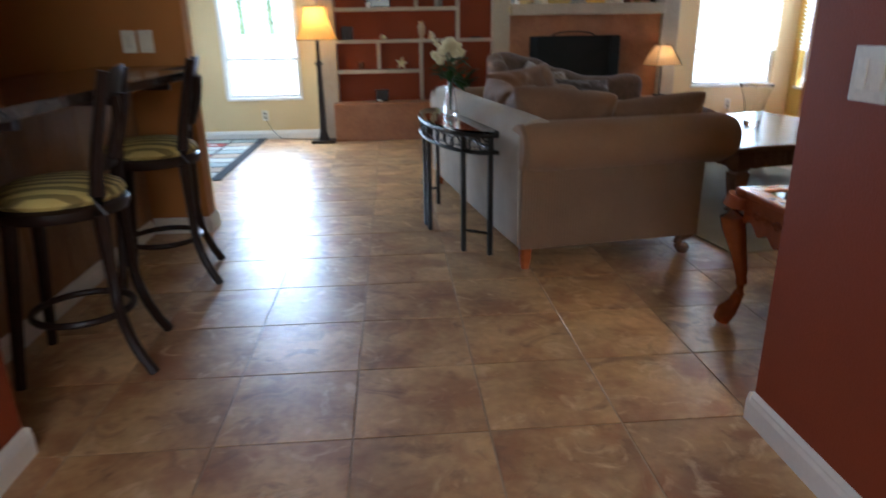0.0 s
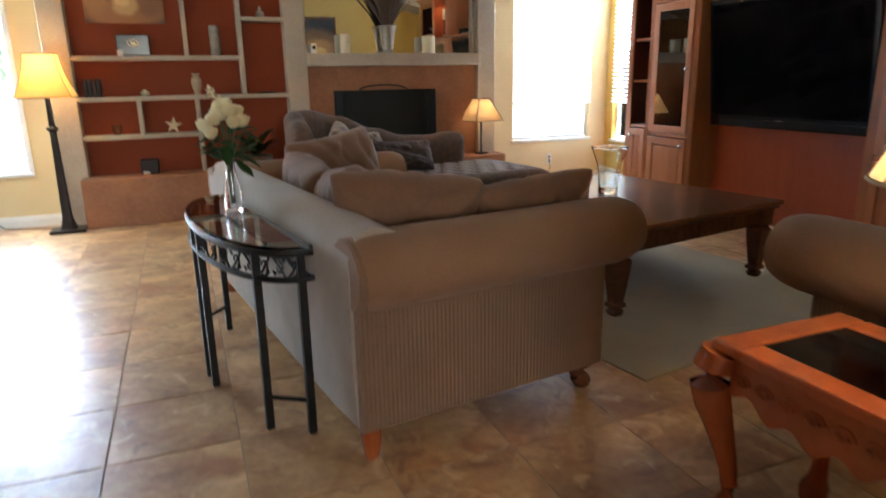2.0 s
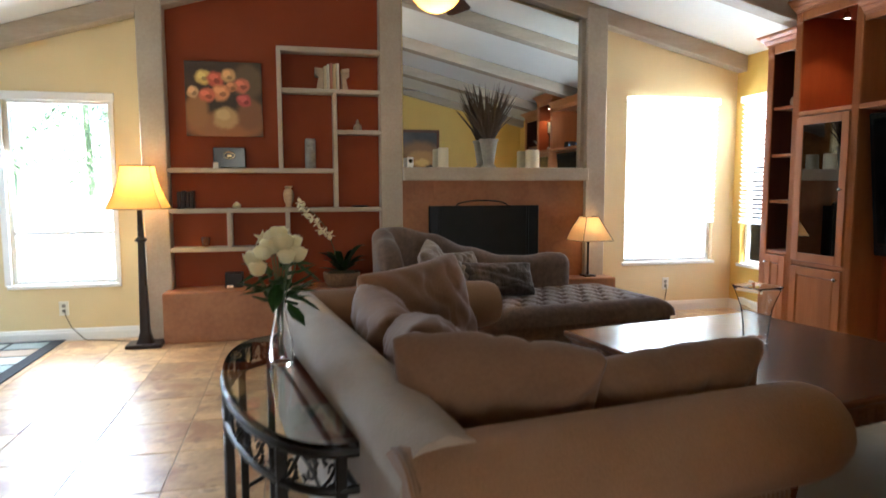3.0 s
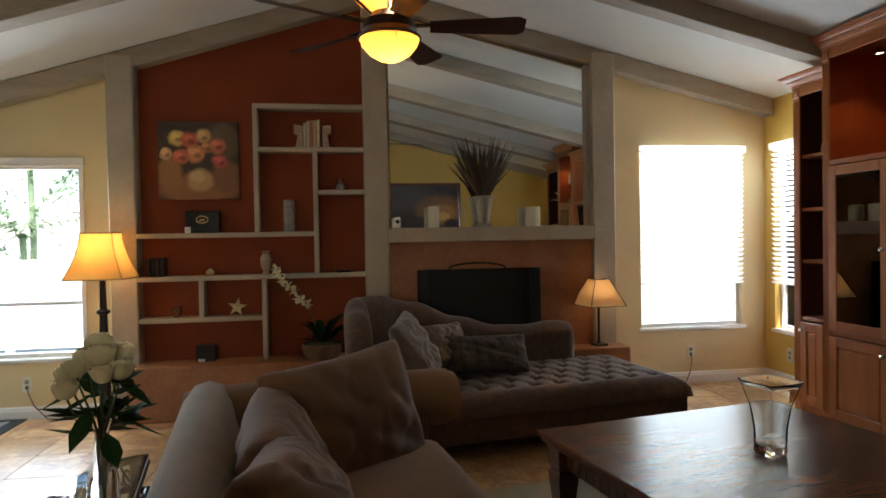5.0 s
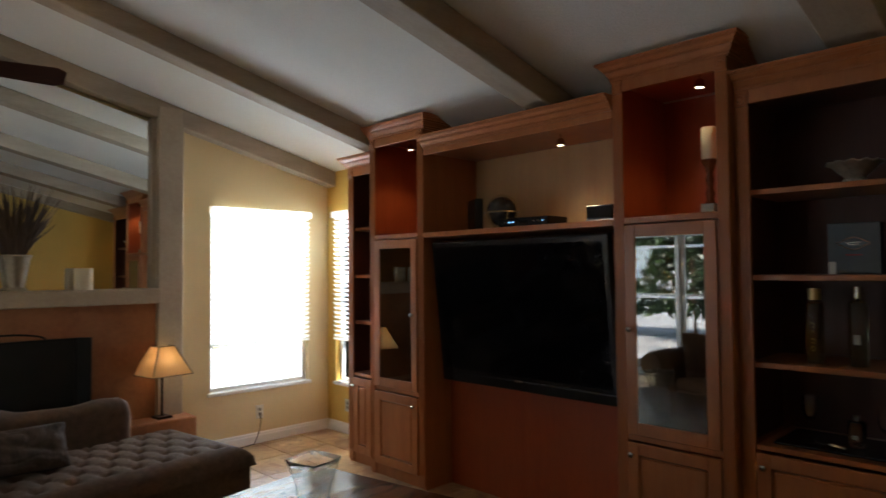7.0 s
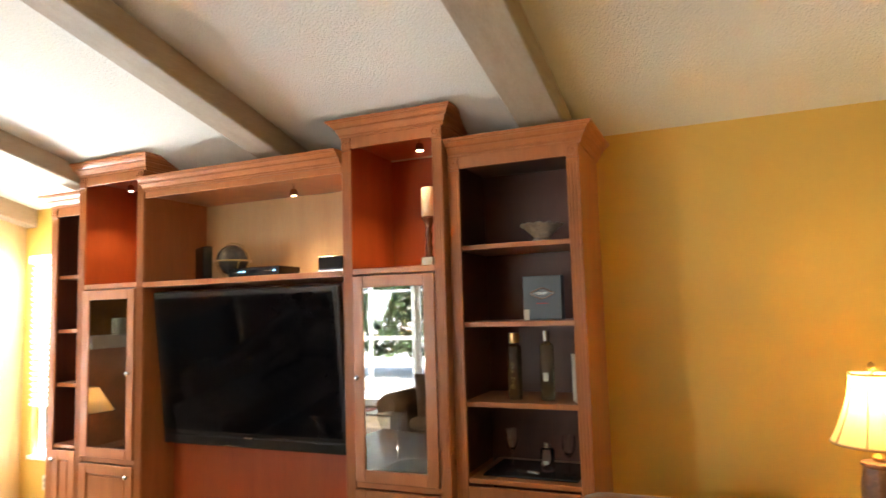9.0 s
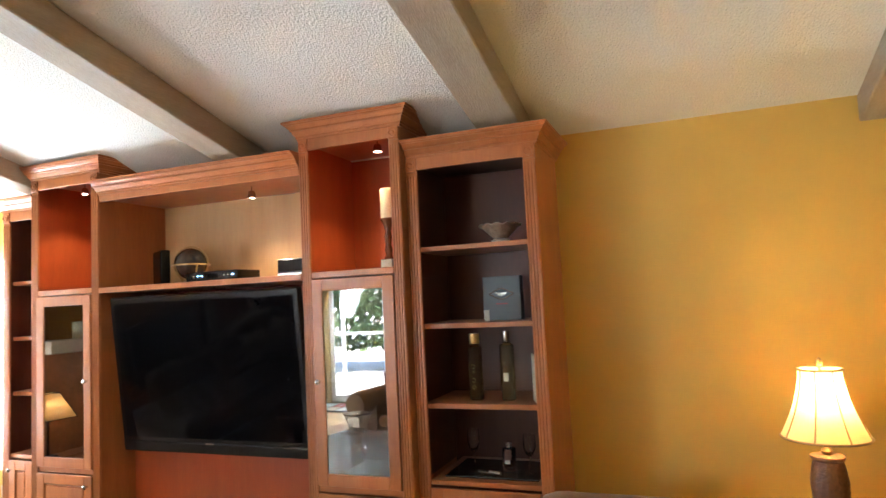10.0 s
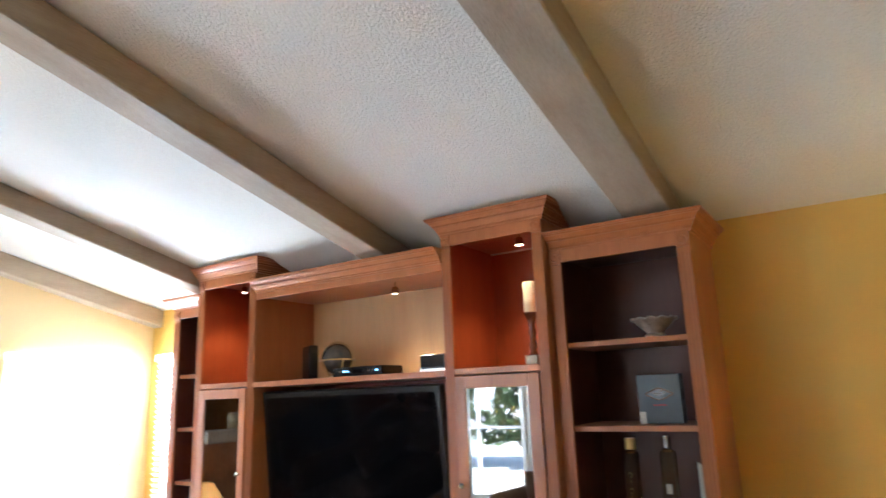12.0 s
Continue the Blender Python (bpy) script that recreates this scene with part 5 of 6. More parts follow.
for i in range(4):
    a0 = math.pi / 4 + i * math.pi / 2

    def petal(u, v, a0=a0):
        a = a0 + (u - 0.5) * 1.35
        r = 0.085 + 0.125 * math.sin(v * 1.45)
        return (r * math.cos(a), r * math.sin(a), 2.385 + 0.135 * v + 0.02 * (2 * u - 1) ** 2 * v)
    bm = bmesh.new()
    grid_surface(bm, petal, 9, 9)
    bmesh.ops.solidify(bm, geom=bm.faces[:], thickness=0.004)
    part("upper_shade", bm, M["amber2"], fan, "lit amber glass petal", smooth=60)
    pts = [petal(0, k / 8) for k in range(9)] + [petal(k / 8, 1) for k in range(1, 9)] + [petal(1, 1 - k / 8) for k in range(1, 9)]
    part("petal_frame", tube(bmesh.new(), pts, 0.005, 6), M["bronze"], fan)
part("hoop", tube(bmesh.new(), [(0.17 * math.cos(t), 0.05 * math.cos(t), 2.48 + 0.17 * math.sin(t)) for t in (math.pi * k / 16 for k in range(17))], 0.009, 8), M["bronze"], fan)
for ang in (-8, 64, 136, 208, 280):
    bm = bmesh.new()

    def blade(u, v):
        x = 0.20 + 0.47 * u
        w = (0.050 + 0.030 * u) * (1 if u < 0.93 else math.sqrt(max(0.0, 1 - ((u - 0.93) / 0.075) ** 2)) * 0.55 + 0.45)
        y = (v - 0.5) * 2 * w
        return (x, y, 2.318 - y * 0.26)
    grid_surface(bm, blade, 14, 5)
    bmesh.ops.solidify(bm, geom=bm.faces[:], thickness=0.007)
    bmesh.ops.rotate(bm, verts=bm.verts, cent=(0, 0, 0), matrix=Matrix.Rotation(radians(ang), 3, "Z"))
    bl = part("blade", bm, M["blade"], fan, "mahogany blade")
    bm = box(bmesh.new(), 0.11, 0.26, -0.022, 0.022, 2.322, 2.330, 0.003)
    bmesh.ops.rotate(bm, verts=bm.verts, cent=(0, 0, 0), matrix=Matrix.Rotation(radians(ang), 3, "Z"))
    part("blade_iron", bm, M["bronze"], bl)
part("pull_chain", tube(bmesh.new(), [(0.02, -0.06, 2.27), (0.02, -0.158, 2.255), (0.02, -0.16, 2.18)], 0.002, 6), M["brass"], fan)

# ---- breakfast bar and stools ----
M["granite"] = material("dark_granite", (0.07, 0.045, 0.035), (0.03, 0.02, 0.016), rough=0.15, scale=40, fine=120, bump=0.02)
M["barpanel"] = material("brown_bar_panel", (0.26, 0.135, 0.055), (0.18, 0.088, 0.036), rough=0.6, scale=3, fine=40)
bar = thing("breakfast_bar", 0, 0, 0, 0, "dark granite breakfast bar on a brown panelled wall", "counter")
bx("countertop", (-1.46, -0.975, 0.015, 2.185, 0.935, 0.972), M["granite"], bar, "polished dark granite top", 0.004, 2)
bx("overhang", (-0.974, -0.80, 0.015, 1.68, 0.935, 0.972), M["granite"], bar, "polished dark granite overhang", 0.004, 2)
for i in range(15):
    y = 0.02 + i * 0.144
    bx("plank", (-1.309, -1.292 - 0.002 * (i % 2), y + 0.002, y + 0.142, 0.098, 0.934), M["barpanel"], bar, "brown wooden plank", 0.003)
bx("edge_strip", (-1.292, -1.275, 0.02, 2.18, 0.85, 0.934), M["espresso"], bar)
for y in (0.25, 0.9, 1.55):
    bx("bracket", (-1.274, -0.88, y - 0.02, y + 0.02, 0.89, 0.934), M["espresso"], bar, "", 0.004)


def plate(x, y, z, axis, w, h, label, name, holes):
    """A wall plate with its toggles or sockets."""
    ob = thing(name, x, y, z, {"x+": 0, "x-": 180, "y-": -90}[axis], label, "wall plate", "wall plates")
    bx("cover_plate", (0.0, 0.006, -w / 2, w / 2, -h / 2, h / 2), M["ivory"], ob, "", 0.002)
    for hy, hz, hw, hh in holes:
        bx("toggle" if name == "light_switch" else "socket", (0.005, 0.009, hy - hw / 2, hy + hw / 2, hz - hh / 2, hz + hh / 2), M["ivory"] if name == "light_switch" else M["socket"], ob, "", 0.001)
    return ob


M["ivory"] = material("ivory_plastic", (0.72, 0.68, 0.56), rough=0.35, bump=0)
M["socket"] = material("shadowed_socket", (0.25, 0.23, 0.19), rough=0.5, bump=0)
for x in (-1.268, -1.177):
    plate(x, 2.189, 1.10, "y-", 0.075, 0.118, "ivory light switch on the ochre wall", "light_switch", [(0, 0, 0.03, 0.065)])
plate(1.204, -0.25, 1.03, "x-", 0.12, 0.12, "double ivory rocker switch on the hall wall", "light_switch", [(-0.025, 0, 0.032, 0.066), (0.025, 0, 0.032, 0.066)])
two = [(0, 0.02, 0.028, 0.028), (0, -0.02, 0.028, 0.028)]
plate(-1.263, YN - 0.001, 0.26, "y-", 0.07, 0.115, "ivory outlet with a lamp cord plugged in", "wall_outlet", two)
plate(4.076, YN - 0.001, 0.27, "y-", 0.07, 0.115, "ivory outlet with a lamp cord plugged in", "wall_outlet", two)
plate(XR - 0.001, 5.45, 0.26, "x-", 0.07, 0.115, "ivory outlet beside the corner", "wall_outlet", two)
for pts, lab in (([(-1.263, 5.755, 0.25), (-1.24, 5.73, 0.2), (-1.20, 5.72, 0.11), (-1.1, 5.70, 0.012), (-0.9, 5.66, 0.006), (-0.72, 5.58, 0.006)], "thin dark lamp cord from the outlet"),
                 ([(4.076, 5.755, 0.26), (4.07, 5.735, 0.2), (4.05, 5.73, 0.1), (4.0, 5.72, 0.008), (3.7, 5.66, 0.006), (3.40, 5.62, 0.006)], "thin pale lamp cord along the floor")):
    ob = make("lamp_cord", tube(bmesh.new(), pts, 0.0035, 6), M["plasticblack"], smooth=True)
    tagged(ob, lab, "cord")


def bar_stool(x, y, rz):
    """Round upholstered seat on splayed legs; the rear legs run on up as the back posts."""
    ob = thing("bar_stool", x, y, 0, rz, "espresso bar stool with a striped yellow seat", "stool", "stools at the bar")
    part("seat_frame", lathe(bmesh.new(), [(0.17, 0.565), (0.205, 0.570), (0.212, 0.585), (0.212, 0.605), (0.195, 0.618)], seg=32), M["espresso"], ob, smooth=40)
    part("cushion", lathe(bmesh.new(), [(0.195, 0.612), (0.208, 0.632), (0.195, 0.655), (0.14, 0.678), (0.07, 0.688), (0.0, 0.690)], seg=32), M["seatcloth"], ob, "striped yellow cloth", smooth=60)
    for sy in (-1, 1):
        pts = [(-0.125 - 0.065 * f, sy * (0.125 + 0.05 * f), 0.575 * (1 - f) + 0.002) for f in (k / 6 for k in range(7))]
        part("leg", tube(bmesh.new(), pts, [0.026 - 0.008 * k / 6 for k in range(7)], 8), M["espresso"], ob, smooth=True)
        pts, rad = [], []
        for k in range(17):
            z = 1.03 * k / 16
            low, high = max(0.0, (0.30 - z) / 0.30), max(0.0, (z - 0.62) / 0.41)
            pts.append((0.150 + 0.085 * low ** 2.0 + 0.085 * high ** 1.3, sy * (0.150 + 0.030 * low - 0.005 * high), z + 0.002))
            rad.append(0.019 + 0.008 * math.exp(-((z - 0.58) / 0.16) ** 2))
        part("back_post", tube(bmesh.new(), pts, rad, 8), M["espresso"], ob, "rear leg curving up into the back", smooth=True)
    part("foot_ring", tube(bmesh.new(), [(0.165 * math.cos(a), 0.160 * math.sin(a), 0.205) for a in (2 * math.pi * i / 28 for i in range(28))], 0.013, 8, True), M["espresso"], ob, smooth=True)

    def rail(z0, z1, x0, x1, bow):
        def f(u, v):
            k = 1 - (2 * u - 1) ** 2
            return (x0 + (x1 - x0) * v + bow * k, (u - 0.5) * 0.30, z0 + (z1 - z0) * v + 0.022 * k * v)
        bm = bmesh.new()
        grid_surface(bm, f, 14, 4)
        bmesh.ops.solidify(bm, geom=bm.faces[:], thickness=0.026)
        return bm
    part("crest_rail", rail(0.945, 1.025, 0.205, 0.232, 0.03), M["espresso"], ob, smooth=50)
    part("lower_rail", rail(0.712, 0.752, 0.158, 0.165, 0.025), M["espresso"], ob, smooth=50)
    for sy in (-1, 0, 1):
        pts = [(0.185 + 0.055 * f + 0.01 * math.sin(3.1 * f), sy * (0.035 + 0.045 * f * f), 0.745 + 0.21 * f) for f in (k / 6 for k in range(7))]
        part("splat", tube(bmesh.new(), pts, [0.014 if sy else 0.024] * 7, 8), M["espresso"], ob, "curved splat", smooth=True)
    return ob


def stripes(name, a, b):
    m = material(name, a, rough=0.9, fine=100, bump=0.3)
    n, l = m.node_tree.nodes, m.node_tree.links
    co, wv, rp = n.new("ShaderNodeTexCoord"), n.new("ShaderNodeTexWave"), n.new("ShaderNodeValToRGB")
    wv.inputs["Scale"].default_value, wv.inputs["Distortion"].default_value = 7.0, 0.4
    wv.bands_direction = "Y"
    rp.color_ramp.elements[0].color, rp.color_ramp.elements[1].color = (*b, 1), (*a, 1)
    rp.color_ramp.elements[0].position, rp.color_ramp.elements[1].position = 0.35, 0.6
    l.new(co.outputs["Object"], wv.inputs["Vector"])
    l.new(wv.outputs["Fac"], rp.inputs["Fac"])
    l.new(rp.outputs["Color"], n["Principled BSDF"].inputs["Base Color"])
    return m


M["seatcloth"] = stripes("striped_yellow_cloth", (0.55, 0.42, 0.12), (0.22, 0.17, 0.05))
bar_stool(-0.985, 0.60, 10)
bar_stool(-0.97, 1.44, 12)

# ---- fire screen, mantel and shelf things ----
fs = thing("fire_screen", 0, 0, 0.40, 0, "folding black fire screen with an arched handle on the hearth", "screen")
M["mesh"] = material("black_screen_mesh", (0.012, 0.011, 0.010), (0.006, 0.006, 0.005), rough=0.6, metal=0.3, fine=300, bump=0.3)
for x0, y0, x1, y1 in ((1.66, 5.52, 1.76, 5.56), (1.76, 5.56, 2.56, 5.56), (2.56, 5.56, 2.64, 5.50)):
    d = Vector((x1 - x0, y1 - y0, 0))
    a = math.degrees(math.atan2(d.y, d.x))
    L = d.length
    m = pose(x0, y0, 0, 0, 0, a)
    for nm, dims, mt in (("mesh_panel", (0.01, L - 0.01, -0.002, 0.002, 0.03, 0.64), M["mesh"]), ("frame_bar", (0, 0.012, -0.008, 0.008, 0.0, 0.655), M["black"]),
                         ("frame_bar", (L - 0.012, L, -0.008, 0.008, 0.0, 0.655), M["black"]), ("frame_bar", (0.012, L - 0.012, -0.008, 0.008, 0.64, 0.655), M["black"]), ("frame_bar", (0.012, L - 0.012, -0.008, 0.008, 0.01, 0.03), M["black"])):
        bm = box(bmesh.new(), *dims)
        bmesh.ops.transform(bm, matrix=m, verts=bm.verts)
        part(nm, bm, mt, fs)
part("arched_handle", tube(bmesh.new(), [(2.14 + 0.23 * math.cos(t), 5.56, 0.655 + 0.045 * math.sin(t)) for t in (math.pi * k / 16 for k in range(17))], 0.007, 8), M["black"], fs)
M["wax"] = material("ivory_candle_wax", (0.72, 0.64, 0.44), (0.66, 0.57, 0.38), rough=0.5, fine=30, bump=0.05)


def candle(x, y, z, r, h, label="thick ivory pillar candle on the mantel"):
    bm = lathe(bmesh.new(), [(0, 0), (r, 0), (r, h * 0.97), (r * 0.93, h), (r * 0.8, h * 0.985), (0, h * 0.975)], seg=28)
    ob = tagged(make("candle", bm, M["wax"], smooth=40), label, "candle", "candles")
    ob.location = (x, y, z)
    part("wick", tube(bmesh.new(), [(0, 0, h * 0.97), (0.001, 0, h * 0.97 + 0.012)], 0.0012, 5), M["black"], ob)


candle(1.80, 5.59, 1.386, 0.045, 0.165)
candle(2.61, 5.59, 1.386, 0.062, 0.155)
for i in range(3):
    candle(2.04 + 0.11 * i, 5.53, 0.401, 0.04, 0.14 + 0.03 * (i == 1), "grey pillar candle before the fire screen")
cl = thing("mantel_clock", 1.515, 5.60, 1.386, 0, "small white desk clock on the mantel", "clock")
bx("case", (-0.025, 0.025, -0.018, 0.018, 0, 0.085), M["white"], cl, "", 0.006, 2)
bm = lathe(bmesh.new(), [(0.017, 0), (0.017, 0.003), (0, 0.004)], seg=18)
bmesh.ops.transform(bm, matrix=pose(0, -0.018, 0.05, 90), verts=bm.verts)
part("dial", bm, M["plasticblack"], cl)
pl = thing("potted_plant", 2.21, 5.60, 1.386, 0, "dry spiky brown grass in a tall metal planter", "plant")
M["pewter"] = material("aged_pewter", (0.42, 0.38, 0.30), (0.28, 0.25, 0.19), rough=0.45, metal=0.6, scale=12, fine=50, bump=0.1)
part("planter", lathe(bmesh.new(), [(0, 0), (0.062, 0), (0.062, 0.012), (0.045, 0.03), (0.05, 0.05), (0.075, 0.215), (0.088, 0.235), (0.085, 0.245), (0.06, 0.24), (0, 0.235)], seg=24), M["pewter"], pl, smooth=40)
M["drygrass"] = material("dry_brown_blade", (0.10, 0.065, 0.035), (0.05, 0.03, 0.018), rough=0.7)
rng = random.Random(8)
for i in range(90):
    a, sp, h = rng.random() * 6.28, rng.random() ** 0.6 * 0.23, 0.22 + 0.30 * rng.random()
    c, s = math.cos(a), math.sin(a) * 0.5
    h *= 1 - 0.9 * max(0.0, sp - 0.12)
    pts = [(0.04 * c, 0.04 * s, 0.23), (0.04 * c + 0.32 * sp * c, 0.35 * sp * s, 0.23 + h * 0.45), (0.04 * c + sp * c, sp * s * 0.8, 0.23 + h)]
    part("grass_blade", tube(bmesh.new(), pts, [0.006, 0.008, 0.001], 5), M["drygrass"], pl)

# picture of roses
M["travertine"] = material("banded_travertine", (0.48, 0.36, 0.22), (0.30, 0.20, 0.12), rough=0.5, scale=6, fine=40, stretch=(1, 1, 6))
pic = thing("flower_painting", 0.01, 5.748, 1.93, 0, "square canvas painting of orange roses in a bowl", "painting")


def painted(name, ground, dabs, wobble=0.05):
    """Oil paint on canvas: soft dabs (x, z, width, height, colour) laid over a clouded ground, all with a brushy edge."""
    m = material(name, ground, tuple(v * 0.45 for v in ground), rough=0.6, scale=5, fine=60, bump=0.3)
    n, l = m.node_tree.nodes, m.node_tree.links
    b = n["Principled BSDF"]
    out = [k.from_socket for k in l if k.to_socket == b.inputs["Base Color"]][0]
    co, stir, push = n.new("ShaderNodeTexCoord"), n.new("ShaderNodeTexNoise"), n.new("ShaderNodeVectorMath")
    stir.inputs["Scale"].default_value, stir.inputs["Detail"].default_value = 14.0, 4
    push.operation = "MULTIPLY_ADD"
    push.inputs[1].default_value = (wobble, 0, wobble)
    l.new(co.outputs["Object"], stir.inputs["Vector"])
    l.new(stir.outputs["Color"], push.inputs[0])
    l.new(co.outputs["Object"], push.inputs[2])
    for x, z, w, h, c in dabs:
        mp, ln, mr, mx = n.new("ShaderNodeMapping"), n.new("ShaderNodeVectorMath"), n.new("ShaderNodeMapRange"), n.new("ShaderNodeMix")
        mp.inputs["Location"].default_value = (-(x + wobble / 2) / w, 0, -(z + wobble / 2) / h)
        mp.inputs["Scale"].default_value = (1 / w, 0, 1 / h)
        ln.operation = "LENGTH"
        mr.interpolation_type = "SMOOTHSTEP"
        mr.inputs["From Min"].default_value, mr.inputs["From Max"].default_value = 1.40, 0.85
        mx.data_type = "RGBA"
        l.new(push.outputs["Vector"], mp.inputs["Vector"])
        l.new(mp.outputs["Vector"], ln.inputs[0])
        l.new(ln.outputs["Value"], mr.inputs["Value"])
        l.new(mr.outputs["Result"], mx.inputs[0])
        l.new(out, mx.inputs[6])
        mx.inputs[7].default_value = (*c, 1)
        out = mx.outputs[2]
    l.new(out, b.inputs["Base Color"])
    return m


roses = [(0.0, -0.22, 0.27, 0.10, (0.30, 0.13, 0.045)), (-0.21, -0.10, 0.08, 0.12, (0.32, 0.15, 0.05)), (0.20, -0.12, 0.09, 0.12, (0.22, 0.10, 0.04)), (0.19, 0.14, 0.10, 0.13, (0.13, 0.085, 0.04)),
         (0.01, -0.15, 0.085, 0.078, (0.48, 0.31, 0.12)), (-0.01, -0.13, 0.045, 0.04, (0.60, 0.42, 0.18))]
for x, z, r, c in ((-0.15, 0.17, 0.055, (0.66, 0.46, 0.12)), (-0.06, 0.155, 0.055, (0.52, 0.10, 0.05)), (0.04, 0.185, 0.05, (0.56, 0.32, 0.12)), (0.14, 0.11, 0.055, (0.56, 0.15, 0.07)),
                   (-0.02, 0.05, 0.062, (0.64, 0.25, 0.09)), (-0.13, 0.03, 0.052, (0.58, 0.14, 0.06)), (0.16, -0.01, 0.048, (0.48, 0.08, 0.06)), (-0.235, 0.05, 0.042, (0.58, 0.36, 0.16)), (0.06, 0.10, 0.035, (0.50, 0.20, 0.07))):
    roses.append((x, z, r, r * 0.95, c))
    roses.append((x - 0.012, z + 0.014, r * 0.55, r * 0.45, tuple(min(0.8, v * 1.35 + 0.02) for v in c)))
    roses.append((x + 0.012, z - 0.016, r * 0.40, r * 0.30, tuple(v * 0.55 for v in c)))
M["canvas"] = painted("rose_painting", (0.075, 0.045, 0.025), roses, 0.045)
bx("canvas", (-0.295, 0.30, -0.026, -0.018, -0.30, 0.295), M["canvas"], pic, "", 0.003)
for dims in ((-0.292, -0.25, -0.018, 0, -0.297, 0.292), (0.255, 0.297, -0.018, 0, -0.297, 0.292), (-0.25, 0.255, -0.018, 0, 0.25, 0.292), (-0.25, 0.255, -0.018, 0, -0.297, -0.255)):
    bx("stretcher_bar", dims, M["travertine"], pic)
M["redink"] = material("red_print", (0.45, 0.06, 0.07), rough=0.6, bump=0)

# large dusk painting on the far wall, seen in the mirror
sp = thing("landscape_painting", 2.47, YS, 1.84, 0, "wide dusk landscape painting in a dark wooden frame", "painting")
dusk = [(-0.3, 0.2, 0.45, 0.22, (0.10, 0.085, 0.075)), (0.35, -0.08, 0.38, 0.26, (0.26, 0.13, 0.045)), (0.38, -0.12, 0.24, 0.15, (0.46, 0.24, 0.07)), (0.40, -0.17, 0.12, 0.06, (0.72, 0.46, 0.14)),
        (-0.3, -0.28, 0.45, 0.12, (0.045, 0.035, 0.025)), (0.15, -0.30, 0.12, 0.09, (0.04, 0.03, 0.02)), (0.56, -0.30, 0.12, 0.08, (0.05, 0.035, 0.025))]
bx("canvas", (-0.68, 0.68, 0.005, 0.020, -0.38, 0.38), painted("dusk_painting", (0.085, 0.068, 0.055), dusk, 0.08), sp)
for dims in ((-0.73, -0.68, 0, 0.03, -0.43, 0.43), (0.68, 0.73, 0, 0.03, -0.43, 0.43), (-0.68, 0.68, 0, 0.03, 0.38, 0.43), (-0.68, 0.68, 0, 0.03, -0.43, -0.38)):
    bx("frame_bar", dims, M["walnut"], sp, "", 0.005)


def turned(name, x, y, z, prof, mat, label, category, seg=24, group=""):
    ob = tagged(make(name, lathe(bmesh.new(), prof, seg=seg), mat, smooth=45), label, category, group)
    ob.location = (x, y, z)
    return ob


ybk = 5.68
hb = thing("humidor_box", 0.045, ybk, 1.373, 0, "black box with a gold emblem on the shelf", "box")
bx("case", (-0.125, 0.125, -0.045, 0.045, 0, 0.165), M["plasticblack"], hb, "", 0.008, 2)
part("emblem", tube(bmesh.new(), [(0.042 * math.cos(t), -0.047, 0.10 + 0.026 * math.sin(t)) for t in (2 * math.pi * k / 24 for k in range(24))], 0.004, 6, True), M["brass"], hb, "gold oval emblem")
bx("emblem_bar", (-0.018, 0.018, -0.0475, -0.045, 0.09, 0.105), M["brass"], hb)
bx("price_card", (-0.125, -0.085, -0.052, -0.046, 0.0, 0.045), M["white"], hb)
for s in (-1, 1):
    be = thing("bookend", 0.875 + s * 0.075, ybk, 2.021, 0, "carved stone winged bookend", "bookend", "bookends")
    bm = prism(bmesh.new(), [(0, 0), (s * 0.055, 0), (s * 0.035, 0.10), (s * 0.065, 0.11), (s * 0.065, 0.175), (0, 0.165)], -0.04, 0.04)
    part("body", bm, M["travertine"], be)
for i, (x, w, h, c) in enumerate(((0.817, 0.022, 0.185, (0.6, 0.5, 0.3)), (0.842, 0.020, 0.20, (0.65, 0.6, 0.45)), (0.866, 0.022, 0.21, (0.5, 0.2, 0.12)), (0.892, 0.026, 0.205, (0.6, 0.42, 0.2)), (0.920, 0.022, 0.21, (0.62, 0.56, 0.4)))):
    bk = thing("book", x, ybk, 2.021, 0, "small upright pale bound book between bookends", "book", "books on the shelf")
    bx("cover", (-w / 2, w / 2, -0.055, 0.055, 0, h), material("book_cloth", c, rough=0.7), bk, "", 0.002)
    bx("pages", (-w / 2 + 0.003, w / 2 - 0.003, -0.052, 0.0565, 0.004, h - 0.004), M["ivory"], bk)
M["frost"] = material("grey_patterned_glass", (0.32, 0.30, 0.26), (0.16, 0.15, 0.13), rough=0.2, scale=20, fine=60, bump=0.1)
turned("tall_candle_jar", 0.685, ybk, 1.373, [(0, 0), (0.045, 0), (0.045, 0.24), (0.04, 0.245), (0.04, 0.02), (0, 0.02)], M["frost"], "tall patterned glass candle jar on the shelf", "jar")
turned("oil_lamp", 1.08, ybk, 1.691, [(0, 0), (0.03, 0), (0.038, 0.02), (0.03, 0.045), (0.012, 0.055), (0.016, 0.065), (0.008, 0.085), (0.0, 0.10)], M["pewter"], "small pewter oil lamp on the shelf", "ornament")
turned("small_urn", 0.50, ybk, 1.049, [(0, 0), (0.03, 0), (0.022, 0.02), (0.038, 0.06), (0.044, 0.11), (0.034, 0.145), (0.020, 0.155), (0.034, 0.175), (0.03, 0.178), (0, 0.16)], M["travertine"], "banded stone urn on the shelf", "urn")
turned("sea_shell", 0.085, ybk, 1.049, [(0, 0), (0.025, 0.004), (0.036, 0.018), (0.026, 0.034), (0.016, 0.045), (0, 0.055)], M["petal"], "white sea shell on the shelf", "shell", 9)
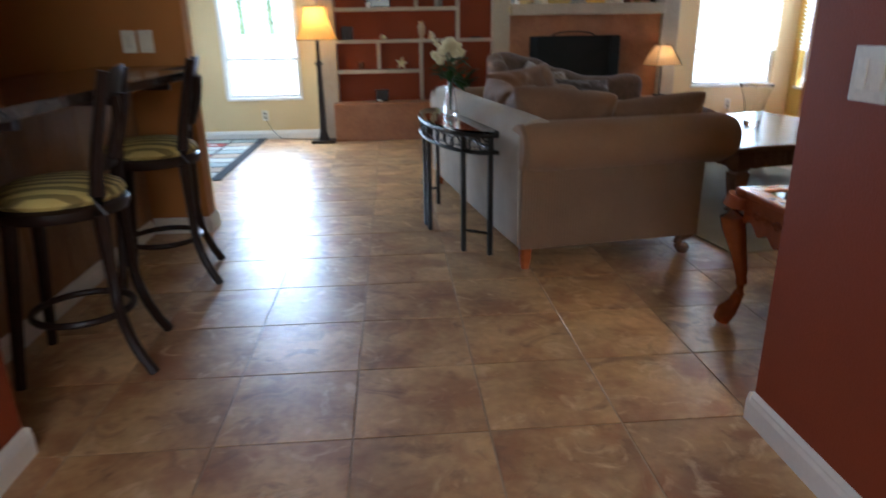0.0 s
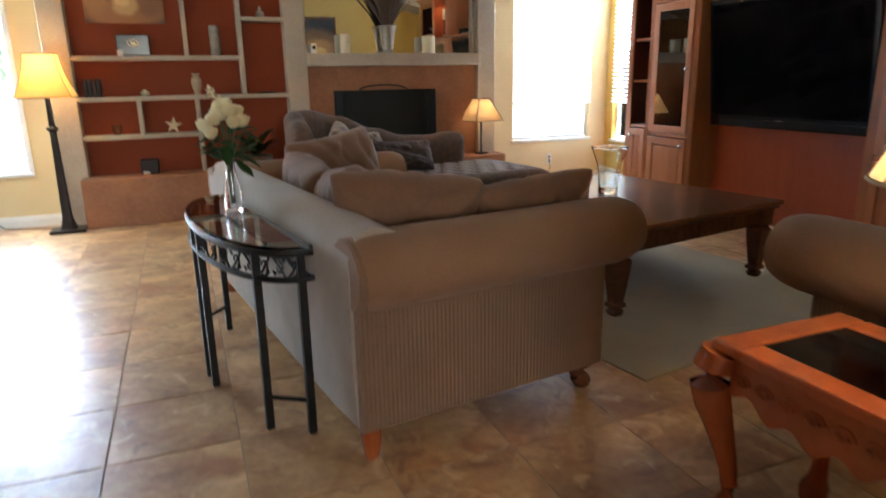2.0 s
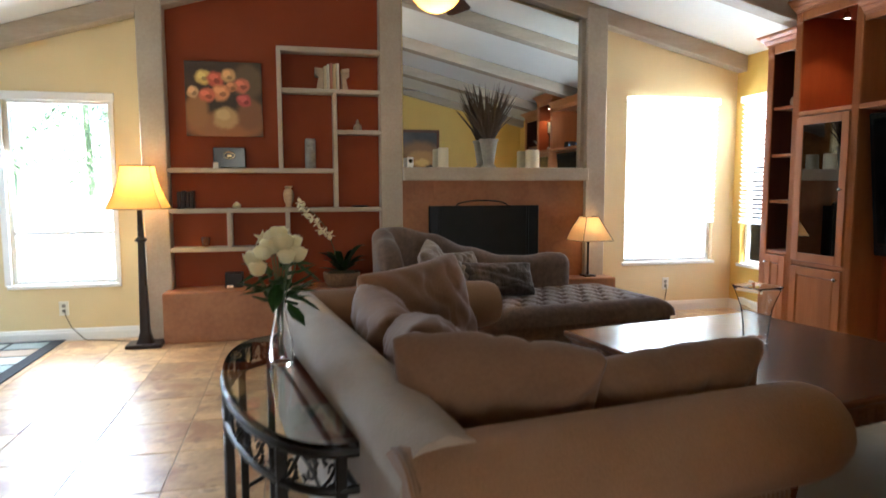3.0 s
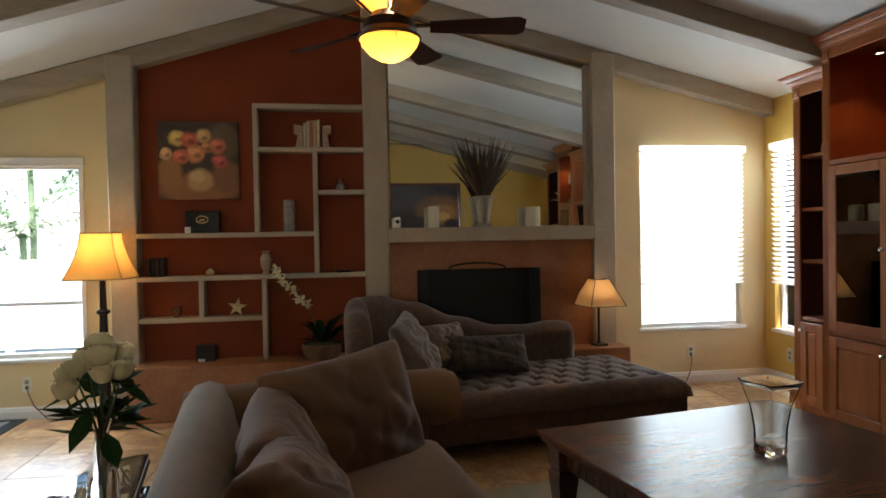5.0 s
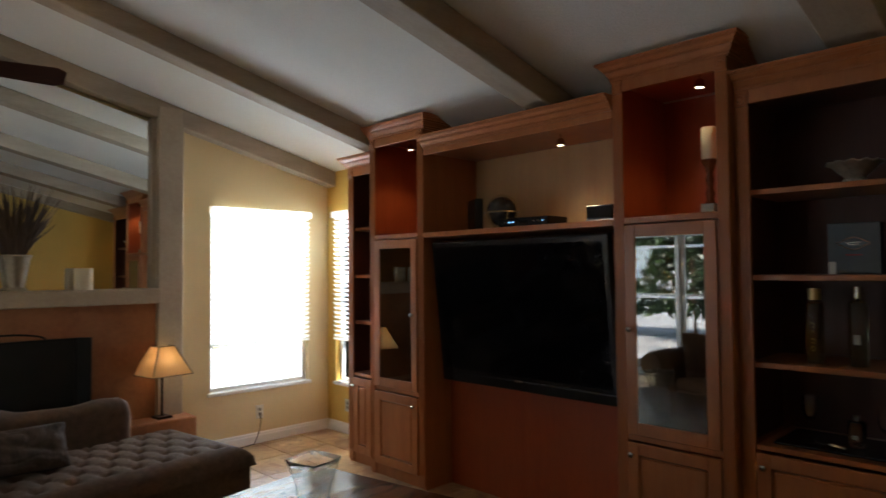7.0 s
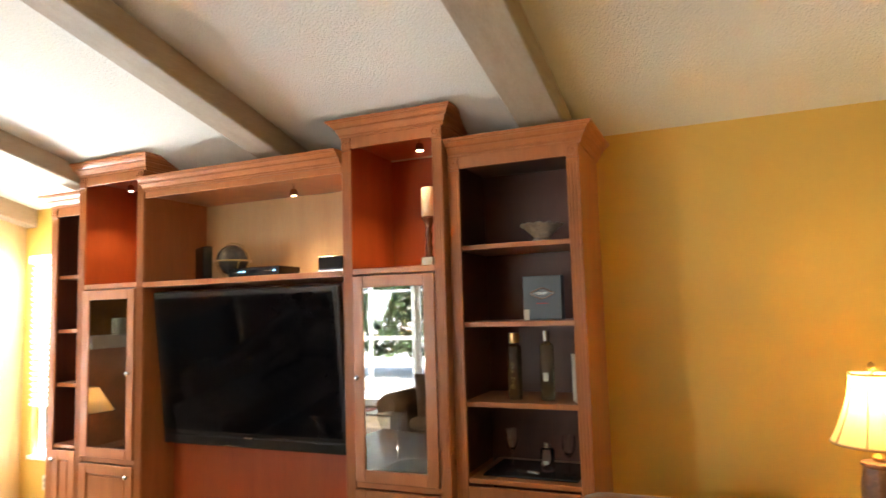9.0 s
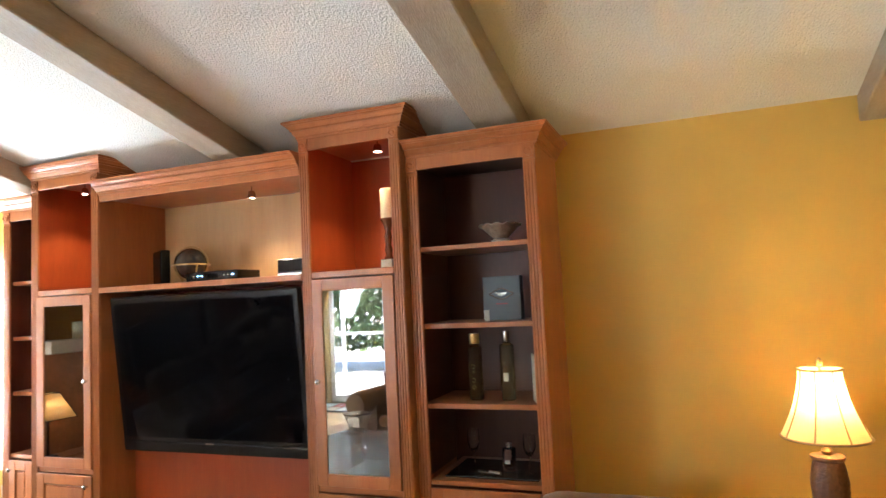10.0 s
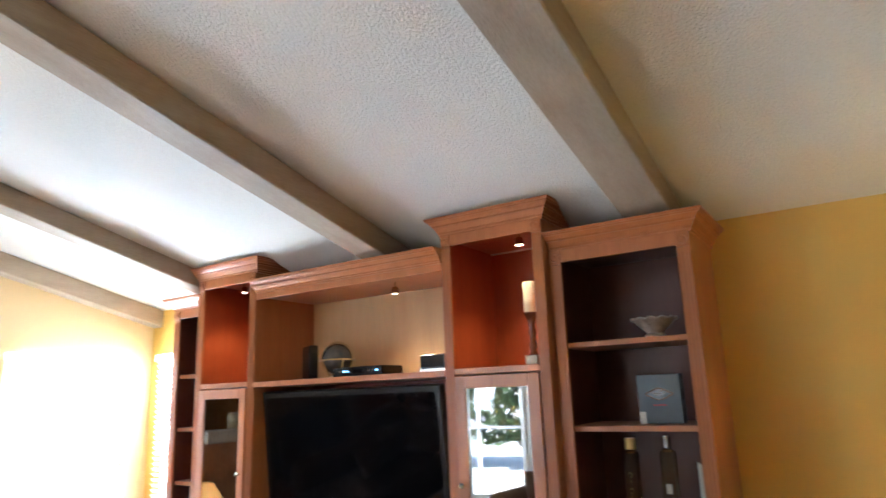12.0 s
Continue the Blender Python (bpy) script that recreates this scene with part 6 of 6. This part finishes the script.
turned("votive_glass", -0.165, ybk, 0.737, [(0, 0), (0.022, 0), (0.034, 0.03), (0.038, 0.08), (0.034, 0.08), (0.02, 0.01), (0, 0.01)], M["smokeglass"], "small brown glass votive on the shelf", "glass")
turned("ashtray", 1.09, ybk, 1.049, [(0, 0), (0.06, 0), (0.07, 0.012), (0.06, 0.010), (0, 0.006)], M["black"], "flat dark dish on the shelf", "dish")
bm = bmesh.new()
front, back = bm.verts.new((0, -0.014, 0)), bm.verts.new((0, 0.014, 0))
ring = [bm.verts.new(((0.075 if k % 2 == 0 else 0.030) * math.sin(k * math.pi / 5), 0, (0.075 if k % 2 == 0 else 0.030) * math.cos(k * math.pi / 5))) for k in range(10)]
for k in range(10):
    bm.faces.new((front, ring[k], ring[(k + 1) % 10]))
    bm.faces.new((back, ring[(k + 1) % 10], ring[k]))
star = tagged(make("starfish", bm, M["petal"]), "white starfish leaning in the shelf box", "starfish")
star.matrix_world = pose(0.275, 5.70, 0.797, -12, 8, 0)
for i in range(4):
    bk = thing("book", -0.35 + i * 0.032, ybk, 1.049, 0, "dark upright book at the shelf end", "book", "books on the shelf")
    bx("cover", (-0.013, 0.013, -0.05, 0.055, 0, 0.135 + 0.006 * (i % 2)), M["espresso"], bk, "", 0.002)
    bx("pages", (-0.010, 0.010, -0.047, 0.0565, 0.004, 0.13), M["ivory"], bk)
db = thing("small_box", 0.05, ybk - 0.02, 0.401, 0, "small dark box with a white tag on the hearth", "box")
bx("case", (-0.07, 0.07, -0.05, 0.05, 0, 0.12), M["espresso"], db, "", 0.006)
bx("tag", (-0.055, -0.005, -0.053, -0.05, 0.0, 0.022), M["white"], db)

# orchid in a basket on the hearth
orc = thing("orchid_plant", 0.92, 5.56, 0.401, 0, "white orchid with long leaves in a woven basket", "plant")
M["wicker"] = material("brown_wicker", (0.20, 0.11, 0.05), (0.09, 0.045, 0.02), rough=0.7, scale=40, fine=90, bump=0.8)
part("basket", lathe(bmesh.new(), [(0, 0), (0.12, 0), (0.15, 0.05), (0.155, 0.11), (0.145, 0.115), (0.12, 0.05), (0, 0.03)], seg=28), M["wicker"], orc, "woven basket", smooth=40)
M["moss"] = material("dry_moss", (0.06, 0.06, 0.025), rough=0.95, fine=60, bump=0.8)
part("moss", lathe(bmesh.new(), [(0.142, 0.08), (0.10, 0.115), (0, 0.125)], seg=20), M["moss"], orc, smooth=True)
rng = random.Random(12)
for i in range(18):
    a = rng.random() * 6.28
    L, up = 0.13 + 0.13 * rng.random(), 0.03 + 0.20 * rng.random()
    c, s = math.cos(a), math.sin(a) * 0.5

    def lf(u, v, c=c, s=s, L=L, up=up):
        w = 0.034 * math.sin(math.pi * min(1, 0.08 + v * 0.92)) * (2 * u - 1)
        return (c * L * v - s * w * 2, s * L * v + c * w, 0.11 + up * math.sin(v * 1.9))
    bm = bmesh.new()
    grid_surface(bm, lf, 3, 8)
    bmesh.ops.solidify(bm, geom=bm.faces[:], thickness=0.002)
    part("leaf", bm, M["leaf"], orc, smooth=60)
stem_pts = [(-0.03, -0.02, 0.11), (-0.06, -0.03, 0.30), (-0.12, -0.05, 0.48), (-0.22, -0.06, 0.60), (-0.31, -0.07, 0.66)]
part("flower_stem", tube(bmesh.new(), stem_pts, 0.0035, 6), M["stem"], orc)
for i, (x, y, z) in enumerate(((-0.31, -0.08, 0.655), (-0.28, -0.08, 0.61), (-0.24, -0.09, 0.57), (-0.33, -0.07, 0.69), (-0.20, -0.09, 0.53), (-0.14, -0.09, 0.455), (-0.10, -0.09, 0.43), (-0.17, -0.08, 0.47))):
    bm = bmesh.new()
    for k in range(5):
        t = 2 * math.pi * k / 5 + i
        leaf(bm, (x, y, z), (x + 0.046 * math.cos(t), y - 0.014 - 0.01 * (k % 2), z + 0.046 * math.sin(t)), 0.023)
    part("orchid_bloom", bm, M["petal"], orc, "white orchid bloom")

# ---- things in the wall unit ----
sb = thing("satellite_speaker", 4.44, 3.49, 1.764, -32, "black upright media box on the cabinet shelf", "speaker")
bx("case", (-0.028, 0.028, -0.095, 0.095, 0.006, 0.215), M["plasticblack"], sb, "", 0.006, 2)
bx("foot", (-0.045, 0.045, -0.07, 0.07, 0, 0.008), M["plasticblack"], sb)
bx("front_plate", (-0.031, -0.027, -0.088, 0.088, 0.015, 0.207), M["screen"], sb)
gl = thing("desk_globe", 4.42, 3.24, 1.764, 20, "dark gemstone globe in a brass ring stand", "globe")
M["globe"] = material("dark_inlaid_globe", (0.09, 0.07, 0.045), (0.02, 0.02, 0.025), rough=0.2, scale=9, fine=30, bump=0.05)
part("base", lathe(bmesh.new(), [(0.05, 0), (0.055, 0.008), (0.02, 0.016), (0.010, 0.035)], seg=20), M["brass"], gl, smooth=True)
part("ball", lathe(bmesh.new(), [(0.096 * math.sin(math.pi * k / 16), 0.118 - 0.096 * math.cos(math.pi * k / 16)) for k in range(17)], seg=28), M["globe"], gl, smooth=True)
part("meridian", tube(bmesh.new(), [(0.0, 0.106 * math.cos(t), 0.118 + 0.106 * math.sin(t)) for t in (2 * math.pi * k / 32 for k in range(32))], 0.004, 6, True), M["brass"], gl)
part("horizon_ring", tube(bmesh.new(), [(0.112 * math.cos(t), 0.112 * math.sin(t), 0.110) for t in (2 * math.pi * k / 32 for k in range(32))], 0.005, 6, True), M["brass"], gl)
for t in (0.8, 2.4, 3.9, 5.5):
    part("stand_leg", tube(bmesh.new(), [(0.1 * math.cos(t), 0.1 * math.sin(t), 0.105), (0.075 * math.cos(t), 0.075 * math.sin(t), 0.05), (0.05 * math.cos(t), 0.05 * math.sin(t), 0.006)], 0.005, 6), M["brass"], gl)
vb = thing("cable_box", 4.39, 2.97, 1.764, 0, "flat black cable box with blue indicator lights", "cable box")
bx("case", (-0.10, 0.10, -0.19, 0.19, 0, 0.055), M["plasticblack"], vb, "", 0.004)
M["bluelight"] = glow_material("blue_indicator", (0.25, 0.6, 1.0), 0.8)
bx("display", (-0.1025, -0.099, -0.04, 0.03, 0.018, 0.038), M["screen"], vb)
for i, y in enumerate((-0.15, -0.12, -0.09, 0.07, 0.10, 0.13)):
    bx("indicator", (-0.102, -0.099, y - 0.006, y + 0.006, 0.026, 0.032), M["bluelight"] if i in (0, 3, 4) else M["chrome"], vb)
ra = thing("table_radio", 4.44, 2.50, 1.764, 0, "small black and silver table radio on the shelf", "radio")
bx("case", (-0.05, 0.05, -0.085, 0.085, 0.02, 0.10), M["plasticblack"], ra, "", 0.004)
bx("silver_band", (-0.052, 0.05, -0.085, 0.085, 0.0, 0.02), M["chrome"], ra, "silver base")
bx("speaker_grille", (-0.053, -0.049, -0.078, 0.078, 0.03, 0.092), M["mesh"], ra)
cs = thing("candlestick", 4.39, 1.872, 1.769, 0, "turned dark candlestick with a tall cream candle", "candlestick")
part("square_foot", box(bmesh.new(), -0.035, 0.035, -0.035, 0.035, 0, 0.05, 0.004), M["pewter"], cs)
part("stem", lathe(bmesh.new(), [(0.025, 0.05), (0.016, 0.07), (0.022, 0.10), (0.014, 0.13), (0.020, 0.17), (0.014, 0.20), (0.024, 0.235), (0.038, 0.262), (0.036, 0.27)], seg=18), M["walnut"], cs, smooth=True)
part("candle", lathe(bmesh.new(), [(0.036, 0.27), (0.036, 0.425), (0.032, 0.43), (0, 0.425)], seg=22), M["wax"], cs, "cream pillar candle", smooth=40)
M["silver"] = material("ornate_silver", (0.66, 0.61, 0.50), (0.36, 0.32, 0.25), rough=0.32, metal=0.55, scale=45, fine=120, bump=0.4)
bw = thing("silver_bowl", 4.46, 1.27, 1.865, 0, "ornate silver footed bowl on the shelf", "bowl")
part("bowl", lathe(bmesh.new(), [(0.0, 0), (0.045, 0), (0.048, 0.012), (0.035, 0.022), (0.07, 0.055), (0.098, 0.085), (0.104, 0.088), (0.095, 0.082), (0.05, 0.04), (0, 0.03)], seg=32), M["silver"], bw, smooth=50)
part("beaded_rim", tube(bmesh.new(), [((0.102 + 0.004 * math.cos(12 * t)) * math.cos(t), (0.102 + 0.004 * math.cos(12 * t)) * math.sin(t), 0.088 + 0.004 * math.sin(12 * t)) for t in (2 * math.pi * k / 72 for k in range(72))], 0.005, 6, True), M["silver"], bw)
bxx = thing("gift_box", 4.50, 1.285, 1.470, 0, "slate blue box with a silver emblem", "box")
M["slate"] = material("slate_blue_board", (0.10, 0.125, 0.14), (0.085, 0.105, 0.12), rough=0.5, fine=60, bump=0.05)
bx("case", (-0.03, 0.03, -0.10, 0.10, 0, 0.225), M["slate"], bxx, "", 0.003)
part("emblem", tube(bmesh.new(), [(-0.031, (0.055 + 0.008 * math.cos(6 * t)) * math.cos(t), 0.135 + (0.022 + 0.005 * math.cos(4 * t)) * math.sin(t)) for t in (2 * math.pi * k / 48 for k in range(48))], 0.0028, 6, True), M["chrome"], bxx, "silver scroll emblem")
for z, w in ((0.137, 0.03), (0.128, 0.02)):
    bx("emblem_line", (-0.0325, -0.03, -w, w, z, z + 0.004), M["chrome"], bxx)
bx("red_line", (-0.0325, -0.03, -0.03, 0.03, 0.082, 0.087), M["redink"], bxx)
bx("tax_label", (-0.0325, -0.03, 0.07, 0.098, 0.0, 0.055), M["ivory"], bxx)
M["greenglass"] = glass_material("pale_green_glass", (0.80, 0.88, 0.62))
M["oliveglass"] = glass_material("olive_glass", (0.80, 0.80, 0.52))


def bottle(x, y, z, h, r, mat, cap, label, letters=False):
    ob = thing("bottle", x, y, z, 0, label, "bottle", "bottles on the shelf")
    part("glass_body", lathe(bmesh.new(), [(0, 0), (r * 0.9, 0), (r, 0.01), (r, h * 0.77), (r * 0.93, h * 0.80), (r * 0.45, h * 0.83), (r * 0.40, h * 0.87), (0, h * 0.87)], seg=24), mat, ob, smooth=40)
    part("cap", lathe(bmesh.new(), [(r * (0.74 if letters else 0.46), h * 0.85), (r * (0.76 if letters else 0.48), h), (0, h)], seg=18), cap, ob, smooth=40)
    if letters:
        for k in range(4):
            bm = tube(bmesh.new(), [(-r - 0.001, 0.010 * math.cos(t), h * 0.2 + k * 0.035 + 0.012 * math.sin(t)) for t in ((0, 1.5, 3.1, 4.7, 6.28), (0.4, 1.6, 2.8, 4.4, 5.6), (1.57, 3.6, 1.57, 5.8, 1.57), (0.2, 1.2, 2.9, 4.0, 5.2))[k]], 0.0022, 5)
            part("gold_mark", bm, M["brass"], ob, "gold mark")
    else:
        bx("label_band", (-r - 0.001, -r + 0.004, -0.012, 0.012, h * 0.28, h * 0.4), M["ivory"], ob)
    return ob


bottle(4.47, 1.445, 1.071, 0.335, 0.036, M["oliveglass"], M["brass"], "slim bottle with gold marks and a gold cap", True)
bottle(4.47, 1.275, 1.071, 0.345, 0.036, M["greenglass"], M["chrome"], "clear pale bottle with a silver cap")
fr = thing("photo_card", 4.44, 1.135, 1.071, -70, "pale card standing against the bookcase side", "card")
bx("card", (-0.002, 0.002, -0.05, 0.05, 0, 0.23), M["ivory"], fr)


def goblet(x, y, z, h):
    ob = thing("wine_glass", x, y, z, 0, "cut crystal wine glass on the dark tray", "glass", "crystal glasses")
    part("bowl", lathe(bmesh.new(), [(0, 0), (0.03, 0), (0.031, 0.004), (0.006, 0.012), (0.005, h * 0.45), (0.02, h * 0.52), (0.032, h * 0.7), (0.030, h), (0.028, h), (0.028, h * 0.7), (0.014, h * 0.55), (0, h * 0.52)], seg=22), M["glass"], ob, smooth=40)


goblet(4.45, 1.47, 0.715, 0.21)
goblet(4.45, 1.18, 0.715, 0.19)
bottle(4.50, 1.30, 0.715, 0.14, 0.035, M["glass"], M["chrome"], "small cut crystal decanter")
tr = tagged(make("tray", box(bmesh.new(), 4.36, 4.70, 1.12, 1.60, 0.7035, 0.714, 0.004), M["plasticblack"]), "black tray under the crystal glasses", "tray")
co = thing("corkscrew", 4.40, 1.36, 0.715, 70, "silver corkscrew lying on the tray", "corkscrew")
part("handle", tube(bmesh.new(), [(-0.05, 0, 0.012), (0.02, 0, 0.012)], 0.010, 8), M["chrome"], co)
part("screw", tube(bmesh.new(), [(0.02 + 0.004 * k, 0.006 * math.cos(k * 1.3), 0.010 + 0.006 * math.sin(k * 1.3)) for k in range(20)], 0.002, 5), M["chrome"], co)
for (x, y, z, h) in ((4.45, 4.56, 1.852, 0.10), (4.45, 4.62, 1.852, 0.07)):
    turned("small_jar", x, y, z, [(0, 0), (0.025, 0), (0.03, h * 0.5), (0.02, h), (0, h)], M["travertine"], "small stone jar in the narrow bookcase", "jar")

# ---- outdoors ----
M["lawn"] = material("sunlit_paving", (0.55, 0.53, 0.48), (0.45, 0.43, 0.38), rough=0.9, scale=1.5, fine=20, bump=0.2)
# Lit and shaded copies of one foliage: palm paled for sun glare, hedge darkened.
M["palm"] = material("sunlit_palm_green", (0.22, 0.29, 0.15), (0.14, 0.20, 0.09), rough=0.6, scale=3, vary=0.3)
M["hedge"] = material("shaded_garden_foliage", (0.075, 0.125, 0.038), (0.03, 0.06, 0.016), rough=0.6, scale=3, vary=0.3)
bm = bmesh.new()
box(bm, -400, 400, YN + 0.16, 400, -0.16, -0.14)
box(bm, -400, XL - 0.16, -400, YN + 0.16, -0.16, -0.14)
box(bm, XR + 0.16, 400, -400, YN + 0.16, -0.16, -0.14)
box(bm, XL - 0.16, XR + 0.16, -400, -4.4, -0.16, -0.14)
tagged(make("ground", bm, M["lawn"]), "pale sunlit patio and ground", "ground", kind="structure")
fence = thing("patio_fence", 0, 0, -0.14, 0, "white slatted garden fence", "fence")
M["fence"] = material("white_fence_paint", (0.78, 0.78, 0.75), rough=0.6)
for i in range(9):
    bx("post", (-8.0 + i * 1.6, -7.92 + i * 1.6, 9.5, 9.58, 0, 1.3), M["fence"], fence)
for z in (0.1, 0.33, 0.56, 0.79, 1.02):
    bx("rail", (-8.0, 5.0, 9.49, 9.51, z, z + 0.22), M["fence"], fence)
cage = thing("patio_screen_frame", 0, 0, -0.14, 0, "white framed patio screen enclosure", "frame")
for i in range(7):
    bx("post", (-5.06, -5.0, 0.4 + i * 1.1, 0.46 + i * 1.1, 0, 3.0), M["fence"], cage)
for z in (1.1, 2.1, 3.0):
    bx("rail", (-5.05, -5.01, -0.5, 7.5, z - 0.05, z), M["fence"], cage)


def palm(x, y, h, seed):
    """A palm clump: ringed stem and arching fronds of many narrow leaflets."""
    ob = thing("palm_tree", x, y, -0.14, 0, "green palm with arching fronds in the garden", "tree", "garden palms")
    r = random.Random(seed)
    # North palms take the glare-paled green on the trunk as well.
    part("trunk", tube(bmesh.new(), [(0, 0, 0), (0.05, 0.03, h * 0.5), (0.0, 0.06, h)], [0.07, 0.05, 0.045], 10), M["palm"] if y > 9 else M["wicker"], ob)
    bm = bmesh.new()
    for i in range(22):
        a, L, rise = r.random() * 6.28, 1.0 + 0.9 * r.random(), 0.2 + 0.9 * r.random()
        c, s = math.cos(a), math.sin(a)
        prev = None
        for k in range(16):
            f = k / 15
            p = Vector((c * L * f, s * L * f + 0.06, h + rise * math.sin(f * 2.6) - 0.5 * f * f))
            for sg in (-1, 1):
                tip = p + Vector((-s * sg, c * sg, 0)) * 0.33 * math.sin(math.pi * min(1, 0.15 + f * 0.85)) + Vector((c * 0.12, s * 0.12, -0.10))
                w = Vector((c, s, 0)) * 0.022
                q = [bm.verts.new(t) for t in (p - w, p + w, tip)]
                bm.faces.new(q)
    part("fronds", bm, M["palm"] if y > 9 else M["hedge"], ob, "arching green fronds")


for k, (x, y, h) in enumerate(((-7.0, 1.0, 1.5), (-7.3, 2.9, 2.2), (-7.0, 4.9, 1.2), (-7.4, 6.6, 2.0), (-3.4, 10.4, 1.6), (-2.0, 10.8, 2.2), (-4.8, 10.6, 1.4), (-2.7, 11.6, 2.8), (-3.9, 11.8, 3.0), (-1.3, 11.4, 1.4))):
    palm(x, y, h, 20 + k)
r = random.Random(5)
bm = bmesh.new()
for i in range(15000):
    p = Vector((-9.0 + 1.9 * r.random(), -6 + 16 * r.random(), 0.4 + 5.2 * r.random()))
    d1, d2 = Vector((r.gauss(0, 1), r.gauss(0, 1), r.gauss(0, 1))).normalized() * 0.19, Vector((r.gauss(0, 1), r.gauss(0, 1), r.gauss(0, 1))).normalized() * 0.09
    q = [bm.verts.new(t) for t in (p - d1, p + d2, p + d1, p - d2)]
    bm.faces.new(q)
tagged(make("hedge", bm, M["hedge"]), "dense green garden hedge beyond the patio", "hedge", kind="stuff")

# ---- floor tiles ----
def tile_mesh():
    bm = bmesh.new()
    g = 0.0027
    box(bm, g, T - g, g, T - g, -0.0034, 0.0, 0.0011)
    me = bpy.data.meshes.new("tile")
    bm.to_mesh(me)
    bm.free()
    me.materials.append(M["tile"])
    return me


floor_ob = bpy.data.objects["floor"]
me = tile_mesh()
cells = []
for i in range(-6, 13):
    for j in range(-11, 15):
        x, y = i * T, j * T
        if x < XL - T or x > XR or y > YN or y < -4.3:
            continue
        cells.append((x, y))
near = [c for c in cells if -1.3 <= c[0] <= 3.4 and -2.1 <= c[1] <= 5.8]
near = sorted(near, key=lambda c: abs(c[0] - 0.4))[:300]
chosen = set(near)
for x, y in near:
    t = new("tile", me)
    t.parent = floor_ob
    t.location = (x, y, 0)
bm = bmesh.new()
for x, y in cells:
    if (x, y) not in chosen:
        x0, x1, y0, y1 = max(x, XL - 0.1) + 0.0036, min(x + T, XR + 0.1) - 0.0034, y + 0.0036, min(y + T, YN + 0.1) - 0.0036
        if x1 > x0 and y1 > y0:
            box(bm, x0, x1, y0, y1, -0.0034, 0.0)
tagged(part("outer_tiles", bm, M["tile"], floor_ob), "mottled brown floor tiles along the walls", "", kind="stuff")
